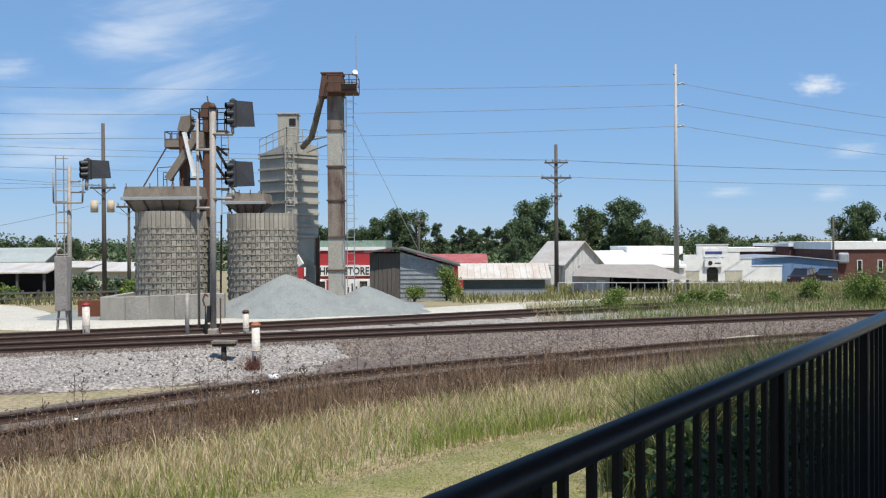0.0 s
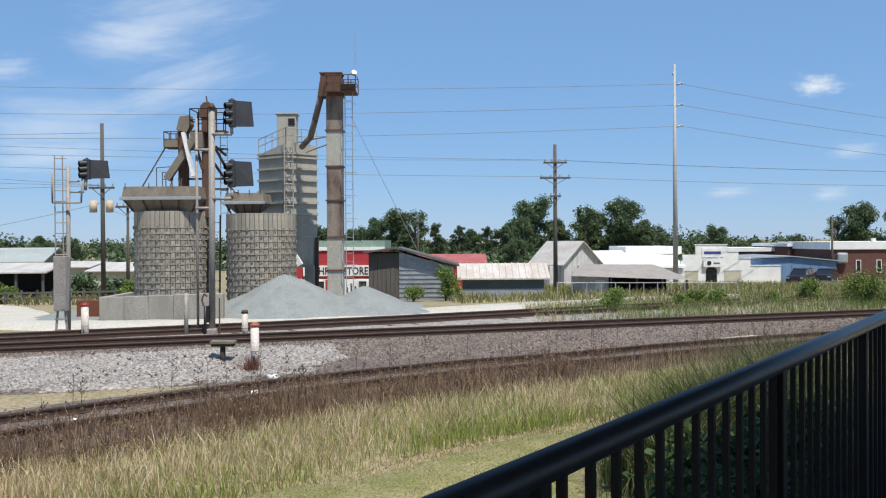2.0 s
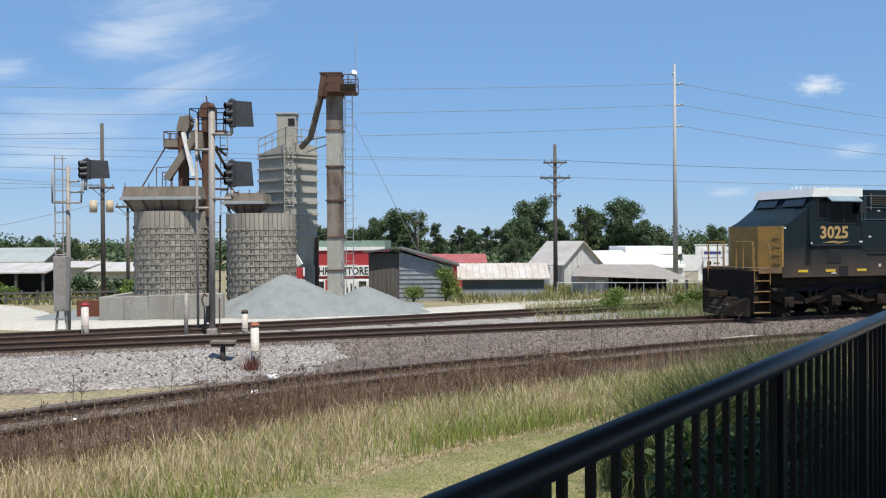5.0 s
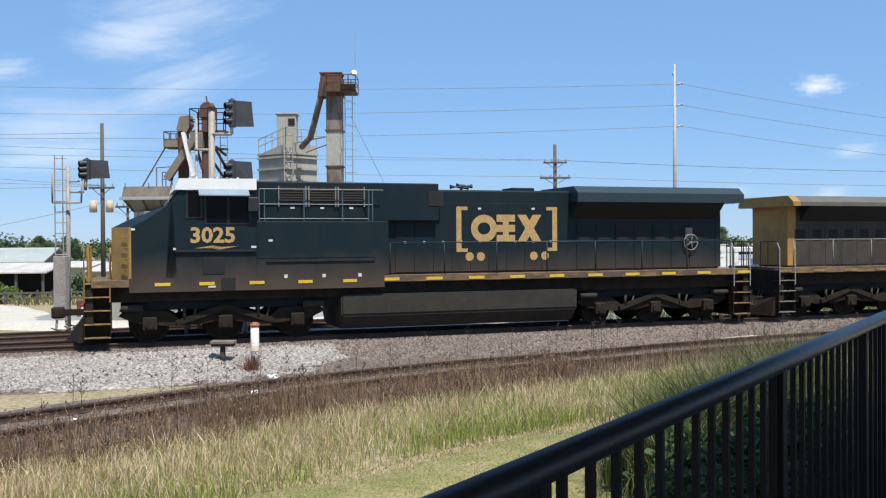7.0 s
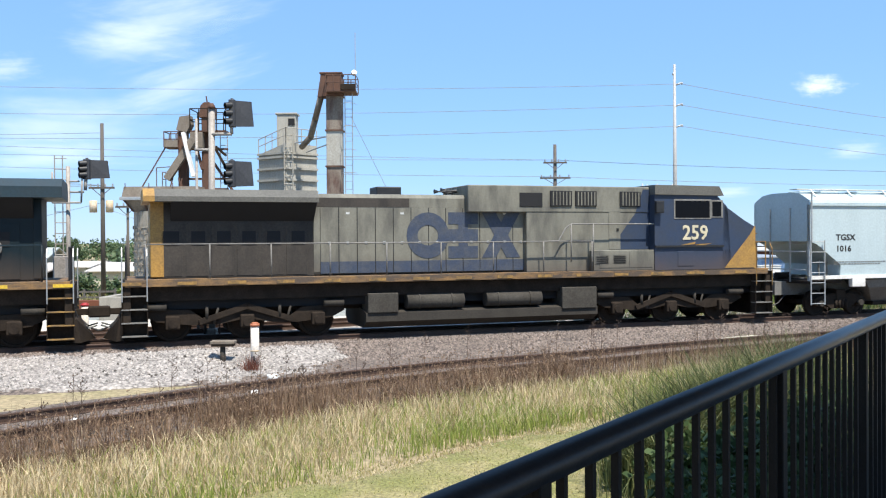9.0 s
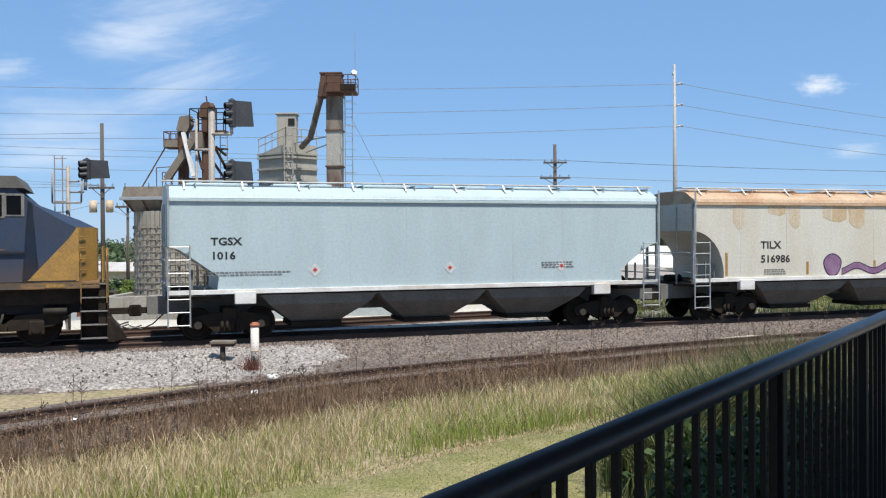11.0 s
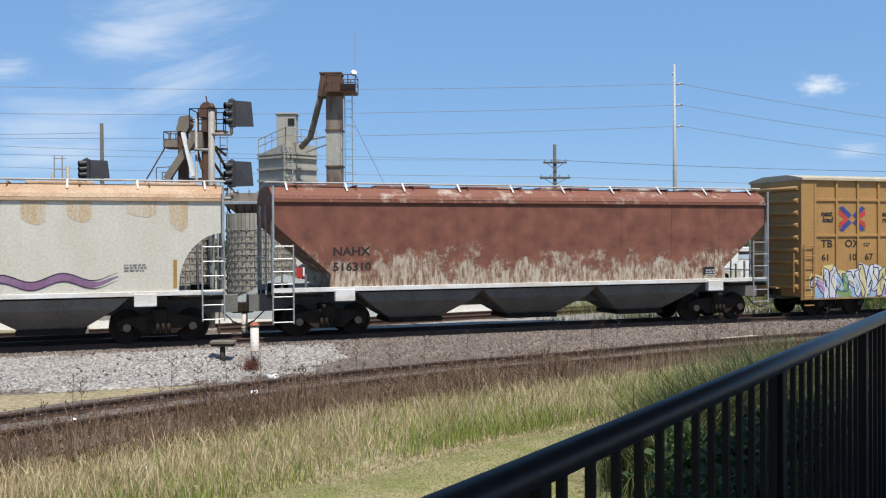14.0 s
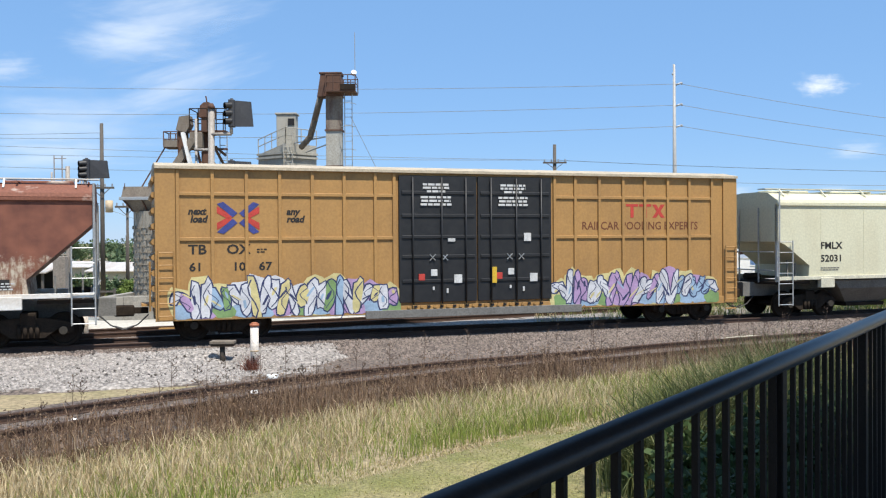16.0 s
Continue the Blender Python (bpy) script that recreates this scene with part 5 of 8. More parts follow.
    for x0, x1, mix in ((-9.2, -2.62, (0, 0, 1, 3, 0, 2, 4)), (2.55, 8.75, (0, 0, 2, 0, 0, 1, 0))):
        n_ = 12
        w = (x1 - x0) / n_
        for k in range(n_):
            cx = x0 + w * (k + 0.5)
            top = 1.80 + 0.14 * math.sin(k * 1.7 + 0.6) - 0.3 * (k in (0, n_ - 1))
            under = daub("spray_haze", bean(cx, (0.66 + top) / 2, w * 0.66, (top - 0.62) / 2, rng.uniform(-0.1, 0.1), k + int(x1)), cols[rng.choice((3, 3, 2, 0))], -1.4415 - 0.0003 * (k % 4), car, "" if k else "sprayed patch of pale colours")
            daub("spray_paint", bean(cx + 0.1, 0.86, w * 0.6, 0.22, 0.0, k + 40), cols[rng.choice((1, 4, 2, 1))], -1.4432 - 0.0002 * (k % 3), under)
            for j in range(2):
                lean, seed_ = rng.uniform(-0.16, 0.2), rng.randrange(999)
                u0, zc = cx + w * (j - 0.5) * 0.55, rng.uniform(1.12, 1.3)
                rx, rz = w * rng.uniform(0.20, 0.30), top - zc - rng.uniform(0.02, 0.2)
                y = -1.4446 - 0.0009 * j
                daub("spray_outline", bean(u0, zc, rx + 0.045, rz + 0.045, lean, seed_), cols[5], y, under)
                daub("spray_fill", bean(u0, zc, rx, rz, lean, seed_), cols[rng.choice(mix)], y - 0.0016, under)
                daub("spray_hole", bean(u0 + rng.uniform(-0.04, 0.04), zc + rng.uniform(-0.15, 0.2), rx * 0.32, rz * 0.28, lean, seed_ + 1, 8), cols[rng.choice((5, 5, 1, 3))], y - 0.0032, under)
                stroke([(u0 + lean * t_ * 0.8 + 0.12 * math.sin(6 * t_ + seed_), zc - rz * 0.8 + rz * 1.6 * t_) for t_ in (0, 0.2, 0.4, 0.6, 0.8, 1.0)], rng.uniform(0.012, 0.022), cols[5], -1.4490, under)
    return car


BC = boxcar()
TRAIN.append((BC, 57.37 + 9.615))

# ---- aggregate plant ----
M_BINSTEEL = mat("muddy_brown_steel", (0.21, 0.175, 0.135), 0.85, alt=(0.10, 0.075, 0.055), scale=2.2, fine=20, bump=0.25, stretch=(1, 1, 0.35))
M_CASING = mat("rust_streaked_grey_steel", (0.24, 0.20, 0.155), 0.8, alt=(0.105, 0.056, 0.040), scale=1.6, fine=25, bump=0.2, stretch=(1, 1, 0.25), amount=0.95, edge=(0.40, 0.58))
lug_bm = bx(-0.03, 0.03, -0.035, 0.03, -0.07, 0.07)
LUG = bpy.data.meshes.new("hoop_lug")
lug_bm.to_mesh(LUG)
lug_bm.free()
M_HOOP = mat("dusty_hoop_steel", (0.27, 0.24, 0.19), 0.85, alt=(0.14, 0.11, 0.085), scale=5, fine=30, bump=0.2)
LUG.materials.append(M_HOOP)


def silo(label, cx, cy, r, z0, z1, seed):
    rng = random.Random(seed)
    t = thing("stave_silo", label, "silo", group="plant silos")
    part("core", rod(bmesh.new(), (cx, cy, z0 - 0.6), (cx, cy, z1 - 0.05), r - 0.035, 48), mat("dark_joint_concrete", (0.085, 0.07, 0.055), 0.95, scale=3, fine=25), t, "dark recessed joints")
    n = 48
    top = 0.72
    rows = [(z1 - top, z1)]
    z = z1 - top
    while z > z0 + 0.02:
        rows.append((max(z0, z - 0.262), z))
        z -= 0.262
    w = 2 * math.pi / n

    def block(h, dr):
        bm = bmesh.new()
        g = 0.013 / r
        pts = []
        for a in (-w / 2 + g, 0, w / 2 - g):
            pts.append((a, r))
        lo = [bm.verts.new((math.sin(a) * rr, -math.cos(a) * rr, 0.006)) for a, rr in pts]
        hi = [bm.verts.new((math.sin(a) * rr, -math.cos(a) * rr, h - 0.006)) for a, rr in pts]
        lo2 = [bm.verts.new((math.sin(a) * (rr - 0.05), -math.cos(a) * (rr - 0.05), 0.0)) for a, rr in pts]
        hi2 = [bm.verts.new((math.sin(a) * (rr - 0.05), -math.cos(a) * (rr - 0.05), h)) for a, rr in pts]
        for k in range(2):
            bm.faces.new((lo[k], lo[k + 1], hi[k + 1], hi[k]))
            bm.faces.new((hi[k], hi[k + 1], hi2[k + 1], hi2[k]))
            bm.faces.new((lo2[k], lo2[k + 1], lo[k + 1], lo[k]))
        bm.faces.new((lo2[0], lo[0], hi[0], hi2[0]))
        bm.faces.new((lo[2], lo2[2], hi2[2], hi[2]))
        me = bpy.data.meshes.new("stave")
        bm.to_mesh(me)
        bm.free()
        me.materials.append(M_STAVE)
        return me
    tall, short, last = block(top, 0), block(0.262, 0), None
    for k, (a, b) in enumerate(rows):
        me = tall if k == 0 else short
        for i in range(-11, 12):
            ang = w * (i + 0.06 * (k % 2)) + math.atan2(cx, cy) * -1
            d = rng.uniform(-0.008, 0.012)
            m = Matrix.Translation((cx, cy, a)) @ Matrix.Rotation(ang, 4, "Z") @ Matrix.Translation((0, -d, 0))
            if b - a < 0.255:
                m = m @ Matrix.Diagonal((1, 1, (b - a) / 0.262, 1))
            share("stave", me, t, m)
    for k in range(1, len(rows)):
        bm = bmesh.new()
        z = rows[k][1]
        tube(bm, [(cx + math.sin(a) * (r + 0.012), cy - math.cos(a) * (r + 0.012), z + 0.01 * rng.uniform(-1, 1)) for a in np.linspace(-1.9, 1.9, 40)], 0.015, 4)
        for k2 in range(-11, 12):
            if (k2 + k) % 2 == 0:
                a = w * k2 - math.atan2(cx, cy)
                share("hoop_lug", LUG, t, Matrix.Translation((cx, cy, z)) @ Matrix.Rotation(a, 4, "Z") @ Matrix.Translation((0, -r - 0.02, rng.uniform(-0.03, 0.03))))
        part("hoop", bm, M_HOOP, t, "dusty steel hoop")
    return t


silo("round concrete stave silo bound with rusty hoops behind a low wall", -11.98, 41.3, 1.62, 0.3, 4.17, 1)
silo("round concrete stave silo bound with rusty hoops behind the gravel heap", -8.0, 41.1, 1.50, 0.3, 4.05, 2)


def steel_bin(label, x0, x1, y0, y1, z0, z1, inset):
    t = thing("steel_bin", label, "hopper bin")
    bm = bmesh.new()
    zc = z0 + (z1 - z0) * 0.52
    loft(bm, [[(x0 + inset, y0 + 0.35, z0), (x1 - inset, y0 + 0.35, z0), (x1 - inset, y1 - inset, z0), (x0 + inset, y1 - inset, z0)],
              [(x0, y0, zc), (x1, y0, zc), (x1, y1, zc), (x0, y1, zc)],
              [(x0 + 0.08, y0 + 0.1, z1), (x1 - 0.08, y0 + 0.1, z1), (x1 - 0.08, y1, z1), (x0 + 0.08, y1, z1)]])
    part("shell", bm, M_BINSTEEL, t)
    part("rim", bx(x0 - 0.06, x1 + 0.06, y0 - 0.08, y0 + 0.02, zc - 0.06, zc + 0.07, bev=0.01), M_GALV, t, "pale channel rim")
    part("rim", bx(x0 - 0.06, x0 + 0.02, y0 + 0.02, y1, zc - 0.06, zc + 0.07, bev=0.01), M_GALV, t)
    for k in range(4):
        x = x0 + 0.15 + (x1 - x0 - 0.3) * k / 3
        part("rim_post", rod(bmesh.new(), (x, y0 + 0.06, z1 - 0.05), (x, y0 + 0.06, z1 + 0.14), 0.02, 6), M_RUST, t)
    for k in range(5):
        x = x0 + 0.1 + (x1 - x0 - 0.2) * k / 4
        bm = bmesh.new()
        bar(bm, (x, y0 + 0.0, zc - 0.05), (x * 0.8 + 0.2 * (x0 + x1) / 2, y0 + 0.32, z0 + 0.02), 0.06, 0.05)
        part("stiffener", bm, M_RUST, t)
    return t


steel_bin("muddy brown steel bin with pale rim over the silo", -13.7, -10.35, 39.75, 42.6, 4.14, 5.22, 0.4)
steel_bin("muddy brown steel bin over the second silo", -9.5, -7.75, 40.4, 42.4, 4.05, 4.95, 0.5)


def railing_box(name, parent, x0, x1, y0, y1, z0, z1, n, material, r=0.02):
    for z in (z1, (z0 + z1) / 2):
        part(name, tube(bmesh.new(), [(x0, y0, z), (x1, y0, z), (x1, y1, z), (x0, y1, z), (x0, y0, z)], r), material, parent)
    for k in range(n + 1):
        x = x0 + (x1 - x0) * k / n
        for y in (y0, y1):
            part("rail_post", rod(bmesh.new(), (x, y, z0), (x, y, z1), r, 6), material, parent)


leg = thing("bucket_elevator", "rusty bucket elevator leg with a small caged platform over the silo", "elevator")
part("casing", bx(-11.50, -11.12, 40.6, 41.0, 4.2, 8.0, bev=0.02), M_RUST, leg)
part("head_box", extrude(bmesh.new(), [(-11.55, 7.7), (-11.4, 8.28), (-10.98, 8.34), (-10.92, 7.95), (-11.1, 7.6)], "y", 40.5, 41.1), M_BINSTEEL, leg)
part("platform", bx(-12.05, -11.45, 40.4, 41.2, 6.92, 6.98), M_RUST, leg)
railing_box("platform_rail", leg, -12.05, -11.45, 40.4, 41.2, 6.95, 7.62, 2, M_RUST, 0.025)
part("kick_plate", bx(-12.05, -11.45, 40.36, 40.40, 6.95, 7.25), M_BINSTEEL, leg)
bm = bmesh.new()
bar(bm, (-12.05, 40.6, 6.95), (-13.1, 40.6, 5.2), 0.05, 0.05)
part("brace", bm, M_RUST, leg)
bm = bmesh.new()
bar(bm, (-10.72, 40.3, 7.3), (-11.9, 40.3, 5.55), 0.26, 0.3)
part("chute", bm, M_BINSTEEL, leg, "muddy inclined chute")
bm = bmesh.new()
bar(bm, (-11.15, 40.2, 7.55), (-10.72, 40.2, 5.65), 0.34, 0.12)
part("chute", bm, M_WHITE, leg, "pale inclined chute")
for x in (-12.0, -11.05, -11.6):
    bm = bmesh.new()
    bar(bm, (x, 40.1, 4.15), (x + 0.35 * (-1 if x > -11.5 else 1), 40.3, 5.6), 0.05, 0.05)
    part("brace", bm, M_RUST, leg)
bm = bmesh.new()
for p, q in (((-12.35, 40.3, 5.25), (-12.35, 40.3, 6.05)), ((-12.35, 40.3, 6.05), (-11.6, 40.3, 6.1)), ((-12.1, 40.3, 5.25), (-12.1, 40.3, 5.85)), ((-11.95, 40.3, 5.25), (-11.95, 40.3, 5.85)), ((-12.1, 40.3, 5.85), (-11.95, 40.3, 5.85)), ((-12.1, 40.3, 5.55), (-11.95, 40.3, 5.55))):
    rod(bm, p, q, 0.02, 6)
part("hand_rail", bm, M_RUST, leg)

leg2 = thing("bucket_elevator", "tall rusty bucket elevator leg with a railed head platform", "elevator")
part("casing", bx(-10.55, -10.12, 40.9, 41.4, 3.9, 8.5, bev=0.02), M_RUST, leg2)
part("head_box", extrude(bmesh.new(), [(-10.66, 8.3), (-10.58, 8.8), (-10.42, 8.95), (-10.18, 8.95), (-10.05, 8.8), (-10.02, 8.3)], "y", 40.85, 41.45), M_RUST, leg2, "rusty rounded head cover")
bm = bmesh.new()
rod(bm, (-10.33, 41.1, 8.95), (-10.38, 41.1, 9.25), 0.03, 6)
part("vent_pipe", bm, M_RUST, leg2)
part("platform", bx(-10.95, -9.40, 40.5, 41.8, 7.62, 7.68), M_RUST, leg2)
railing_box("platform_rail", leg2, -10.95, -9.40, 40.5, 41.8, 7.66, 8.62, 4, M_TRUCK, 0.024)
part("motor_housing", bx(-10.95, -10.4, 40.45, 40.85, 6.9, 7.6, bev=0.03), M_BINSTEEL, leg2)
for x in (-9.44, -9.75):
    bm = bmesh.new()
    rod(bm, (x, 41.0, 3.9), (x, 41.0, 7.65), 0.022, 6)
    part("ladder_rail", bm, M_GALV, leg2)
for k in range(11):
    bm = bmesh.new()
    rod(bm, (-9.75, 41.0, 4.1 + 0.33 * k), (-9.44, 41.0, 4.1 + 0.33 * k), 0.018, 6)
    part("ladder_rung", bm, M_GALV, leg2)
for p, q in (((-10.0, 40.7, 7.1), (-9.25, 40.7, 5.7)), ((-9.9, 40.8, 7.0), (-9.45, 40.8, 6.6)), ((-10.9, 40.8, 7.6), (-10.5, 40.8, 6.0)), ((-10.1, 41, 6.4), (-9.1, 41, 4.9)), ((-9.0, 40.9, 5.0), (-8.6, 40.9, 4.2)), ((-9.0, 40.9, 5.0), (-9.4, 40.9, 4.2))):
    bm = bmesh.new()
    bar(bm, p, q, 0.14, 0.1)
    part("chute", bm, M_TRUCK if p[0] > -10.05 else M_RUST, leg2)
for z in (4.75, 5.15, 5.6, 6.9):
    bm = bmesh.new()
    bar(bm, (-11.2, 40.95, z), (-9.4, 40.95, z), 0.09, 0.09)
    part("cross_beam", bm, M_RUST, leg2)
stair = thing("access_ladder", "dark steel stair between the two silos", "ladder")
for k in range(9):
    part("tread", bx(-10.05, -9.72, 40.2 + 0.02 * k, 40.6 + 0.02 * k, 0.3 + 0.42 * k, 0.34 + 0.42 * k), M_GALV, stair)
for x in (-10.1, -9.68):
    bm = bmesh.new()
    bar(bm, (x, 40.3, -0.3), (x, 40.6, 4.0), 0.05, 0.14)
    part("stringer", bm, M_TRUCK, stair)

# slatted grey bin tower
bt = thing("bin_tower", "weathered grey steel bin tower with ribbed sides and roof rails", "storage bin")
cor = [(-7.24, 43.2), (-8.72, 44.3), (-7.5, 45.6), (-5.98, 44.45)]
tops = [7.40, 6.95, 7.2, 7.36]
bm = bmesh.new()
loft(bm, [[(-6.9, 43.9, 1.6), (-7.2, 44.3, 1.6), (-6.9, 44.9, 1.6), (-6.1, 44.45, 1.6)], [(x, y, 3.0) for x, y in cor], [(x, y, z) for (x, y), z in zip(cor, tops)]])
part("shell", bm, M_GREYSTEEL, bt)
for k in range(9):
    z = 3.05 + 0.53 * k
    for (ax, ay), (cx_, cy_) in ((cor[0], cor[1]), (cor[3], cor[0])):
        dx, dy = cx_ - ax, cy_ - ay
        ln = math.hypot(dx, dy)
        nx, ny = dy / ln * 0.06, -dx / ln * 0.06
        if ny > 0:
            nx, ny = -nx, -ny
        zt = z + (0.0 if k < 8 else -0.35)
        bm = bmesh.new()
        bar(bm, (ax + nx, ay + ny, zt), (cx_ + nx, cy_ + ny, zt), 0.10, 0.10)
        part("rib", bm, M_GREYSTEEL, bt)
part("head_box", bx(-7.8, -6.9, 44.0, 44.8, 7.1, 8.82, bev=0.02), M_GREYSTEEL, bt)
part("head_cap", bx(-7.86, -6.84, 43.95, 44.85, 8.82, 8.9, bev=0.01), M_GREYSTEEL, bt)
part("head_vent", bx(-7.25, -6.95, 43.97, 44.0, 8.3, 8.62), M_DARK, bt)
for (ax, ay, az), (bx_, by_, bz) in (((-8.72, 44.3, 6.95), (-7.24, 43.2, 7.4)), ((-7.24, 43.2, 7.4), (-5.98, 44.45, 7.36))):
    bm = bmesh.new()
    for dz in (0.38, 0.72):
        rod(bm, (ax, ay, az + dz), (bx_, by_, bz + dz), 0.022, 6)
    for k in range(5):
        u = k / 4
        rod(bm, (ax + (bx_ - ax) * u, ay + (by_ - ay) * u, az + (bz - az) * u), (ax + (bx_ - ax) * u, ay + (by_ - ay) * u, az + (bz - az) * u + 0.72), 0.022, 6)
    part("roof_rail", bm, M_GREYSTEEL, bt)
for x in (-7.3, -6.9):
    bm = bmesh.new()
    rod(bm, (x, 43.05, 1.9), (x, 43.05, 7.9), 0.03, 6)
    part("ladder_rail", bm, M_GREYSTEEL, bt)
for k in range(17):
    bm = bmesh.new()
    rod(bm, (-7.3, 43.05, 2.1 + 0.34 * k), (-6.9, 43.05, 2.1 + 0.34 * k), 0.02, 6)
    part("ladder_rung", bm, M_GREYSTEEL, bt)
for k in range(6):
    bm = bmesh.new()
    z = 3.2 + 0.75 * k
    pts = [(-7.1 + 0.32 * math.cos(a), 43.05 + 0.38 * math.sin(a), z) for a in np.linspace(math.pi, 2 * math.pi, 7)]
    for p, q in zip(pts, pts[1:]):
        rod(bm, p, q, 0.016, 5)
    part("cage_hoop", bm, M_GREYSTEEL, bt)
part("discharge_spout", bx(-6.55, -6.1, 44.1, 44.8, -0.3, 1.7, bev=0.03), M_GREYSTEEL, bt)
bm = bmesh.new()
bar(bm, (-6.95, 43.0, 2.2), (-6.65, 43.0, 1.7), 0.35, 0.4)
part("white_hood", bm, M_WHITE, bt)
for x in (-8.3, -6.0):
    part("leg", bx(x - 0.08, x + 0.08, 44.3, 44.46, -0.4, 3.1), M_RUST, bt)

# tall elevator
te = thing("bucket_elevator", "tall square rust-streaked elevator leg with head platform and caged ladder", "elevator")
zs_ = [-0.4, 1.58, 3.02, 4.63, 6.12, 7.69, 9.2]
for k, (a, b) in enumerate(zip(zs_, zs_[1:])):
    part("casing", bx(-5.06, -4.37, 40.7, 41.35, a, b - 0.03, bev=0.015), M_GREYSTEEL if k in (0, 1, 4) else M_CASING, te)
    part("flange", bx(-5.11, -4.32, 40.65, 41.40, b - 0.05, b + 0.01), M_RUST, te)
part("head_box", extrude(bmesh.new(), [(-5.42, 9.12), (-5.26, 10.14), (-4.38, 10.12), (-4.36, 9.2)], "y", 40.6, 41.45), M_RUST, te, "rusty head casing")
part("head_lid", bx(-5.32, -4.34, 40.56, 41.5, 10.12, 10.18), M_RUST, te)
part("platform", bx(-5.0, -3.72, 40.2, 41.5, 9.28, 9.36), M_RUST, te)
railing_box("platform_rail", te, -5.0, -3.72, 40.2, 41.5, 9.34, 10.0, 4, M_RUST, 0.022)
part("kick_plate", bx(-4.36, -3.72, 40.16, 40.2, 9.36, 9.6), M_TRUCK, te)
bm = bmesh.new()
rod(bm, (-3.79, 40.9, 9.3), (-3.79, 40.9, 11.96), 0.016, 6)
part("aerial", bm, M_GALV, te)
bm = bmesh.new()
rod(bm, (-3.86, 40.85, 10.15), (-3.82, 40.75, 10.2), 0.12, 12)
part("dish", bm, M_WHITE, te)
for x in (-4.24, -3.92):
    bm = bmesh.new()
    rod(bm, (x, 40.8, -0.3), (x, 40.8, 9.3), 0.02, 6)
    part("ladder_rail", bm, M_GALV, te)
for k in range(26):
    bm = bmesh.new()
    rod(bm, (-4.24, 40.8, 0.2 + 0.35 * k), (-3.92, 40.8, 0.2 + 0.35 * k), 0.014, 5)
    part("ladder_rung", bm, M_GALV, te)
for k in range(8):
    bm = bmesh.new()
    z = 1.8 + 1.0 * k
    pts = [(-4.08 + 0.33 * math.cos(a), 40.8 + 0.55 * math.sin(a), z) for a in np.linspace(math.pi, 2 * math.pi, 8)]
    for p, q in zip(pts, pts[1:]):
        rod(bm, p, q, 0.014, 5)
    part("cage_hoop", bm, M_GALV, te)
sp = bmesh.new()
pts = [(-5.3, 41.0, 9.25), (-5.66, 41.6, 8.25), (-5.95, 42.2, 7.55), (-6.5, 43.2, 7.2)]
for p, q in zip(pts, pts[1:]):
    rod(sp, p, q, 0.14, 12)
part("spout", sp, M_BINSTEEL, te, "dark bent spout pipe to the bin tower")
bm = bmesh.new()
rod(bm, (-5.06, 41.2, 7.1), (-6.3, 43.2, 6.95), 0.03, 6)
rod(bm, (-5.06, 41.2, 7.45), (-6.9, 43.6, 7.42), 0.03, 6)
part("tie_rod", bm, M_GALV, te)
bm = bmesh.new()
rod(bm, (-4.0, 41, 8.3), (-1.2, 43.5, 2.4), 0.012, 5)
part("guy_wire", bm, M_GALV, te)

# retaining wall, gravel heaps
wl = thing("retaining_wall", "low stained concrete retaining wall", "wall", kind="structure")
for k in range(5):
    x = -13.75 + 0.99 * k
    part("wall_panel", bx(x, x + 0.985, 37.2 + 0.02 * (k % 2), 37.55, -0.6, 0.66 + 0.028 * k, bev=0.02), M_CONC, wl)
part("wall_panel", bx(-13.75, -13.45, 37.56, 42, -0.6, 0.66, bev=0.02), M_CONC, wl)
part("panel", bx(-15.2, -14.1, 38.6, 38.9, -0.5, 0.45, bev=0.02), M_MAROON, thing("steel_box", "dull red steel box beside the wall", "box"))
heaps = [(-6.75, 39.6, 1.42, 0.60), (-6.1, 39.7, 1.22, 0.6), (-3.35, 40.2, 0.88, 0.52), (-5.2, 39.9, 0.75, 0.55), (-2.2, 40.0, 0.25, 0.35), (-8.2, 39.4, 0.65, 0.5)]


def heap_z(x, y):
    z = max(top - slope * (math.hypot(x - cx_, (y - cy_)) ** 2 / (0.35 + math.hypot(x - cx_, y - cy_))) for cx_, cy_, top, slope in heaps)
    return max(z, -0.6) + 0.06 * noise.noise((x * 1.5, y * 1.5, 1.0)) + 0.03 * noise.noise((x * 5, y * 5, 2.0))


hx = [float(v) for v in np.arange(-10.5, 1.0, 0.14)]
hy = [float(v) for v in np.arange(36.0, 44.0, 0.16)]
hp = sheet("gravel_heap", hx, hy, heap_z, M_GRAVEL, "heap of grey crushed gravel spilling before the silo", "gravel heap")
hp["kind"] = "stuff"

# ---- railway signals and line-side posts ----
M_SIGBLACK = mat("sun_faded_black_sheet", (0.035, 0.036, 0.04), 0.6, alt=(0.05, 0.05, 0.052), scale=3, fine=20, bump=0.05)
M_SIGGALV = mat("silver_painted_pipe", (0.33, 0.30, 0.265), 0.65, metal=0.1, alt=(0.25, 0.215, 0.18), scale=3, fine=20, bump=0.05)


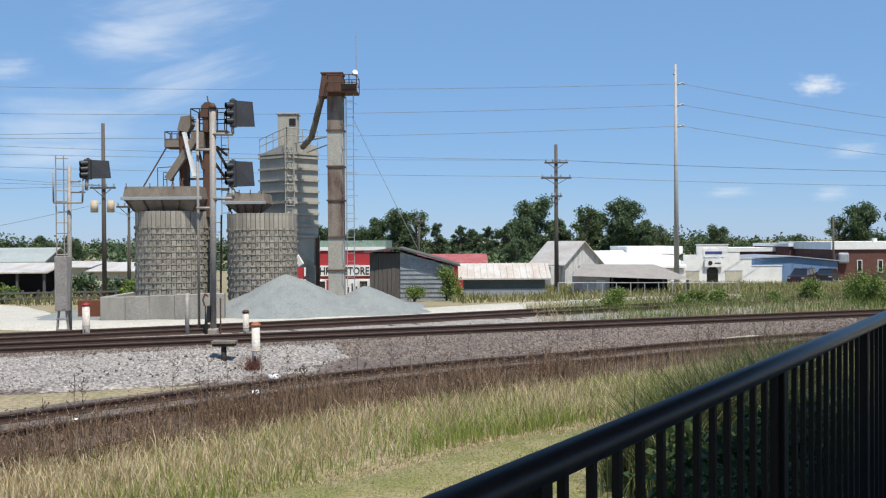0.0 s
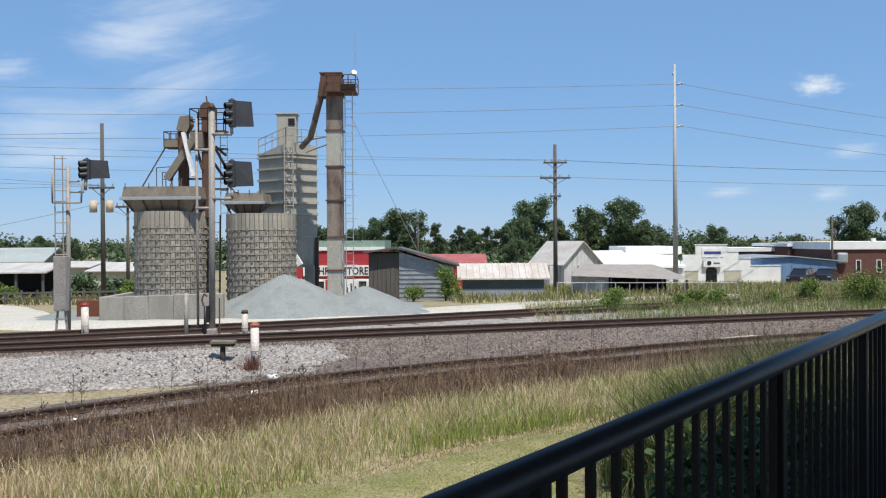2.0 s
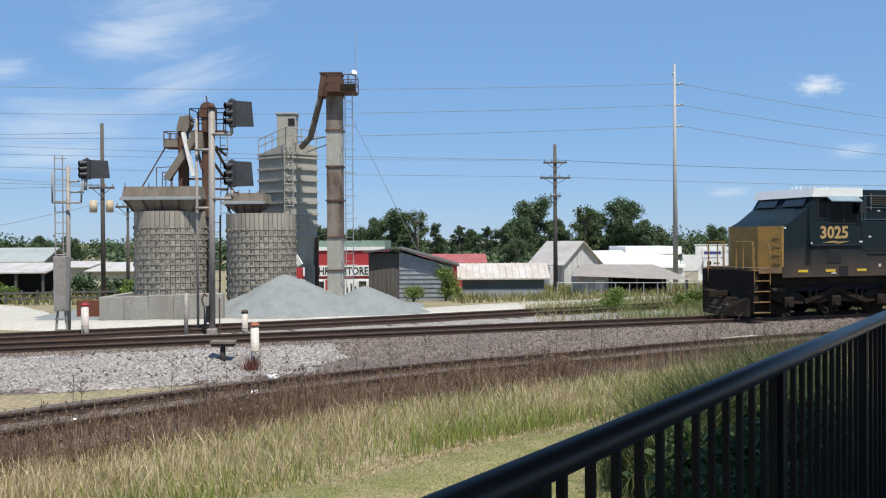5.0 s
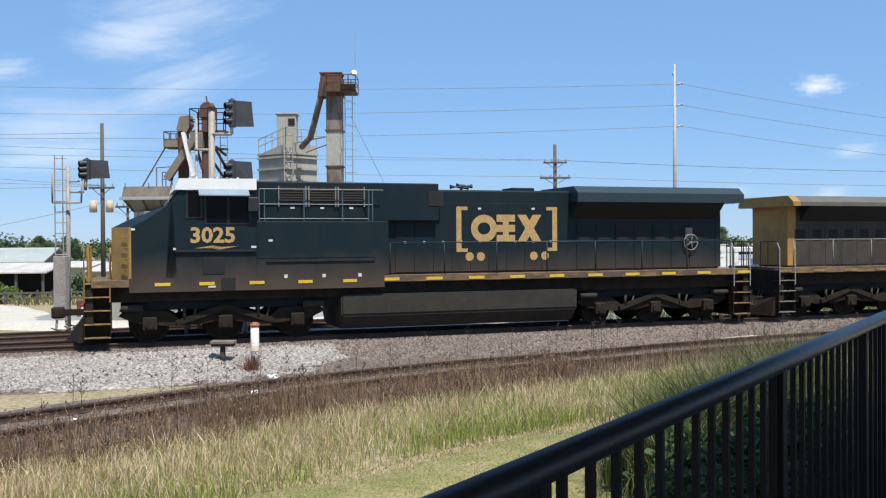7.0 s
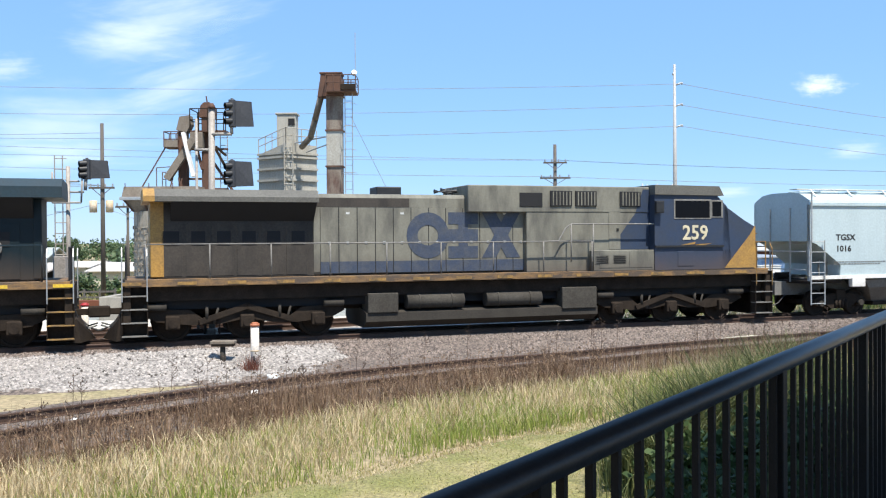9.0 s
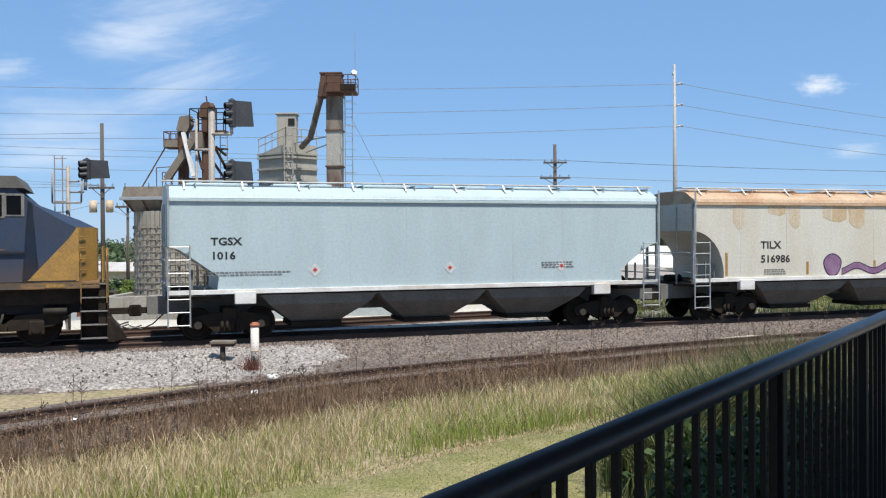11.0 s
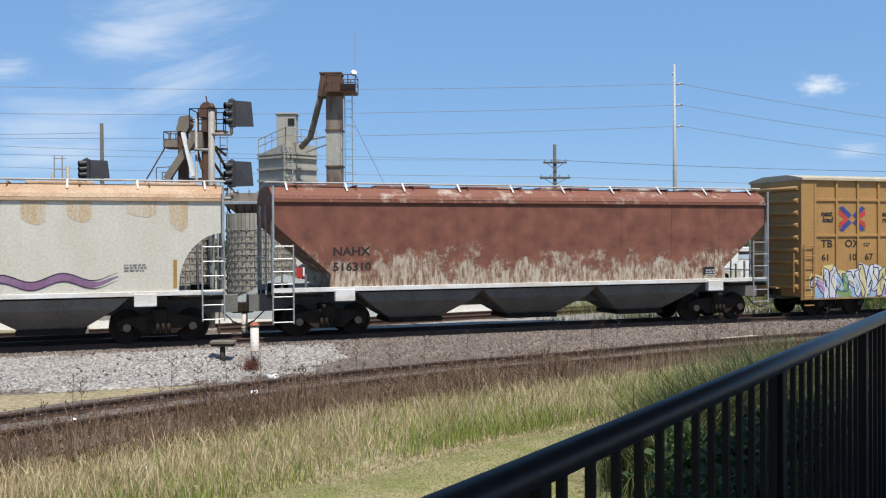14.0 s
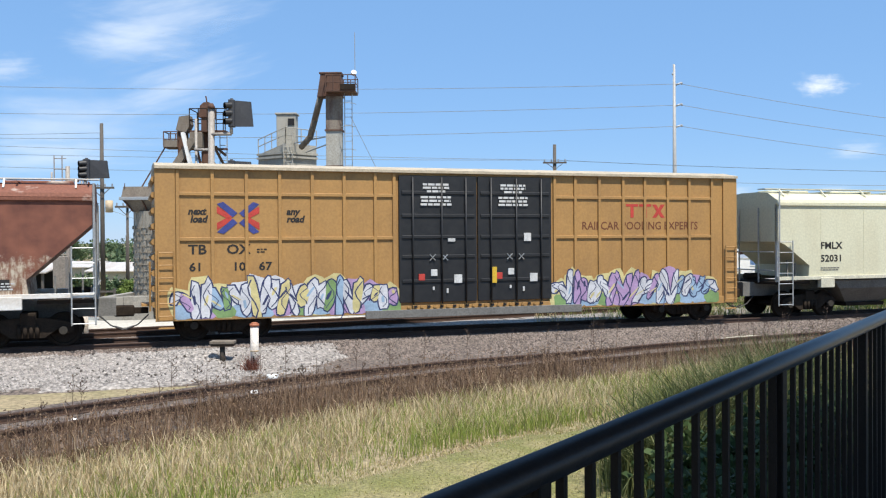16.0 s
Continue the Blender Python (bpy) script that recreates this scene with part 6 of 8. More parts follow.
def signal_head(parent, x, y, z, w, h, aspect):
    """Hooded three-lamp colour light head in front of its big backboard."""
    bm = bmesh.new()
    c = [(x, y, z), (x + w, y + 0.35, z + 0.04), (x + w * 0.88, y + 0.35, z + h), (x + 0.02, y, z + h)]
    a = [bm.verts.new(p) for p in c]
    b_ = [bm.verts.new((p[0] + 0.03, p[1] + 0.05, p[2])) for p in c]
    for k in range(4):
        bm.faces.new((a[k], a[(k + 1) % 4], b_[(k + 1) % 4], b_[k]))
    bm.faces.new(list(reversed(a)))
    bm.faces.new(b_)
    bmesh.ops.recalc_face_normals(bm, faces=bm.faces)
    head = part("backboard", bm, M_SIGBLACK, parent, "sun-faded black signal backboard")
    part("lamp_housing", bx(x - 0.10, x + 0.10, y - 0.1, y + 0.12, z - 0.02, z + h + 0.02, bev=0.02), M_SIGBLACK, head)
    for k in range(3):
        bm = bmesh.new()
        zz = z + h * (0.2 + 0.3 * k)
        rod(bm, (x - 0.02, y - 0.02, zz), (x - 0.2, y - 0.16, zz - 0.02), 0.115, 12, r2=0.10, cap=False)
        part("lamp_hood", bm, M_BLACK, head)
    bm = bmesh.new()
    rod(bm, (x, y, z + h), (x, y, z + h + 0.06), 0.05, 8)
    part("cap", bm, M_SIGBLACK, head)


sg = thing("railway_signal", "tall silver signal mast with two black colour light heads", "signal", group="railway signals")
bm = bmesh.new()
rod(bm, (-7.60, 30.6, -0.4), (-7.55, 30.6, 7.25), 0.105, 16)
part("mast", bm, M_SIGGALV, sg)
bm = bmesh.new()
rod(bm, (-7.55, 30.6, 7.2), (-7.55, 30.6, 7.38), 0.15, 12, r2=0.06)
part("finial", bm, M_RUST, sg)
part("base", bx(-7.76, -7.44, 30.44, 30.76, -0.45, 0.0, bev=0.04), M_SIGGALV, sg)
for z in (6.36, 4.25, 5.66, 3.75):
    bm = bmesh.new()
    if z in (6.36, 4.25):
        rod(bm, (-7.55, 30.55, z), (-6.88, 30.5, z), 0.055, 10)
        rod(bm, (-6.88, 30.5, z), (-6.88, 30.5, z + 0.3), 0.055, 10)
    else:
        rod(bm, (-8.12, 30.6, z + 0.2), (-7.55, 30.6, z + 0.2), 0.045, 8)
    part("arm", bm, M_SIGGALV, sg)
signal_head(sg, -6.86, 30.5, 6.60, 0.60, 0.86, 0)
signal_head(sg, -6.88, 30.5, 4.64, 0.60, 0.84, 0)
for x in (-8.10,):
    bm = bmesh.new()
    rod(bm, (x, 30.75, -0.3), (x, 30.75, 6.9), 0.045, 8)
    part("ladder_rail", bm, M_SIGGALV, sg)
part("junction_box", bx(-7.82, -7.66, 30.42, 30.6, 0.2, 0.75, bev=0.02), M_BLACK, sg)
bm = bmesh.new()
rod(bm, (-7.8, 30.45, -0.3), (-7.78, 30.45, 0.75), 0.05, 8)
part("cable_riser", bm, M_BLACK, sg)
bm = bmesh.new()
rod(bm, (-7.33, 30.5, -0.3), (-7.33, 30.5, 1.0), 0.025, 6)
part("conduit", bm, M_RUST, sg)
bm = bmesh.new()
pts = [(-7.82, 30.4, 0.75), (-7.88, 30.4, 0.95), (-7.8, 30.4, 1.15), (-7.7, 30.42, 1.05)]
for p, q in zip(pts, pts[1:]):
    rod(bm, p, q, 0.03, 6)
part("cable", bm, M_RUST, sg)

s2 = thing("railway_signal", "short galvanised signal with ladder, relay cabinet and one black head", "signal", group="railway signals")
bm = bmesh.new()
rod(bm, (-12.31, 30.6, -0.4), (-12.28, 30.6, 5.35), 0.07, 12)
part("mast", bm, M_SIGGALV, s2)
for x in (-12.68, -12.42):
    bm = bmesh.new()
    rod(bm, (x, 30.5, 2.3), (x, 30.5, 5.7), 0.02, 6)
    part("ladder_rail", bm, M_SIGGALV, s2)
for k in range(10):
    bm = bmesh.new()
    rod(bm, (-12.68, 30.5, 2.45 + 0.35 * k), (-12.3, 30.55, 2.45 + 0.35 * k), 0.017, 6)
    part("ladder_rung", bm, M_SIGGALV, s2)
bm = bmesh.new()
for p, q in (((-12.72, 30.4, 4.15), (-11.78, 30.4, 4.15)), ((-12.72, 30.4, 4.15), (-12.72, 30.4, 5.15)), ((-11.78, 30.4, 4.15), (-11.74, 30.4, 5.0)), ((-12.3, 30.6, 4.5), (-11.75, 30.55, 4.5)), ((-12.3, 30.6, 4.85), (-11.9, 30.55, 4.85))):
    rod(bm, p, q, 0.032, 8)
part("guard_frame", bm, M_SIGGALV, s2)
signal_head(s2, -11.62, 30.5, 4.93, 0.58, 0.62, 0)
bm = bmesh.new()
rod(bm, (-11.68, 30.5, 4.55), (-11.66, 30.5, 4.95), 0.06, 8)
part("bracket", bm, M_SIGGALV, s2)
cb = part("relay_cabinet", bx(-12.66, -12.26, 30.25, 30.6, 0.62, 2.40, bev=0.02), M_SIGGALV, s2, "grey steel relay cabinet")
part("cabinet_door", bx(-12.44, -12.28, 30.235, 30.255, 0.7, 2.32, bev=0.005), M_SIGGALV, cb)
for x in (-12.68, -12.24):
    bm = bmesh.new()
    bar(bm, (x + 0.1 * (1 if x < -12.5 else -1), 30.4, 0.62), (x, 30.4, -0.35), 0.06, 0.06)
    part("leg", bm, M_SIGGALV, s2)
for z in (0.35, 0.0, -0.2):
    bm = bmesh.new()
    bar(bm, (-12.66, 30.36, z), (-12.26, 30.36, z), 0.05, 0.05)
    part("step", bm, M_SIGGALV, s2)


def marker_post(x, y, z0, z1, r, m_top, label):
    t = thing("marker_post", label, "post", group="white marker posts")
    bm = bmesh.new()
    rod(bm, (x, y, z0), (x, y, z1 - 0.1), r, 16)
    part("tube", bm, M_POST, t)
    bm = bmesh.new()
    rod(bm, (x, y, z1 - 0.1), (x, y, z1 - 0.03), r * 1.12, 16)
    rod(bm, (x, y, z1 - 0.03), (x, y, z1), r * 1.05, 16, r2=r * 0.6)
    part("cap", bm, m_top, t, "rust-red cap")
    bm = bmesh.new()
    rod(bm, (x, y, z0 + (z1 - z0) * 0.42), (x, y, z0 + (z1 - z0) * 0.45), r * 1.04, 16)
    part("band", bm, M_STAIN, t)
    part("tag", bx(x - 0.015, x + 0.015, y - r - 0.012, y - r + 0.005, z0 + 0.42 * (z1 - z0) - 0.22, z0 + 0.42 * (z1 - z0) - 0.10), M_INK, t)


M_POST = mat("chalky_white_plastic", (0.68, 0.62, 0.54), 0.6, alt=(0.52, 0.40, 0.30), scale=3, fine=20, bump=0.03, stretch=(1, 1, 0.5))
marker_post(-11.62, 30.2, -0.4, 0.89, 0.115, M_RED, "white marker post with red cap beside the siding")
marker_post(-6.46, 30.3, -0.4, 0.62, 0.10, M_RUST, "white marker post with red-brown cap by the signal")
marker_post(-4.70, 23.2, -0.42, 0.83, 0.105, M_ORANGE, "white marker post with faded orange cap in the ballast")
pp = thing("pipe_post", "plain grey pipe post beside the signal", "post")
bm = bmesh.new()
rod(bm, (-8.40, 30.4, -0.4), (-8.39, 30.4, 1.17), 0.07, 10)
part("pipe", bm, M_SIGGALV, pp)
sw = thing("switch_stand", "dark switch box with flat lid on a short post", "switch stand")
part("lid", bx(-5.98, -5.36, 23.8, 24.15, 0.22, 0.30, bev=0.015), M_BINSTEEL, sw)
part("box", bx(-5.95, -5.4, 23.82, 24.12, 0.16, 0.22), M_TRUCK, sw)
bm = bmesh.new()
rod(bm, (-5.68, 23.95, -0.45), (-5.68, 23.95, 0.2), 0.07, 10)
part("post", bm, M_TANK, sw)
wb = thing("white_pipe", "short white pipe stub lying by the spur", "pipe")
bm = bmesh.new()
rod(bm, (-4.05, 21.5, -0.30), (-3.82, 21.42, -0.29), 0.085, 12)
part("pipe", bm, M_WHITE, wb)

wp = thing("weathered_plank", "pale weathered plank lying beside the spur track", "plank")
part("board", bar(bmesh.new(), (8.7, 29.0, -0.30), (9.9, 29.6, -0.27), 0.24, 0.06), M_TANWALL, wp)
wp = thing("weathered_plank", "short pale board lying by the spur rail", "plank")
part("board", bar(bmesh.new(), (10.3, 29.7, -0.30), (10.9, 29.9, -0.28), 0.2, 0.05), M_TANWALL, wp)
for x, y in ((-7.9, 17.2), (-6.6, 16.6), (-4.0, 19.6)):
    wp = thing("chalk_stone", "white lump of stone lying by the spur", "stone")
    rock = bmesh.new()
    bmesh.ops.create_icosphere(rock, subdivisions=2, radius=0.1)
    for v in rock.verts:
        v.co = Vector((x + v.co.x * 1.2, y + v.co.y, -0.36 + v.co.z * 0.8)) + Vector((0.03, 0.03, 0.03)) * noise.noise(v.co * 14 + Vector((x, y, 0)))
    part("stone", rock, M_WHITE, wp)

# ---- yard, road ----
strip("gravel_road", bend([(-50, 25.5), (-30, 32.2), (-20, 35.6), (-12, 35.2), (-5, 37.2), (1.5, 42.4), (6, 45.2), (16, 50.5)], 0.8),
      [(-1.7, -0.36), (-1.3, -0.22), (0, -0.2), (1.4, -0.22), (1.9, -0.36)], M_ROAD, "pale gravel road behind the siding", "road", wob=0.3)
sheet("gravel_yard", [float(v) for v in np.arange(-17, 2, 0.5)], [float(v) for v in np.arange(35.6, 48, 0.5)], lambda x, y: gz(x, y) + 0.07 - 0.4 * max(0, (x + 1.5) / 3), M_GRAVEL, "dusty grey gravel yard round the silos", "yard")
strip("gravel_road", bend([(-17.0, 35.0), (-19.0, 40.0), (-24.0, 46.0), (-34.0, 52.0), (-60, 66)], 0.8), [(-2.4, -0.4), (-1.8, -0.26), (0, -0.24), (1.8, -0.26), (2.4, -0.4)], M_ROAD, "pale dirt lane leading off behind the relay cabinet", "road", wob=0.5)

# ---- town ----
M_TIN = mat("pale_tin_roof", (0.62, 0.58, 0.52), 0.5, metal=0.15, alt=(0.45, 0.33, 0.24), scale=1.2, fine=14, bump=0.05, stretch=(1, 0.3, 1))
M_TINGREY = mat("weathered_grey_tin", (0.36, 0.38, 0.40), 0.5, metal=0.3, alt=(0.24, 0.25, 0.26), scale=1.5, fine=14, bump=0.05)
M_PLANK = mat("grey_barn_wood", (0.11, 0.10, 0.09), 0.9, alt=(0.055, 0.05, 0.045), scale=2, fine=20, stretch=(4, 4, 0.4), bump=0.3)
M_GREENPAINT = mat("dull_green_grey_siding", (0.10, 0.125, 0.125), 0.8, alt=(0.07, 0.085, 0.085), scale=2, fine=20)
M_PEELED = mat("peeling_white_boards", (0.60, 0.59, 0.56), 0.85, alt=(0.26, 0.24, 0.22), scale=1.6, fine=14, stretch=(3, 3, 0.4))
M_BLUESIDING = mat("patchy_blue_siding", (0.13, 0.22, 0.36), 0.7, alt=(0.32, 0.40, 0.48), scale=0.7, fine=10, stretch=(2, 2, 0.3), edge=(0.55, 0.68))
M_BRICK = mat("dark_red_brick", (0.13, 0.055, 0.042), 0.9, alt=(0.09, 0.04, 0.032), scale=2, fine=8, dark=0.35)
M_GREENROOF = mat("faded_green_roof", (0.16, 0.24, 0.18), 0.6, alt=(0.28, 0.33, 0.27), scale=1.5, fine=14)
M_GREYROOF2 = mat("grey_brown_shingles", (0.30, 0.27, 0.24), 0.85, alt=(0.22, 0.2, 0.18), scale=1.5, fine=12)


def windowed(parent, x0, x1, y, z0, z1, wallmat, fm):
    w = part("window", bx(x0 - 0.08, x1 + 0.08, y - 0.05, y + 0.1, z0 - 0.08, z1 + 0.08), fm, parent)
    part("pane", bx(x0, x1, y - 0.065, y - 0.045, z0, z1), M_GLASS, w)


def gable(name, label, x0, x1, y0, y1, zg, ze, zr, wall, roof, axis="x", over=0.3, cat="building", ribs=0):
    """A shed or house with a pitched roof; the ridge runs along axis."""
    t = thing(name, label, cat)
    part("wall", bx(x0, x1, y0, y1, zg - 0.4, ze), wall, t)
    if axis == "x":
        ym = (y0 + y1) / 2
        tri = extrude(bmesh.new(), [(y0, ze), (y1, ze), (ym, zr)], "x", x0, x1)
        part("gable_wall", tri, wall, t)
        for ya, s_ in ((y0, -1), (y1, 1)):
            bm = bmesh.new()
            ye = ya + s_ * over
            zl = ze - (zr - ze) * over / abs(ym - ya)
            loft(bm, [[(x0 - over, ye, zl), (x0 - over, ym, zr), (x0 - over, ym, zr + 0.08), (x0 - over, ye, zl + 0.08)], [(x1 + over, ye, zl), (x1 + over, ym, zr), (x1 + over, ym, zr + 0.08), (x1 + over, ye, zl + 0.08)]])
            rf = part("roof", bm, roof, t)
            if ribs and s_ < 0:
                for k in range(ribs):
                    x = x0 - over + (x1 - x0 + 2 * over) * (k + 0.5) / ribs
                    bm = bmesh.new()
                    bar(bm, (x, ye, zl + 0.10), (x, ym, zr + 0.10), 0.05, 0.05)
                    part("roof_rib", bm, roof, rf)
    else:
        xm = (x0 + x1) / 2
        part("gable_wall", extrude(bmesh.new(), [(x0, ze), (x1, ze), (xm, zr)], "y", y0, y1), wall, t)
        for xa, s_ in ((x0, -1), (x1, 1)):
            bm = bmesh.new()
            xe = xa + s_ * over
            zl = ze - (zr - ze) * over / abs(xm - xa)
            loft(bm, [[(xe, y0 - over, zl), (xm, y0 - over, zr), (xm, y0 - over, zr + 0.08), (xe, y0 - over, zl + 0.08)], [(xe, y1 + over, zl), (xm, y1 + over, zr), (xm, y1 + over, zr + 0.08), (xe, y1 + over, zl + 0.08)]])
            part("roof", bm, roof, t)
    return t


# red store with the lettered board
st = thing("store_building", "red-fronted store with a white lettered board and green roof edge", "shop")
part("wall", bx(-12.6, -4.0, 62.0, 70, -1.2, 2.2), M_RED, st)
part("parapet", bx(-12.7, -3.9, 61.9, 62.6, 2.2, 2.42), M_WHITE, st)
part("roof", bx(-12.7, -3.9, 62.6, 70.2, 2.3, 2.85), M_GREENROOF, st)
sg_ = part("sign_board", bx(-9.3, -4.5, 61.86, 61.99, 0.50, 1.20, bev=0.01), M_WHITE, st, "white sign board")
letters("sign_letters", "THRIFT STORE", 0.70, M_INK, sg_, pose(-8.62, 61.845, 0.60, 90), bold=0.012, squash=0.80)
part("lower_wall", bx(-9.3, -4.4, 61.88, 61.99, -1.2, 0.3), M_WHITE, st)
for x in (-8.4, -7.3, -5.6, -4.9):
    windowed(st, x, x + 0.5, 61.87, -0.7, 0.15, M_RED, M_WHITE)
part("door", bx(-8.0, -7.4, 61.84, 61.9, -1.2, 0.25), M_RED, st)

# old barn of grey boards with tin side
bn = thing("barn", "dark old board barn with a grey tin clad end", "barn")
part("wall", bx(-4.15, -2.45, 52, 57, -1.0, 2.15), M_PLANK, bn)
for k in range(7):
    x = -4.12 + 0.24 * k
    part("board", bx(x, x + 0.22, 51.96, 52.0, -1.0, 2.1 - 0.02 * (k % 3)), M_PLANK, bn)
part("tin_wall", extrude(bmesh.new(), [(-2.45, -1.0), (0.55, -1.0), (0.55, 1.35), (-2.45, 2.2)], "y", 51.9, 57), M_TINGREY, bn, "grey corrugated tin wall")
for k in range(9):
    z = -0.3 + 0.25 * k
    part("tin_lap", bx(-2.44, min(0.5, -2.44 + (2.25 - z) / 0.283), 51.86, 51.9, z, z + 0.03), M_TINGREY, bn)
for a, b_ in ((((-4.4, 2.15), (-2.5, 2.38))), (((-2.5, 2.38), (0.9, 1.38)))):
    bm = bmesh.new()
    loft(bm, [[(a[0], 51.5, a[1]), (b_[0], 51.5, b_[1]), (b_[0], 51.5, b_[1] + 0.09), (a[0], 51.5, a[1] + 0.09)], [(a[0], 57.3, a[1]), (b_[0], 57.3, b_[1]), (b_[0], 57.3, b_[1] + 0.09), (a[0], 57.3, a[1] + 0.09)]])
    part("roof", bm, M_PLANK, bn)
fn = thing("picket_fence", "broken grey picket fence by the barn", "fence")
for k in range(9):
    x = -5.2 + 0.22 * k
    part("picket", bx(x, x + 0.1, 50.0, 50.04, -0.5, 0.45 + random.uniform(-0.1, 0.15)), M_PLANK, fn)

gable("shed", "low red-roofed shed behind the barn", -2.0, 3.3, 74, 80, -1.2, 1.0, 1.62, M_RED, mat("faded_red_roof", (0.36, 0.075, 0.068), 0.6, alt=(0.42, 0.2, 0.17), scale=1.5, fine=14), over=0.2)
gable("shed", "long dull green shed with a pale ribbed tin roof", 1.2, 6.05, 56, 59, -0.55, 0.62, 1.32, M_GREENPAINT, M_TIN, over=0.35, ribs=14)
part("skirting", bx(1.15, 6.1, 55.93, 56.0, -0.8, -0.1), M_TINGREY, thing("shed_skirting", "grey metal skirting along the green shed", "skirting"))
wb_ = gable("barn", "peeling white barn with a pale tin roof", 9.2, 13.2, 85, 90, -1.5, 0.75, 2.6, M_PEELED, M_TIN, axis="y", over=0.35)
wb_.matrix_basis = Matrix.Translation((11.2, 88, 0)) @ Matrix.Rotation(radians(30), 4, "Z") @ Matrix.Translation((-11.2, -88, 0))
part("side_shed", bx(8.0, 9.2, 85.6, 89, -1.6, 0.4), M_PEELED, wb_)
part("door", bx(10.7, 11.7, 84.96, 85.0, -1.6, 0.4), M_PLANK, wb_)

ps = thing("open_shed", "grey open-sided shed with a shingled hip roof", "shed")
part("wall", bx(9.2, 11.0, 62, 67, -1.2, 0.35), M_TINGREY, ps)
# the shed's inner shade is put into this wall's colour
part("back_wall", bx(11.0, 15.8, 66, 67, -1.2, 0.3), M_DARK, ps)
bm = bmesh.new()
loft(bm, [[(8.4, 61.5, 0.42), (9.5, 64.2, 1.12), (9.4, 67.6, 0.42)], [(16.5, 61.5, 0.10), (14.5, 64.2, 1.08), (16.3, 67.6, 0.12)]])
part("roof", bm, M_GREYROOF2, ps)
for x in (11.1, 12.8, 14.5, 16.1):
    part("post", bx(x, x + 0.12, 61.8, 61.92, -1.2, 0.25), M_PLANK, ps)
part("door", bx(10.1, 10.7, 61.94, 62, -1.2, 0.1), M_PEELED, ps)

# white stepped-parapet shop
ws = thing("shop_building", "white stucco shop with stepped parapet and dark doors", "shop")
Y = 94.0
part("wall", extrude(bmesh.new(), [(24.0, -2.6), (34.05, -2.6), (34.05, 0.03), (31.0, 0.03), (31.0, 0.78), (29.8, 0.78), (29.8, 1.48), (28.65, 1.48), (28.65, 2.18), (25.52, 2.18), (25.52, 1.20), (24.2, 1.20), (24.2, 0.6), (24.0, 0.6)], "y", Y, Y + 0.4), M_WHITE, ws)
for x0, x1, z in ((25.45, 28.72, 2.18), (28.65, 29.85, 1.48), (29.8, 31.05, 0.78), (31.0, 34.1, 0.03)):
    part("coping", bx(x0, x1, Y - 0.06, Y + 0.45, z, z + 0.07), M_WHITE, ws)
part("side_wall", bx(24.0, 34.0, Y + 0.4, Y + 14, -2.6, -0.1), M_WHITE, ws)
sgn = part("sign_board", bx(26.1, 28.2, Y - 0.08, Y, 0.95, 1.85, bev=0.01), M_WHITE, ws, "white sign board with dark bars")
part("sign_bar", bx(26.3, 28.0, Y - 0.10, Y - 0.07, 1.25, 1.52), M_LOGOBLUE, sgn)
sg2 = part("sign_board", bx(26.2, 28.0, Y - 0.3, Y - 0.05, -0.05, 0.78, bev=0.01), M_WHITE, ws)
bm = bmesh.new()
rod(bm, (26.75, Y - 0.34, 0.35), (26.75, Y - 0.30, 0.35), 0.22, 14)
part("sign_disc", bm, M_INK, sg2)
part("sign_bar", bx(27.2, 27.8, Y - 0.33, Y - 0.29, 0.3, 0.4), M_INK, sg2)
part("door", bx(26.5, 27.6, Y - 0.05, Y + 0.05, -2.4, -0.35), M_GLASS, ws, "dark glazed entrance")
part("door_gable", extrude(bmesh.new(), [(26.5, -0.35), (27.6, -0.35), (27.05, 0.2)], "y", Y - 0.06, Y + 0.02), M_INK, ws)
for x0, x1 in ((24.4, 25.7), (28.35, 30.05)):
    w = part("roller_door", bx(x0, x1, Y - 0.04, Y + 0.04, -2.4, -0.5), M_TANWALL, ws)
    part("door_frame", bx(x0 - 0.06, x1 + 0.06, Y - 0.05, Y - 0.03, -0.5, -0.42), M_TINGREY, w)
wa = thing("warehouse", "long low white metal roofed building", "building")
bm = bmesh.new()
loft(bm, [[(12.6, 90, -0.1), (24.2, 93, -0.1), (24.2, 93, 0.1), (12.6, 90, 0.1)], [(15.0, 100, 1.45), (25.0, 104, 1.45), (25.0, 104, 1.6), (15.0, 100, 1.6)], [(15.0, 110, 1.0), (25.0, 112, 1.0), (25.0, 112, 1.1), (15.0, 110, 1.1)]])
part("roof", bm, M_WHITE, wa, "bright white metal roof")
part("roof", bx(19.6, 25.6, 100, 110, 1.2, 2.0), M_WHITE, wa)
part("wall", bx(13.0, 24.0, 93.2, 108, -2.6, -0.2), M_WHITE, wa)
bs = thing("shop_building", "patchy blue metal sided building with low roof", "building")
part("wall", extrude(bmesh.new(), [(32.9, -2.6), (42.2, -2.6), (42.2, 0.25), (37.3, 0.72), (32.9, 0.58)], "y", 100, 112), M_BLUESIDING, bs)
part("roof", extrude(bmesh.new(), [(32.6, 0.62), (37.3, 0.80), (42.4, 0.30), (42.4, 0.40), (37.3, 0.92), (32.6, 0.74)], "y", 99.7, 112), M_TINGREY, bs)
for k in range(9):
    part("siding_rib", bx(33.4 + k, 33.45 + k, 99.96, 100, -2.5, 0.4), M_BLUESIDING, bs)
b1 = thing("brick_building", "dark red brick building with pale windows and white parapet", "building")
part("wall", bx(42.6, 48.2, 115, 128, -2.6, 1.75), M_BRICK, b1)
part("parapet", bx(42.4, 48.4, 114.8, 128, 1.75, 2.15), M_WHITE, b1)
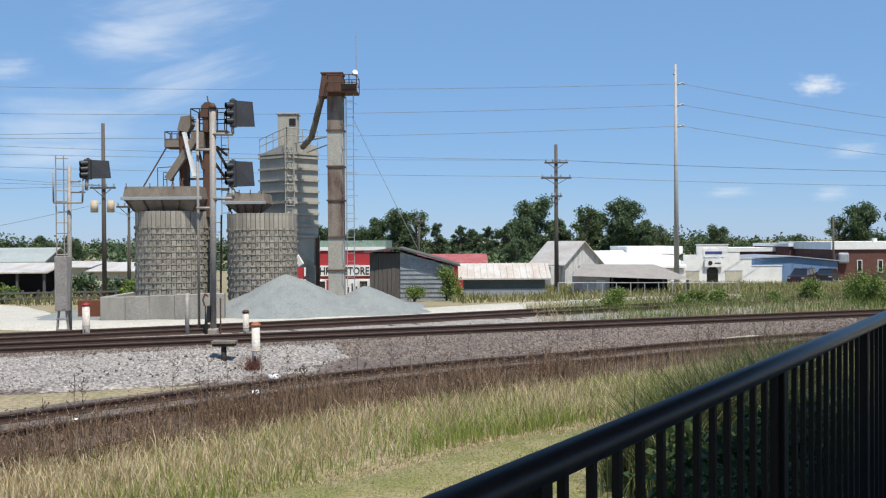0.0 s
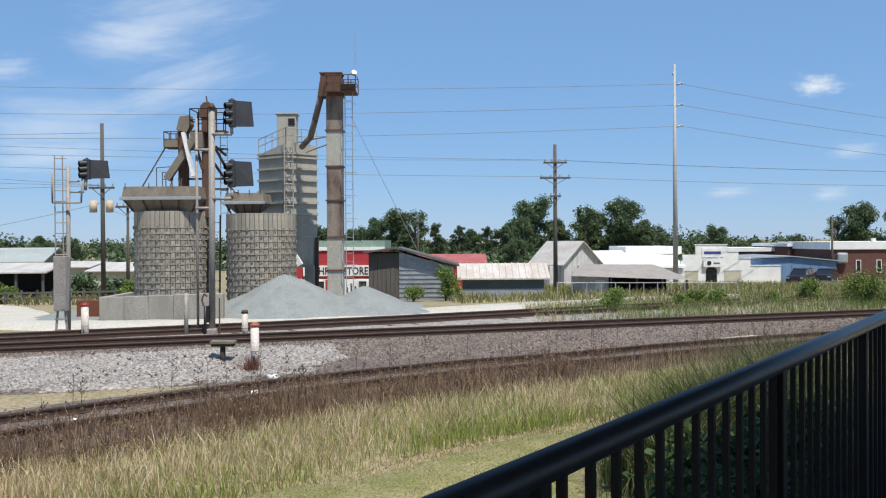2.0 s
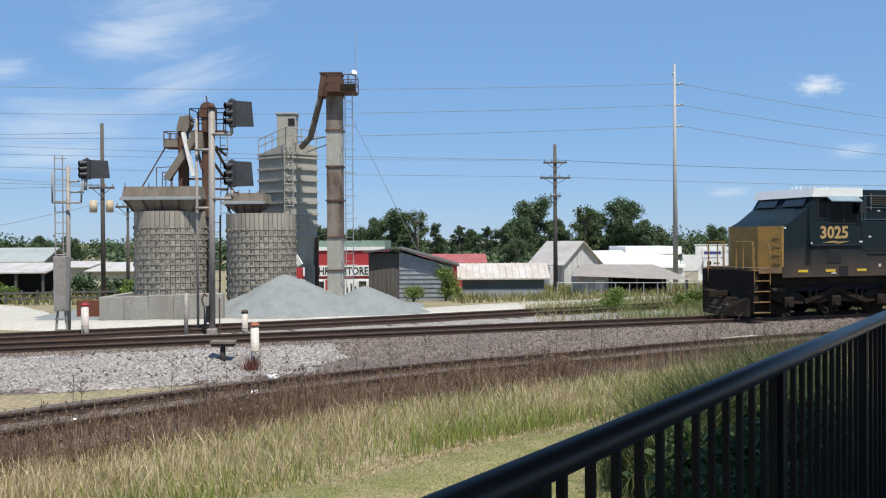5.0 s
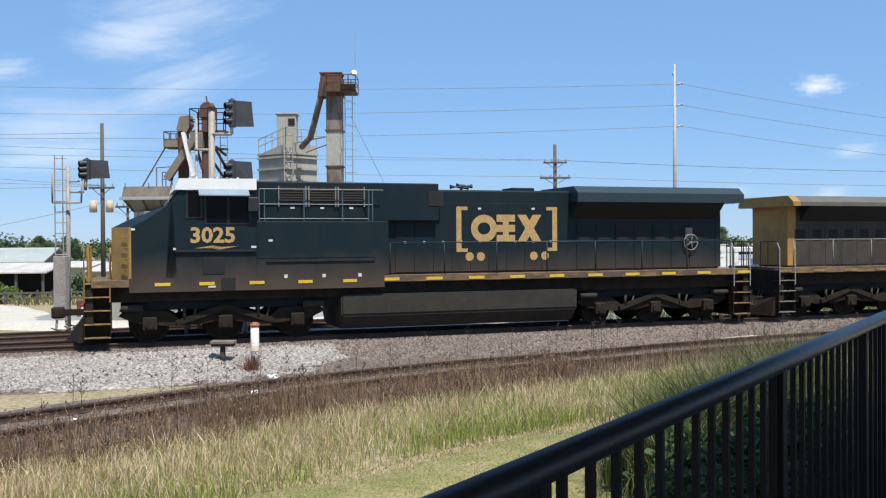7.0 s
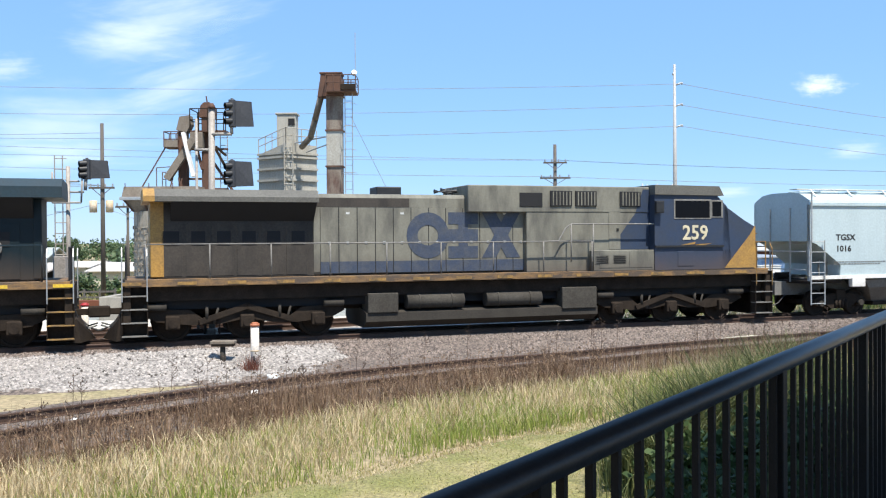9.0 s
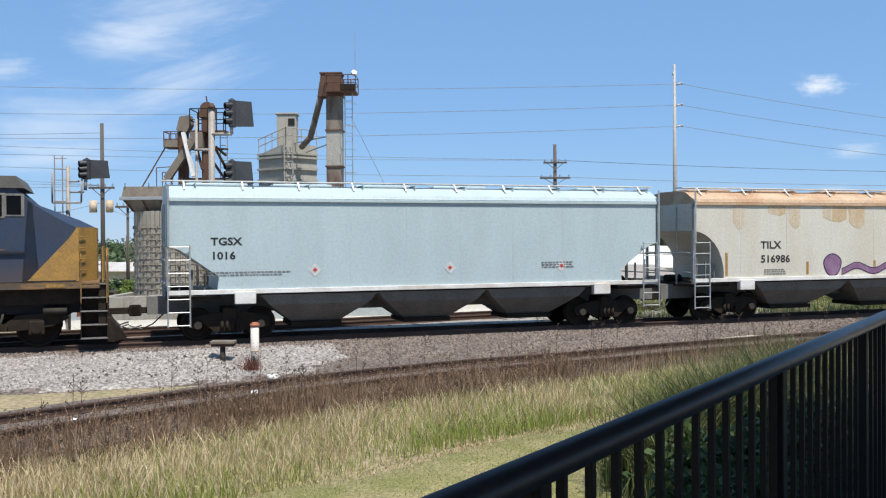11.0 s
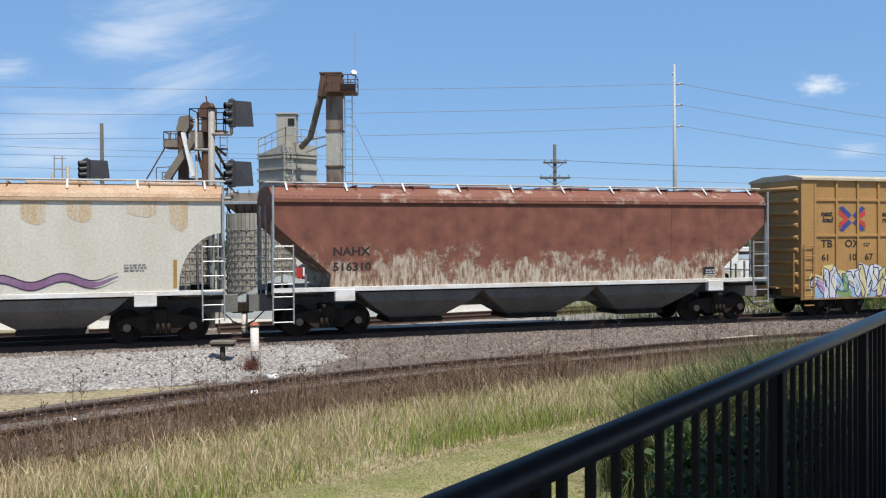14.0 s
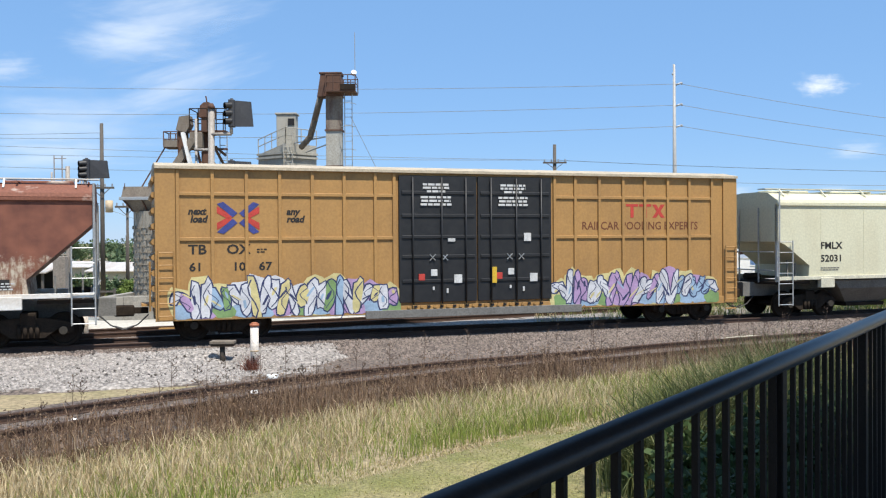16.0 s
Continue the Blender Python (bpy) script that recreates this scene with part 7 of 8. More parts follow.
for x in (43.5, 44.6, 46.0):
    windowed(b1, x, x + 0.55, 114.98, -0.4, 0.7, M_BRICK, M_WHITE)
b2 = thing("brick_building", "long dark brick building with a white roof edge", "building")
part("wall", bx(43.3, 62, 104, 120, -2.6, 1.5), M_BRICK, b2)
part("parapet", bx(43.1, 62, 103.8, 120, 1.5, 2.35), M_WHITE, b2)
part("chimney", bx(47.9, 48.3, 104, 104.4, 2.35, 2.75), M_WHITE, b2)
part("air_unit", bx(43.8, 45.0, 103.4, 104, -0.05, 1.15, bev=0.2), M_TINGREY, b2)
for x in (46.1, 48.4, 50.8):
    windowed(b2, x, x + 0.42, 103.95, -1.0, 0.25, M_BRICK, M_WHITE)
bk = thing("store_block", "low buildings with white roof edges behind the shops", "building")
part("wall", bx(36.5, 44, 120, 130, -2.6, 1.1), M_BRICK, bk)
part("parapet", bx(36, 44.4, 119.8, 130, 1.1, 1.6), M_WHITE, bk)


def parked_car(label, x, y, z, turn_, paint, L=4.6, H=1.55):
    """A family car: lower body, tapered cabin, glass, lamps and wheels."""
    t = thing("parked_car", label, "car", pose(x, y, z, 0, 0, turn_), group="parked cars")
    lower = bmesh.new()
    extrude(lower, [(-L / 2, 0.32), (-L / 2 + 0.05, 0.85), (-L / 2 + 0.95, 0.98), (L / 2 - 0.1, 1.0), (L / 2, 0.7), (L / 2 - 0.05, 0.32)], "y", -0.86, 0.86)
    bmesh.ops.bevel(lower, geom=lower.edges[:], offset=0.05, segments=2, affect="EDGES")
    part("body", lower, paint, t)
    cabin = bmesh.new()
    loft(cabin, [[(-L / 2 + 0.9, -0.80, 0.97), (L / 2 - 0.15, -0.80, 0.97), (L / 2 - 0.15, 0.80, 0.97), (-L / 2 + 0.9, 0.80, 0.97)],
                 [(-L / 2 + 1.6, -0.62, H), (L / 2 - 0.45, -0.62, H), (L / 2 - 0.45, 0.62, H), (-L / 2 + 1.6, 0.62, H)]])
    part("cabin", cabin, M_GLASS, t, "dark glazed cabin")
    part("roof", bx(-L / 2 + 1.55, L / 2 - 0.42, -0.64, 0.64, H - 0.03, H + 0.04, bev=0.03), paint, t)
    for xx in (-0.25, 0.85):
        for sy in (-1, 1):
            part("pillar", bar(bmesh.new(), (xx, sy * 0.81, 0.97), (xx, sy * 0.63, H), 0.08, 0.03), paint, t)
    for sy in (-1, 1):
        part("headlight", bx(-L / 2 - 0.01, -L / 2 + 0.1, sy * 0.68 - 0.16, sy * 0.68 + 0.16, 0.64, 0.78, bev=0.02), M_GALV, t)
        part("tail_light", bx(L / 2 - 0.08, L / 2 + 0.01, sy * 0.72 - 0.1, sy * 0.72 + 0.1, 0.7, 0.98, bev=0.02), M_RED, t)
        for dx in (-L / 2 + 0.85, L / 2 - 0.85):
            wh = part("wheel", rod(bmesh.new(), (dx, sy * 0.70, 0.32), (dx, sy * 0.89, 0.32), 0.32, 16), M_BLACK, t)
            part("hub_cap", rod(bmesh.new(), (dx, sy * 0.885, 0.32), (dx, sy * 0.90, 0.32), 0.18, 12), M_GALV, wh)


parked_car("dark maroon car parked by the blue building", 35.6, 92.5, -1.78, 52, mat("dark_maroon_car_paint", (0.035, 0.014, 0.02), 0.3, scale=2, fine=20, bump=0))
parked_car("black car parked by the blue building", 39.2, 95.5, -1.80, 58, M_BLACK, H=1.42)

# sheds on the far side of the lane
o1 = thing("open_shed", "open dark shed with a pale metal roof", "shed")
bm = bmesh.new()
loft(bm, [[(-33, 58.5, 0.92), (-24.9, 58.5, 0.92), (-24.9, 58.5, 1.0), (-33, 58.5, 1.0)], [(-33, 62, 1.45), (-25.0, 62, 1.45), (-25.0, 62, 1.52), (-33, 62, 1.52)]])
part("roof", bm, M_TIN, o1)
# near-black wall: shade under the shed roof painted in
part("back_wall", bx(-33, -25.2, 62, 62.2, -1.0, 1.4), M_DARK, o1)
for x in (-31, -29, -27, -25.3):
    part("post", bx(x, x + 0.14, 58.7, 58.84, -1.0, 0.95), M_PLANK, o1)
gable("shed", "long metal shed with a pale green roof", -44, -29.3, 68, 73, -0.9, 1.5, 2.4, mat("olive_grey_metal_wall", (0.20, 0.205, 0.17), 0.8, scale=1.5, fine=14), mat("pale_green_grey_roof", (0.36, 0.39, 0.36), 0.6, alt=(0.3, 0.32, 0.3), scale=1.5, fine=14), over=0.3)
gable("warehouse", "cream metal warehouse with a low pale roof", -30.4, -22.5, 80, 90, -1.2, 0.35, 0.95, M_TANWALL, M_TIN, over=0.3)
gable("warehouse", "cream block building behind the lane", -36.5, -31.2, 82, 90, -1.2, 0.65, 1.05, M_TANWALL, M_TIN, over=0.3)
cf = thing("chain_fence", "grey chain link fence with thin posts", "fence")
for k in range(14):
    bm = bmesh.new()
    x = 6.6 + 0.9 * k
    rod(bm, (x, 54 + 0.3 * k, -0.9), (x, 54 + 0.3 * k, 0.35 - 0.02 * k), 0.03, 6)
    part("fence_post", bm, M_GALV, cf)
bm = bmesh.new()
rod(bm, (6.6, 54, 0.33), (6.6 + 0.9 * 13, 54 + 0.3 * 13, 0.07), 0.02, 6)
part("top_rail", bm, M_GALV, cf)
cf2 = thing("yard_fence", "low weathered fence along the lane", "fence")
for k in range(12):
    part("fence_post", bx(-26 + 0.75 * k, -25.9 + 0.75 * k, 48 + 0.2 * k, 48.1 + 0.2 * k, -0.7, 0.35), M_PLANK, cf2)
for z in (-0.1, 0.2):
    bm = bmesh.new()
    bar(bm, (-26, 48, z), (-26 + 0.75 * 11, 48 + 2.2, z), 0.05, 0.1)
    part("fence_rail", bm, M_PLANK, cf2)

# ---- poles and wires ----
def wire(a, b, sag, r, label="thin dark overhead wire"):
    t = thing("overhead_wire", label, "wire", group="overhead wires")
    a, b = Vector(a), Vector(b)
    part("strand", tube(bmesh.new(), [a.lerp(b, k / 24) - Vector((0, 0, sag * 4 * k / 24 * (1 - k / 24))) for k in range(25)], r, 5), M_WIRE, t)


M_WIRE = mat("dull_aluminium_cable", (0.27, 0.29, 0.31), 0.6, metal=0.2, scale=2, fine=20, bump=0)
M_POLESTEEL = mat("weathered_pole_steel", (0.40, 0.39, 0.37), 0.65, metal=0.1, alt=(0.31, 0.30, 0.28), scale=3, fine=20, bump=0.05)
tw = thing("transmission_pole", "tall pale steel transmission pole with short arms", "power pole", group="power poles")
bm = bmesh.new()
rod(bm, (20.95, 84, -2.2), (20.92, 84, 18.5), 0.26, 12, r2=0.11)
part("shaft", bm, M_POLESTEEL, tw)
for z, d in ((16.75, 1), (14.85, 1), (12.95, 1), (17.6, -1)):
    bm = bmesh.new()
    rod(bm, (20.93, 84, z - 0.12), (20.93 + 0.68 * d if d > 0 else 20.75, 84, z + 0.1), 0.085, 8)
    rod(bm, (20.93 + 0.62 * d if d > 0 else 20.8, 84, z - 0.05), (20.93 + 0.7 * d if d > 0 else 20.8, 84, z + 0.12), 0.09, 8)
    part("insulator_arm", bm, M_TINGREY, tw)


def wood_pole(label, x, y, z0, z1, r, arms, xf=False):
    t = thing("utility_pole", label, "power pole", group="power poles")
    bm = bmesh.new()
    rod(bm, (x, y, z0), (x, y, z1), r, 10, r2=r * 0.7)
    part("pole", bm, M_WOODPOLE, t)
    for z, w in arms:
        a = part("crossarm", bx(x - w, x + w, y - 0.2, y - 0.08, z - 0.06, z + 0.06), M_WOODPOLE, t)
        for k in range(4):
            bm = bmesh.new()
            xx = x - w + 0.1 + (2 * w - 0.2) * k / 3
            rod(bm, (xx, y - 0.14, z + 0.06), (xx, y - 0.14, z + 0.24), 0.05, 6)
            part("insulator", bm, M_TINGREY, a)
        for s_ in (-1, 1):
            bm = bmesh.new()
            bar(bm, (x + s_ * w * 0.7, y - 0.2, z - 0.05), (x, y - 0.2, z - 0.5), 0.04, 0.04)
            part("brace", bm, M_WOODPOLE, a)
    if xf:
        for s_ in (-1, 1):
            bm = bmesh.new()
            rod(bm, (x + s_ * 0.48, y - 0.2, xf), (x + s_ * 0.48, y - 0.2, xf + 0.7), 0.22, 12)
            part("transformer", bm, M_STAIN, t, "rusty transformer can")
    return t


wood_pole("grey wooden utility pole with two crossarms among the sheds", 8.2, 68, -1.4, 9.75, 0.17, ((8.42, 0.85), (7.3, 1.1), (5.98, 0.42)))
wood_pole("dark wooden utility pole with transformers beside the lane", -20.05, 55, -0.9, 9.85, 0.15, ((6.05, 0.75),), xf=4.6)
wood_pole("slim wooden utility pole beside the lane", -19.25, 57, -0.9, 5.2, 0.11, ((5.0, 0.7),))
wood_pole("short wooden pole behind the lane", -21.0, 62, -0.9, 3.3, 0.1, ())
wood_pole("distant wooden pole above the brick shops", 43.0, 103, -1.8, 4.9, 0.14, ())
wood_pole("distant wooden pole among the trees", -3.2, 120, -1.8, 5.6, 0.14, ((5.2, 0.5),))
for za, zb, zc in ((18.0, 16.75, 13.6), (15.3, 14.85, 12.0), (12.9, 12.95, 10.2)):
    wire((-75, 84, za + 0.3), (21.5, 84, zb), 0.9, 0.022)
    wire((21.5, 84, zb), (90, 110, zc), 1.2, 0.024)
for za, zb in ((8.6, 8.6), (7.9, 7.4), (9.6, 8.6)):
    wire((-60, 66, za + 1.6), (8.2, 67.8, zb), 0.35, 0.016)
    wire((8.2, 67.8, zb), (80, 96, zb + 1.0), 0.6, 0.018)
for z0_, z1_ in ((10.8, 6.2), (9.4, 6.2), (12.0, 9.3), (7.6, 6.2)):
    wire((-60, 70, z0_), (-20.0, 55, z1_), 0.4, 0.014)
wire((-20, 55, 5.2), (-45, 60, 1.9), 0.5, 0.014)
wire((-20, 55, 4.9), (-10.2, 52, 2.2), 0.2, 0.012)

# ---- plants ----
rng = np.random.default_rng(5)


def blade_field(name, xy, h, w, material, label, category, zf=gz, lean=0.3, bendy=0.35):
    """Many single blades, each rooted in the ground."""
    n = len(xy)
    xy = np.asarray(xy, float)
    z = np.array([zf(x, y) for x, y in xy]) - 0.02
    h = np.asarray(h, float) * np.ones(n)
    a = rng.uniform(0, 2 * np.pi, n)
    tilt = rng.normal(0, lean, n)
    b = rng.uniform(0, 2 * np.pi, n)
    side = np.stack([np.cos(a), np.sin(a), np.zeros(n)], 1) * (np.asarray(w) * np.ones(n) / 2)[:, None]
    d1 = np.stack([np.cos(b) * np.sin(tilt), np.sin(b) * np.sin(tilt), np.cos(tilt)], 1)
    t2 = tilt * (1 + bendy) + bendy * np.sign(tilt)
    d2 = np.stack([np.cos(b) * np.sin(t2), np.sin(b) * np.sin(t2), np.cos(t2)], 1)
    p0 = np.column_stack([xy, z])
    p1 = p0 + d1 * (h * 0.55)[:, None]
    p2 = p1 + d2 * (h * 0.45)[:, None]
    V = np.stack([p0 - side, p0 + side, p1 - side * 0.8, p1 + side * 0.8, p2], 1).reshape(-1, 3)
    i = np.arange(n) * 5
    quads = np.stack([i, i + 1, i + 3, i + 2], 1)
    tris = np.stack([i + 2, i + 3, i + 4], 1)
    me = bpy.data.meshes.new(name)
    me.from_pydata(V.tolist(), [], quads.tolist() + tris.tolist())
    me.materials.append(material)
    return tagged(new(name, me), label, category, kind="stuff")


def leaf_cloud(centres, radii, n, size, seed, flat_=0.8):
    """Leaf quads on and in a set of lobes."""
    r = np.random.default_rng(seed)
    C, R = np.asarray(centres, float), np.asarray(radii, float)
    wts = R ** 2 / (R ** 2).sum()
    k = r.choice(len(C), n, p=wts)
    d = r.normal(size=(n, 3))
    d /= np.linalg.norm(d, axis=1)[:, None]
    rad = R[k] * np.minimum(np.abs(r.normal(0, 0.6, n)), r.uniform(0.8, 1.1, n))
    p = C[k] + d * rad[:, None] * np.array([1, 1, flat_])
    u = r.normal(size=(n, 3))
    u /= np.linalg.norm(u, axis=1)[:, None]
    v = np.cross(u, r.normal(size=(n, 3)))
    v /= np.linalg.norm(v, axis=1)[:, None]
    s = size * r.uniform(0.6, 1.4, n)[:, None]
    V = np.stack([p - u * s, p + v * s * 0.55, p + u * s, p - v * s * 0.55], 1).reshape(-1, 3)
    i = np.arange(n) * 4
    return V, np.stack([i, i + 1, i + 2, i + 3], 1)


def along(path, n, o0, o1, x0, x1, clump=0.0):
    """Random points of the plan beside a path, between two offsets."""
    P = np.array([(p.x, p.y) for p in path])
    k = rng.integers(0, len(P) - 1, n * 3)
    u = rng.uniform(0, 1, n * 3)
    q = P[k] + (P[k + 1] - P[k]) * u[:, None]
    d = P[k + 1] - P[k]
    d /= np.linalg.norm(d, axis=1)[:, None]
    o = rng.uniform(o0, o1, n * 3)
    q = q + np.stack([-d[:, 1], d[:, 0]], 1) * o[:, None]
    keep = (q[:, 0] > x0) & (q[:, 0] < x1)
    if clump:
        keep &= np.array([noise.noise((x * clump, y * clump, 4.0)) for x, y in q]) > rng.uniform(-0.5, 0.35, len(q))
    return q[keep][:n]


G_FRESH = blades("fresh_grass", (0.15, 0.205, 0.038), (0.35, 0.38, 0.10), 0.3)
G_STRAW = blades("straw_grass", (0.31, 0.225, 0.115), (0.74, 0.62, 0.40), 0.3)
G_TAN = blades("tan_weed_stalks", (0.16, 0.105, 0.062), (0.50, 0.39, 0.25), 0.25)
G_BROWN = blades("dead_weed_stalks", (0.095, 0.054, 0.033), (0.33, 0.225, 0.145), 0.2)
G_LAWN = blades("mown_grass_blades", (0.17, 0.18, 0.045), (0.46, 0.39, 0.17), 0.25)
G_WEED = blades("roadside_weeds", (0.07, 0.12, 0.025), (0.24, 0.30, 0.08), 0.3)
G_SHRUB = blades("dark_shrub_leaves", (0.018, 0.035, 0.010), (0.06, 0.095, 0.03), 0.2)
G_TREE = blades("tree_leaves", (0.046, 0.078, 0.040), (0.135, 0.185, 0.085), 0.2)
G_PINE = blades("pine_needles", (0.044, 0.075, 0.042), (0.115, 0.16, 0.078), 0.2)
G_PALE = blades("pale_tree_leaves", (0.06, 0.09, 0.038), (0.14, 0.18, 0.075), 0.25)

# lawn and mown strip
sheet("lawn", [float(v) for v in np.arange(-12, 14, 0.5)], [float(v) for v in np.arange(3, 18.5, 0.5)], lambda x, y: gz(x, y) + 0.03 - (0.3 if y > 12.6 + 0.84 * (x + 2.55) + 0.4 * noise.noise((x, 0, 5)) else 0), M_LAWN, "short mown grass below the platform", "lawn")
q = np.stack([rng.uniform(-9, 6, 60000), rng.uniform(8.5, 17.5, 60000)], 1)
q = q[q[:, 1] < 12.9 + 0.84 * (q[:, 0] + 2.55)]
blade_field("lawn_grass", q, rng.uniform(0.03, 0.07, len(q)), 0.012, G_LAWN, "short mown green and straw lawn grass", "grass", lean=0.5, zf=lambda x, y: gz(x, y) + 0.03)

# rough grass between the lawn and the spur
q = along(SPUR, 34000, -6.0, -2.7, -13, 13, 0.3)
keep = rng.uniform(0, 1, len(q)) < np.clip((q[:, 0] + 7) / 5, 0.25, 1)
q = q[keep]
blade_field("rough_grass", q, rng.uniform(0.15, 0.42, len(q)), 0.013, G_FRESH, "rough green grass along the spur", "grass", lean=0.25)
q = along(SPUR, 20000, -5.7, -2.7, -13, 16, 0.5)
blade_field("straw_grass", q, rng.uniform(0.15, 0.45, len(q)), 0.012, G_STRAW, "dry straw-coloured grass along the spur", "grass", lean=0.3)
q = along(SPUR, 9000, -6.5, -5.7, -13, 13)
blade_field("straw_grass", q, rng.uniform(0.05, 0.13, len(q)), 0.014, G_STRAW, "dry grass clippings at the lawn's edge", "grass", lean=0.6)
q = along(SPUR, 11000, -5.6, -2.7, -13, -1.5, 0.8)
blade_field("straw_grass", q, rng.uniform(0.2, 0.5, len(q)), 0.012, G_STRAW, "bleached dry grass along the spur", "grass", lean=0.65, bendy=0.5)
q = along(SPUR, 7000, -5.0, -3.0, -13, 14, 0.7)
blade_field("straw_grass", q, rng.uniform(0.25, 0.6, len(q)), 0.014, G_STRAW, "pale dry grass in front of the dead weeds", "grass", lean=0.3)
# dead weeds on the spur
q = along(SPUR, 7000, -3.1, -0.6, -13, 4, 0.9)
z_ = np.array([gz(x, y) for x, y in q])
p_ = np.column_stack([q, z_ + rng.uniform(0.12, 0.72, len(q))])
V, F = leaf_cloud(p_, np.full(len(q), 0.05), 20000, 0.018, 91)
me = bpy.data.meshes.new("dead_weed_leaves")
me.from_pydata(V.tolist(), [], F.tolist())
me.materials.append(G_BROWN)
tagged(new("dead_weed_leaves", me), "curled dead leaves on the brown weeds", "weeds", kind="stuff")
q = along(SPUR, 17000, -3.0, -1.0, -15, 3.0, 0.9)
hs = np.array([0.60 + 0.6 * noise.noise((x * 0.9, y * 0.9, 3.0)) + 0.3 * noise.noise((x * 3, y * 3, 3.0)) for x, y in q])
blade_field("dead_weeds", q, rng.uniform(0.5, 1.1, len(q)) * np.clip(hs, 0.15, 1.0), 0.013, G_BROWN, "dense dead brown weed stalks along the spur", "weeds", lean=0.42, bendy=0.5)
q = along(SPUR, 5000, -3.3, -1.0, -15, 3.0, 1.3)
blade_field("dry_weeds", q, rng.uniform(0.12, 0.6, len(q)), 0.014, G_TAN, "pale tan dry weeds tangled in the brown ones", "weeds", lean=0.5, bendy=0.5)
q = along(SPUR, 5000, -3.0, -1.2, -14, 14, 1.1)
blade_field("dead_weeds", q, rng.uniform(0.35, 1.0, len(q)), 0.012, G_BROWN, "tall dead brown weed stalks before the spur", "weeds", lean=0.16, bendy=0.1)
q = along(SPUR, 9000, -3.2, -1.0, 0.5, 26, 0.9)
blade_field("dry_weeds", q, rng.uniform(0.12, 0.5, len(q)), 0.012, G_TAN, "thin tan dry weeds before the spur", "weeds", lean=0.3)
q = along(SPUR, 1800, -3.0, -1.0, 2, 26, 0.9)
blade_field("dead_weeds", q, rng.uniform(0.25, 0.7, len(q)), 0.012, G_BROWN, "sparse dead brown stalks before the spur", "weeds", lean=0.16, bendy=0.1)
q = along(SPUR, 1500, -0.7, 0.9, -14, 26, 0.5)
blade_field("dead_weeds", q, rng.uniform(0.1, 0.4, len(q)), 0.011, G_BROWN, "dead brown weeds between the spur rails", "weeds", lean=0.3)


def weed_stalks(name, pts, hs, material, label):
    """Tall single weeds with side twigs and seed heads."""
    for (x, y), h in zip(pts, hs):
        bm = bmesh.new()
        z = gz(x, y)
        lx, ly = random.uniform(-0.08, 0.08), random.uniform(-0.08, 0.08)
        rod(bm, (x, y, z), (x + lx, y + ly, z + h), 0.007, 4, r2=0.004)
        for k in range(9):
            u = random.uniform(0.35, 1.0)
            a = random.uniform(0, 6.28)
            l_ = random.uniform(0.05, 0.16) * (1.3 - u * 0.6)
            p = (x + lx * u, y + ly * u, z + h * u)
            e = (p[0] + l_ * math.cos(a), p[1] + l_ * math.sin(a) * 0.6, p[2] + l_ * random.uniform(0.3, 1))
            rod(bm, p, e, 0.0045, 4, cap=False)
            rod(bm, e, (e[0], e[1], e[2] + 0.03), 0.014, 5, r2=0.004)
        t = part(name, bm, material)
        tagged(t, label, "weed", group="tall dead weeds")


pts = [tuple(p) for p in along(SPUR, 110, -2.2, 1.6, -9.5, 16, 0.4)]
weed_stalks("dead_weed", pts, [random.uniform(0.55, 1.15) for _ in pts], mat("dry_weed_stalk", (0.10, 0.065, 0.045), 0.9, scale=5, fine=30), "tall dead brown weed with seed heads")
red = blades("red_brown_leaves", (0.10, 0.03, 0.02), (0.20, 0.08, 0.05), 0.2)
q = np.array([(-4.75, 22.9)]) + rng.normal(0, 0.11, (260, 2))
blade_field("dead_shrub", q, rng.uniform(0.2, 0.7, 260), 0.011, red, "small red-brown dead weed at the marker post", "weeds", lean=0.3)

# weeds beyond the main line
q = along(MAIN, 38000, 2.5, 10.5, 3.6, 44, 0.5)
blade_field("roadside_weeds", q, rng.uniform(0.3, 1.0, len(q)) * (0.55 + 0.45 * np.clip((q[:, 0] - 2) / 6, 0, 1)) * 0.78, 0.02, G_WEED, "tall green weeds beyond the main track", "weeds", lean=0.25)
q = along(MAIN, 34000, 2.5, 12, 3.5, 44, 0.4)
blade_field("straw_grass", q, rng.uniform(0.2, 0.58, len(q)), 0.02, G_STRAW, "tall dry grass beyond the main track", "grass", lean=0.25)
q = along(MAIN, 5000, 5, 12, 9, 44, 0.5)
blade_field("dead_weeds", q, rng.uniform(0.4, 0.9, len(q)), 0.02, G_BROWN, "brown seeding weeds beyond the main track", "weeds", lean=0.2)
q = np.stack([rng.uniform(-30, 60, 26000), rng.uniform(47, 92, 26000)], 1)
q = q[(q[:, 0] > q[:, 1] * 0.03 - 1) | (q[:, 0] < -0.36 * q[:, 1])]
blade_field("meadow_grass", q, rng.uniform(0.25, 0.6, len(q)), 0.07, blades("meadow_grass", (0.12, 0.14, 0.04), (0.30, 0.27, 0.12), 0.25), "rough grass round the sheds", "grass", lean=0.3)
q = along(SIDING, 1400, -1.0, 2.2, -4.5, 6, 0.4)
blade_field("dead_weeds", q, rng.uniform(0.1, 0.35, len(q)), 0.02, G_BROWN, "dry weeds on the siding", "weeds", lean=0.3)
q = along(MAIN, 900, -3.9, -2.2, -12, 30, 0.6)
blade_field("straw_grass", q, rng.uniform(0.06, 0.25, len(q)), 0.014, G_STRAW, "sparse dry grass in the ballast", "grass", lean=0.3)


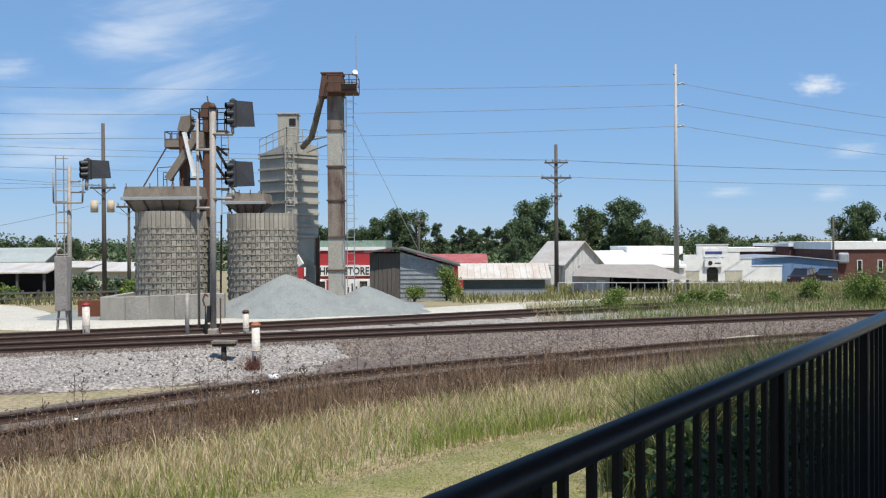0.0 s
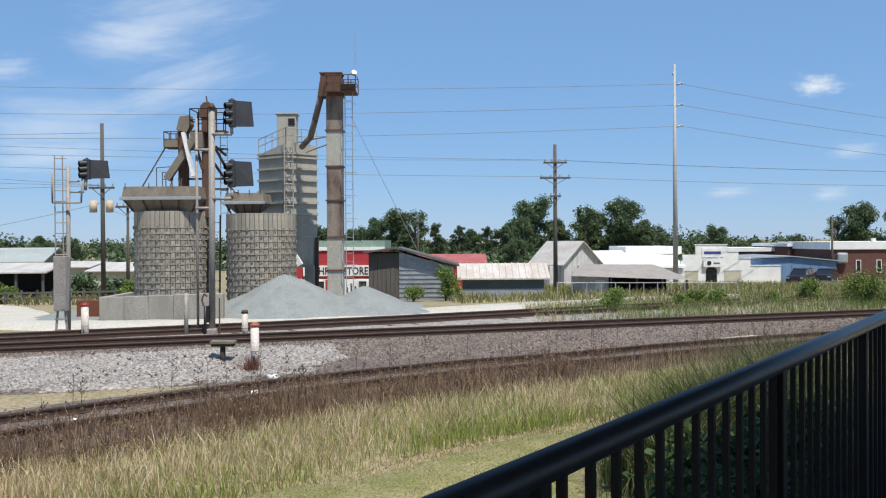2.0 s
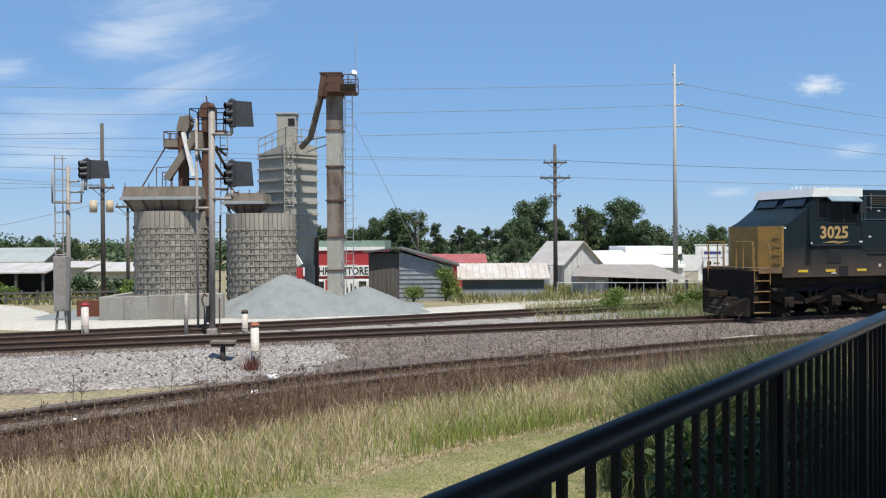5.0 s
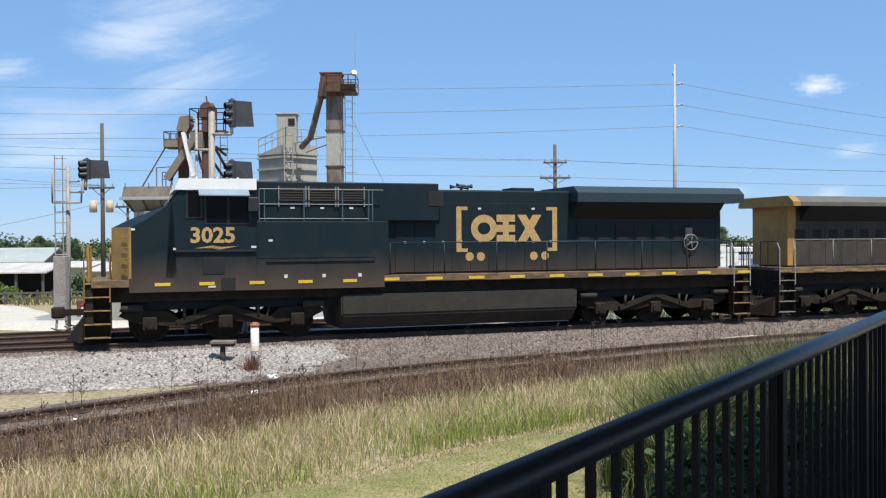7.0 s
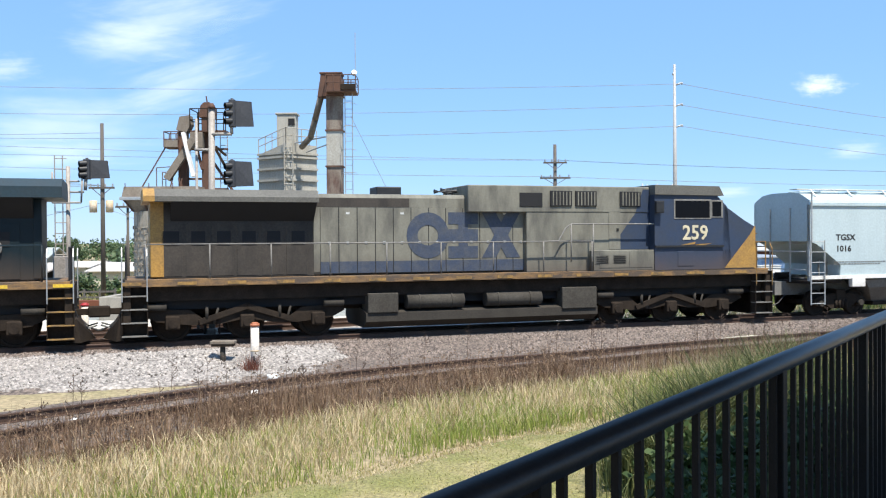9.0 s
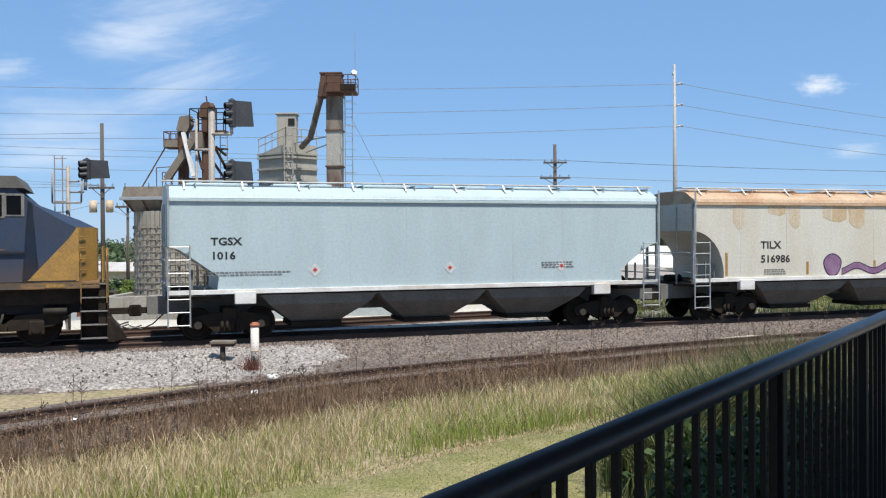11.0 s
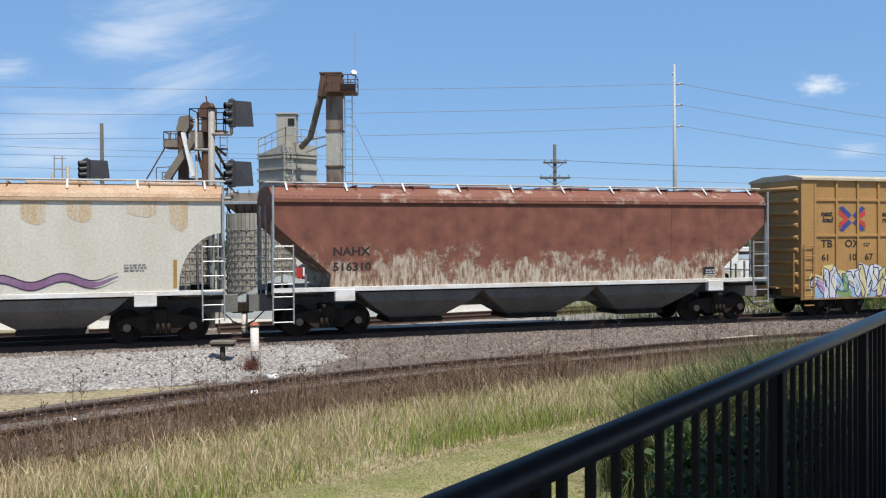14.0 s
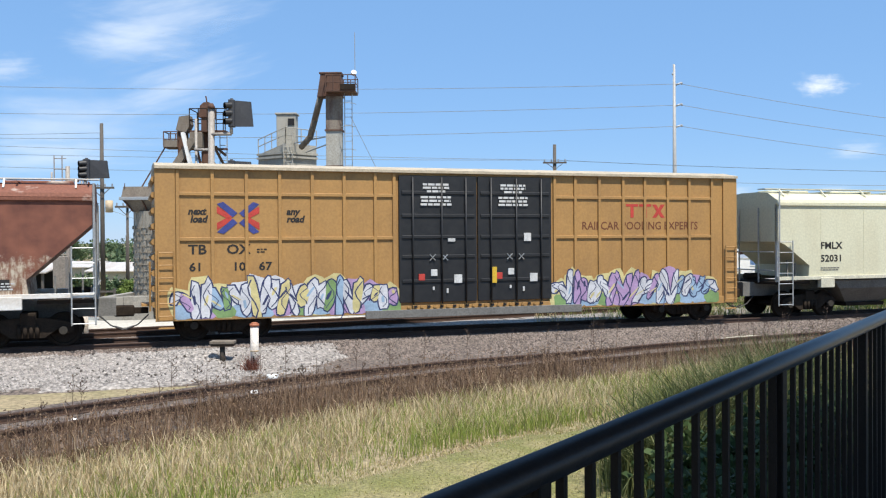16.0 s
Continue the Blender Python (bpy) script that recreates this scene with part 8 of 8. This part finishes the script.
def tree(name, label, seed, height, spread, leafmat, n, size, trunk=0.3, bare=0.3):
    r = random.Random(seed)
    t = thing(name, label, "tree", group="trees behind the town")
    bm = bmesh.new()
    rod(bm, (0, 0, -0.5), (r.uniform(-0.2, 0.2), 0, height * 0.75), 0.02 * height + 0.05, 8, r2=0.05)
    C, R = [], []
    for k in range(42):
        u = bare + (0.97 - bare) * (k + r.random()) / 42
        a = r.uniform(0, 6.28)
        w = spread * (0.35 + 0.65 * math.sin(math.pi * min(1, (u - bare) / (1 - bare) * 0.8 + 0.18))) * r.uniform(0.15, 1.0)
        c = (w * math.cos(a), w * math.sin(a), height * u)
        C.append(c)
        R.append(spread * r.uniform(0.26, 0.52))
        rod(bm, (0, 0, height * u * 0.72), (c[0] * 0.9, c[1] * 0.9, c[2]), 0.01 * height, 5, r2=0.02)
    part("trunk", bm, M_WOODPOLE, t)
    V, F = leaf_cloud(C, R, n, size, seed)
    me = bpy.data.meshes.new("crown")
    me.from_pydata(V.tolist(), [], F.tolist())
    me.materials.append(leafmat)
    ob = new("crown", me)
    ob.parent = t
    return t


base = [tree("broadleaf_tree", "dense dark green broadleaf tree behind the sheds", 11, 12.0, 4.2, G_TREE, 24000, 0.23, bare=0.05),
        tree("broadleaf_tree", "rounded dark green tree with gaps in its crown", 12, 11.0, 3.4, G_TREE, 19000, 0.22, bare=0.1),
        tree("pine_tree", "dark pine with an open ragged crown", 13, 12.5, 2.6, G_PINE, 13000, 0.19, bare=0.22),
        tree("broadleaf_tree", "paler green tree with a thin crown", 14, 11.0, 3.0, G_PALE, 6500, 0.20, bare=0.15)]
spots = [(0, -9.0, 178, 0.86), (1, -12.8, 182, 0.82), (3, -5.2, 176, 0.92), (2, -1.5, 180, 0.66), (2, 3.2, 182, 0.62), (1, 6.0, 184, 0.62), (2, 8.6, 180, 0.6), (1, 11.8, 176, 0.70),
         (0, 17.4, 175, 1.02), (0, 14.2, 168, 0.72), (1, 21.2, 178, 0.78), (3, 27.0, 176, 0.98), (1, 30.0, 182, 0.94), (0, 34.0, 176, 1.0), (1, 36.6, 172, 0.74), (3, 41.0, 178, 0.66), (2, 24.0, 190, 0.7),
         (0, 54.0, 185, 0.60), (1, 56.5, 190, 0.50), (2, 46.5, 195, 0.42), (0, 80.0, 178, 0.92), (1, 86.0, 176, 0.98), (3, 76.2, 180, 0.80), (0, 91, 176, 1.0), (1, -77.5, 180, 0.55), (0, -74, 185, 0.48), (1, -82, 188, 0.46), (0, -17, 182, 0.6), (1, -20, 186, 0.55), (0, -23.5, 184, 0.62), (1, 10.0, 130, 0.46), (0, 72, 190, 0.45)]
for k, (v, x, y, s) in enumerate(spots):
    m = Matrix.Translation((x, y, -2.1)) @ Matrix.Rotation(k * 1.7, 4, "Z") @ Matrix.Scale(s, 4)
    copy_thing(base[v], m)
for b_ in base:
    for o in list(b_.children_recursive) + [b_]:
        bpy.data.objects.remove(o)
C, R = [], []
for k in range(240):
    x = -170 + 340 * (k + random.random()) / 240
    C.append((x, 245 + random.uniform(-15, 15), random.uniform(-1, 2.0) + 1.8 * noise.noise((x * 0.03, 0, 9))))
    R.append(random.uniform(2.5, 5.0))
for k in range(150):
    x = -75 + 220 * (k + random.random()) / 150
    C.append((x, 152 + random.uniform(-6, 6), -1.2 + 1.1 * noise.noise((x * 0.06, 0, 3)) + random.uniform(-0.5, 0.5)))
    R.append(random.uniform(1.8, 2.8))
V, F = leaf_cloud(C, R, 130000, 0.42, 77)
me = bpy.data.meshes.new("far_woods")
me.from_pydata(V.tolist(), [], F.tolist())
me.materials.append(G_TREE)
tagged(new("far_woods", me), "distant dark line of woods on the horizon", "woods", kind="stuff")


def bush(label, x, y, w, h, seed, material, n=1800, size=0.07, z=None, name="bush"):
    r = random.Random(seed)
    t = thing(name, label, "bush")
    z = gz(x, y) if z is None else z
    bm = bmesh.new()
    C, R = [], []
    for k in range(10):
        a = r.uniform(0, 6.28)
        c = (x + w * 0.6 * r.random() * math.cos(a), y + w * 0.6 * r.random() * math.sin(a), z + h * r.uniform(0.2, 0.8))
        C.append(c)
        R.append(w * r.uniform(0.35, 0.6))
        rod(bm, (x, y, z - 0.05), c, 0.02, 5, r2=0.006)
    part("stems", bm, M_WOODPOLE, t)
    V, F = leaf_cloud(C, R, n, size, seed)
    me = bpy.data.meshes.new("leaves")
    me.from_pydata(V.tolist(), [], F.tolist())
    me.materials.append(material)
    ob = new("leaves", me)
    ob.parent = t
    return t


bush("green vine-covered bush against the tin barn", 0.1, 50.5, 1.1, 2.0, 21, G_WEED, 3600, 0.06)
bush("low green bush by the barn", -1.6, 49.5, 0.9, 0.7, 22, G_WEED, 2600, 0.05)
bush("big rounded green bush at the track side", 19.6, 43.2, 1.5, 1.9, 23, G_WEED, 8000, 0.05)
bush("big rounded green bush at the track side", 21.8, 44.0, 1.8, 2.3, 24, G_WEED, 9000, 0.05)
bush("green bush in the weeds", 17.6, 44.2, 0.9, 1.3, 25, G_WEED, 4000, 0.045)
bush("young green bush in the weeds", 7.4, 40.6, 0.9, 1.1, 26, G_WEED, 4500, 0.045)
bush("young green bush in the weeds", 12.2, 42.0, 0.7, 0.9, 27, G_WEED, 4000, 0.045)
bush("low green bush in the weeds", 10.6, 41.2, 0.6, 0.75, 34, G_WEED, 3000, 0.045)
bush("low green bush in the weeds", 11.6, 42.6, 0.6, 0.95, 35, G_WEED, 3000, 0.045)
bush("young green bush in the weeds", 15.2, 43.0, 0.6, 0.9, 28, G_WEED, 3000, 0.045)
bush("dark green hedge bush behind the lane", -20.5, 59, 1.6, 1.5, 29, G_TREE, 1800, 0.12)
bush("dark green hedge bush behind the lane", -23.2, 60, 1.4, 1.4, 30, G_TREE, 1600, 0.12)
bush("green bush beside the lane", -17.6, 52, 1.0, 1.2, 31, G_WEED, 1400, 0.10)
bush("green shrub before the long shed", -28.6, 65.5, 1.5, 2.3, 32, G_WEED, 3200, 0.09)
bush("dry green bush along the lane fence", -23.5, 50, 1.0, 1.0, 33, G_WEED, 1400, 0.09)

# ---- loose ballast stones ----
def stones(name, xy, zf, size, material, label):
    n = len(xy)
    r = np.random.default_rng(len(xy))
    base_ = np.array([(1, 0, 0), (0, 1, 0), (-1, 0, 0), (0, -1, 0), (0, 0, 0.9), (0, 0, -0.6)], float)
    s = size * r.uniform(0.5, 1.3, n)
    V = base_[None] * s[:, None, None] * r.uniform(0.6, 1.3, (n, 6, 3))
    a = r.uniform(0, 6.28, n)
    ca, sa = np.cos(a)[:, None], np.sin(a)[:, None]
    V = np.stack([V[:, :, 0] * ca - V[:, :, 1] * sa, V[:, :, 0] * sa + V[:, :, 1] * ca, V[:, :, 2]], 2)
    z = np.array([zf(x, y) for x, y in xy])
    V = V + np.column_stack([xy, z])[:, None, :]
    F = np.array([(0, 1, 4), (1, 2, 4), (2, 3, 4), (3, 0, 4), (1, 0, 5), (2, 1, 5), (3, 2, 5), (0, 3, 5)])
    F = (np.arange(n) * 6)[:, None, None] + F[None]
    me = bpy.data.meshes.new(name)
    me.from_pydata(V.reshape(-1, 3).tolist(), [], F.reshape(-1, 3).tolist())
    me.materials.append(material)
    return tagged(new(name, me), label, "ballast", kind="stuff")


def bed_z(x, y):
    return ramp(across(x, y), [(-6.6, -0.48), (-6.0, -0.37), (-4.2, -0.36), (-3.2, -0.32), (-2.0, -0.17), (0, -0.15), (2.0, -0.17), (3.4, -0.30), (4.2, -0.42)])


q = along(MAIN, 42000, -4.4, -0.9, -14, 22)
stones("ballast_stones", q, bed_z, 0.042, M_STONE, "loose grey-brown ballast stones on the shoulder")
M_PALESTONE = mat("pale_loose_stone", (0.33, 0.30, 0.272), 0.9, alt=(0.17, 0.15, 0.132), scale=6, fine=60, bump=0.3, rnd=0.5, island=True)


def heap_bed(x, y):
    """The spilled pale stone before the main track: two low mounds and a thin spread to the west."""
    q_ = across(x, y)
    mound = 0.30 * math.exp(-((x + 6.6) / 1.15) ** 2 - ((q_ + 3.5) / 0.75) ** 2) + 0.26 * math.exp(-((x + 3.9) / 1.0) ** 2 - ((q_ + 3.5) / 0.7) ** 2)
    edge = min(1.0, (q_ + 6.3) / 0.8, (-1.75 - q_) / 0.5, (-3.3 - x) / 0.8) + 0.9 * noise.noise((x * 1.3, y * 1.3, 6.0))
    return bed_z(x, y) + mound + 0.06 * min(1.0, max(-3.0, edge)) + 0.02 * noise.noise((x * 4, y * 4, 1.0))


sheet("ballast_heap", [float(v) for v in np.arange(-15, -1.6, 0.14)], [float(v) for v in np.arange(17.5, 29, 0.14)], lambda x, y: heap_bed(x, y) if -6.4 < across(x, y) < -1.7 else -0.9, M_PALEBED, "spill of pale loose ballast by the switch box", "ballast")
q = along(MAIN, 28000, -6.2, -1.9, -15, -0.5)
q = q[rng.uniform(0, 1, len(q)) < np.clip((-1.0 - q[:, 0]) / 4.0, 0, 1)]
stones("ballast_stones", q, heap_bed, 0.038, M_PALESTONE, "pale grey ballast stones beside the spur")
q = along(MAIN, 1100, -6.0, -2.0, -15, -2.0, 0.9)
stones("ballast_stones", q, lambda x, y: heap_bed(x, y) + 0.02, 0.04, M_TIE, "dark stones scattered in the pale ballast")
q = along(MAIN, 7000, 1.2, 4.2, -18, 12)
stones("ballast_stones", q, bed_z, 0.04, M_PALESTONE, "loose pale ballast stones between the tracks")

# ---- viewing platform ----
RD = Vector((0.5577, 0.830, 0))
RP = Vector((0.225, 1.74, 2.443))
RN = Vector((0.830, -0.5577, 0))
rl = thing("platform_railing", "glossy black steel railing with round handrail and thin balusters", "railing")
bm = bmesh.new()
rod(bm, RP - RD * 3.0, RP + RD * 7.5, 0.031, 24)
part("handrail", bm, M_RAILING, rl)
bm = bmesh.new()
bar(bm, RP - RD * 3.0 - Vector((0, 0, 0.96)), RP + RD * 7.5 - Vector((0, 0, 0.96)), 0.03, 0.03)
part("bottom_rail", bm, M_RAILING, rl)
bm = bmesh.new()
bar(bm, (0, 0, -0.96), (0, 0, -0.015), 0.017, 0.017)
bal = part("baluster", bm, M_BALUSTER, rl)
turn = math.atan2(RD.y, RD.x)
first = True
for k in range(-22, 58):
    d = -0.012 + 0.125 * k
    m = Matrix.Translation(RP + RD * d) @ Matrix.Rotation(turn, 4, "Z")
    if first:
        bal.matrix_basis = m
        first = False
    else:
        share("baluster", bal.data, rl, m)
bm = bx(-0.024, 0.024, -0.024, 0.024, -1.08, -0.012, bev=0.004)
post = part("post", bm, M_BALUSTER, rl)
post.matrix_basis = Matrix.Translation(RP + RD * -0.12) @ Matrix.Rotation(turn, 4, "Z")
for d in (-1.6, 1.53, 3.0, 4.5, 6.0, 7.4):
    share("post", post.data, rl, Matrix.Translation(RP + RD * d) @ Matrix.Rotation(turn, 4, "Z"))


def slab(name, d0, d1, o0, o1, z0, z1, material, label, category):
    bm = bmesh.new()
    c = [RP + RD * d + RN * o for d, o in ((d0, o0), (d1, o0), (d1, o1), (d0, o1))]
    loft(bm, [[(p.x, p.y, z0) for p in c], [(p.x, p.y, z1) for p in c]])
    return tagged(part(name, bm, material), label, category, kind="structure")


slab("platform_floor", -6, 9, -0.12, 7, -0.9, 1.38, M_CONC, "raised concrete viewing platform", "platform")
# out-of-view roof, added to keep sun off the railing and shrubs
slab("platform_roof", -5, 6.2, -0.05, 7, 5.0, 5.2, M_PLANK, "unseen wooden roof added to shade the railing and shrubs", "roof")

# ornamental grass clumps below the platform
G_PAMPAS = blades("ornamental_grass", (0.035, 0.055, 0.018), (0.17, 0.18, 0.07), 0.2)
for cx_, cy_, n_, h_ in ((2.75, 12.6, 1300, 1.35), (3.25, 13.2, 1600, 1.7), (3.9, 13.6, 1700, 1.95), (4.6, 14.2, 1700, 2.1), (5.4, 15.0, 1500, 2.2), (6.3, 16.2, 1300, 2.1)):
    q = np.array([(cx_, cy_)]) + rng.normal(0, 0.26, (n_, 2))
    blade_field("ornamental_grass", q, rng.uniform(0.55, 1.0, n_) * h_, 0.018, G_PAMPAS, "clump of tall dark green ornamental grass", "grass clump", lean=0.28, bendy=0.5)
# added dark-leaved shrubs stand in for the shade inside the grass clumps
for k in range(7):
    bush("dense dark green shrub added as shade inside the ornamental grass", 2.05 + 0.55 * k, 7.6 + 0.75 * k, 0.85, 1.9, 70 + k, G_SHRUB, 4200, 0.05, name="garden_shrub")
for k, d in enumerate(np.arange(1.2, 8.2, 0.7)):
    c = RP + RD * float(d) - RN * (0.85 + 0.12 * (k % 3))
    bush("dense dark green shrub against the platform", c.x, c.y, 0.8, 2.45 + 0.1 * (k % 2), 50 + k, G_SHRUB, 5200, 0.035, name="platform_shrub")

# ---- clouds, far behind everything ----
def cloud_mat(name, level, scale, strength, stretch):
    m = bpy.data.materials.new(name)
    m.use_nodes = True
    N, L = m.node_tree.nodes, m.node_tree.links
    for n_ in list(N):
        N.remove(n_)
    out, em, tr, mx = N.new("ShaderNodeOutputMaterial"), N.new("ShaderNodeEmission"), N.new("ShaderNodeBsdfTransparent"), N.new("ShaderNodeMixShader")
    em.inputs["Color"].default_value, em.inputs["Strength"].default_value = (0.93, 0.97, 1.0, 1), strength
    tc, mp, nz, ln = N.new("ShaderNodeTexCoord"), N.new("ShaderNodeMapping"), N.new("ShaderNodeTexNoise"), N.new("ShaderNodeVectorMath")
    ln.operation = "LENGTH"
    L.new(tc.outputs["Object"], ln.inputs[0])
    mp.inputs["Scale"].default_value = stretch
    L.new(tc.outputs["Object"], mp.inputs["Vector"])
    nz.inputs["Scale"].default_value, nz.inputs["Detail"].default_value, nz.inputs["Roughness"].default_value = scale, 8, 0.6
    L.new(mp.outputs[0], nz.inputs["Vector"])
    fall = N.new("ShaderNodeMapRange")
    fall.inputs["From Min"].default_value, fall.inputs["From Max"].default_value = 0.15, 1.0
    fall.inputs["To Min"].default_value, fall.inputs["To Max"].default_value = 0.28, -0.35
    L.new(ln.outputs["Value"], fall.inputs["Value"])
    add = N.new("ShaderNodeMath")
    L.new(nz.outputs["Fac"], add.inputs[0])
    L.new(fall.outputs[0], add.inputs[1])
    rp = N.new("ShaderNodeMapRange")
    rp.interpolation_type = "SMOOTHSTEP"
    rp.inputs["From Min"].default_value, rp.inputs["From Max"].default_value = 0.38, 1.0
    rp.inputs["To Max"].default_value = level
    L.new(add.outputs[0], rp.inputs["Value"])
    L.new(rp.outputs[0], mx.inputs[0])
    L.new(tr.outputs[0], mx.inputs[1])
    L.new(em.outputs[0], mx.inputs[2])
    L.new(mx.outputs[0], out.inputs["Surface"])
    return m


WISP = cloud_mat("thin_cirrus", 0.34, 1.6, 0.95, (1.0, 1, 2.2))
PUFF = cloud_mat("small_cumulus", 0.8, 1.9, 0.9, (1.0, 1, 1.3))
HAZE = cloud_mat("faint_cirrus", 0.36, 1.4, 0.9, (1.0, 1, 2.6))
CLOUDS = []


def cloud(material, x, z, w, h, tilt, label, seed, drift=0.0):
    bm = bmesh.new()
    bmesh.ops.create_grid(bm, x_segments=1, y_segments=1, size=1.0)
    for v in bm.verts:
        v.co = Vector((v.co.x, 0.0, v.co.y))
    ob = part("cloud", bm, material)
    m = Matrix.Translation((x, 2500 + seed, z)) @ Matrix.Rotation(radians(tilt), 4, "Y") @ Matrix.Diagonal((w, 1, h, 1))
    ob.matrix_basis = m
    tagged(ob, label, "cloud", "clouds", "structure")
    ob.name = "backdrop"
    CLOUDS.append((ob, drift))


cloud(WISP, -729, 614, 455, 182, -10, "thin bright streak of cirrus cloud", 3, 0)
cloud(WISP, -836, 547, 288, 114, 8, "thin bright streak of cirrus cloud", 9, 0)
cloud(HAZE, -1019, 328, 455, 182, 4, "faint veil of cirrus cloud", 14, 0)
cloud(HAZE, -1170, 476, 136, 68, 0, "faint veil of cirrus cloud", 22, 0)
cloud(HAZE, -700, 440, 364, 136, -15, "faint veil of cirrus cloud", 27, 0)
cloud(HAZE, -1050, 238, 394, 91, 0, "faint veil of cirrus cloud", 30, 0)
cloud(PUFF, 1019, 418, 121, 55, 3, "small white cumulus cloud", 33, 8)
cloud(HAZE, 1124, 241, 129, 48, 0, "small faint cumulus cloud", 41, 6)
cloud(HAZE, 783, 130, 121, 33, 0, "small faint cumulus cloud", 47, 4)
cloud(HAZE, 1063, 125, 97, 45, 0, "small faint cumulus cloud", 52, 4)


# ---- the train rolls ----
SPEED, ACC, JERK = 10.9495, 0.006814, -0.000572


def rolled(t):
    u = t - 10
    return SPEED * u + ACC * u * u + JERK * u ** 3


def motions():
    times = [0.0, 2.0, 4.0, 5.0, 6.0, 7.0, 8.0, 9.0, 10.0, 11.0, 12.0, 13.0, 14.0, 15.0, 16.0]
    for car, s in TRAIN:
        walk(car, [(t, Matrix.Translation(on_track(s - rolled(t))) @ Matrix.Rotation(TH, 4, "Z")) for t in times])
    for ob, drift in CLOUDS:
        if drift:
            m = ob.matrix_basis.copy()
            walk(ob, [(0.0, m), (16.0, Matrix.Translation((drift * 1.5, 0, 0)) @ m)])
    steps = [k / FPS for k in range(0, 16 * FPS + 1)]
    for wheel, x, radius in WHEELS:
        walk(wheel, [(t, Matrix.Translation((x, 0, radius)) @ Matrix.Rotation(-rolled(t) / radius, 4, "Y")) for t in steps])


motions()
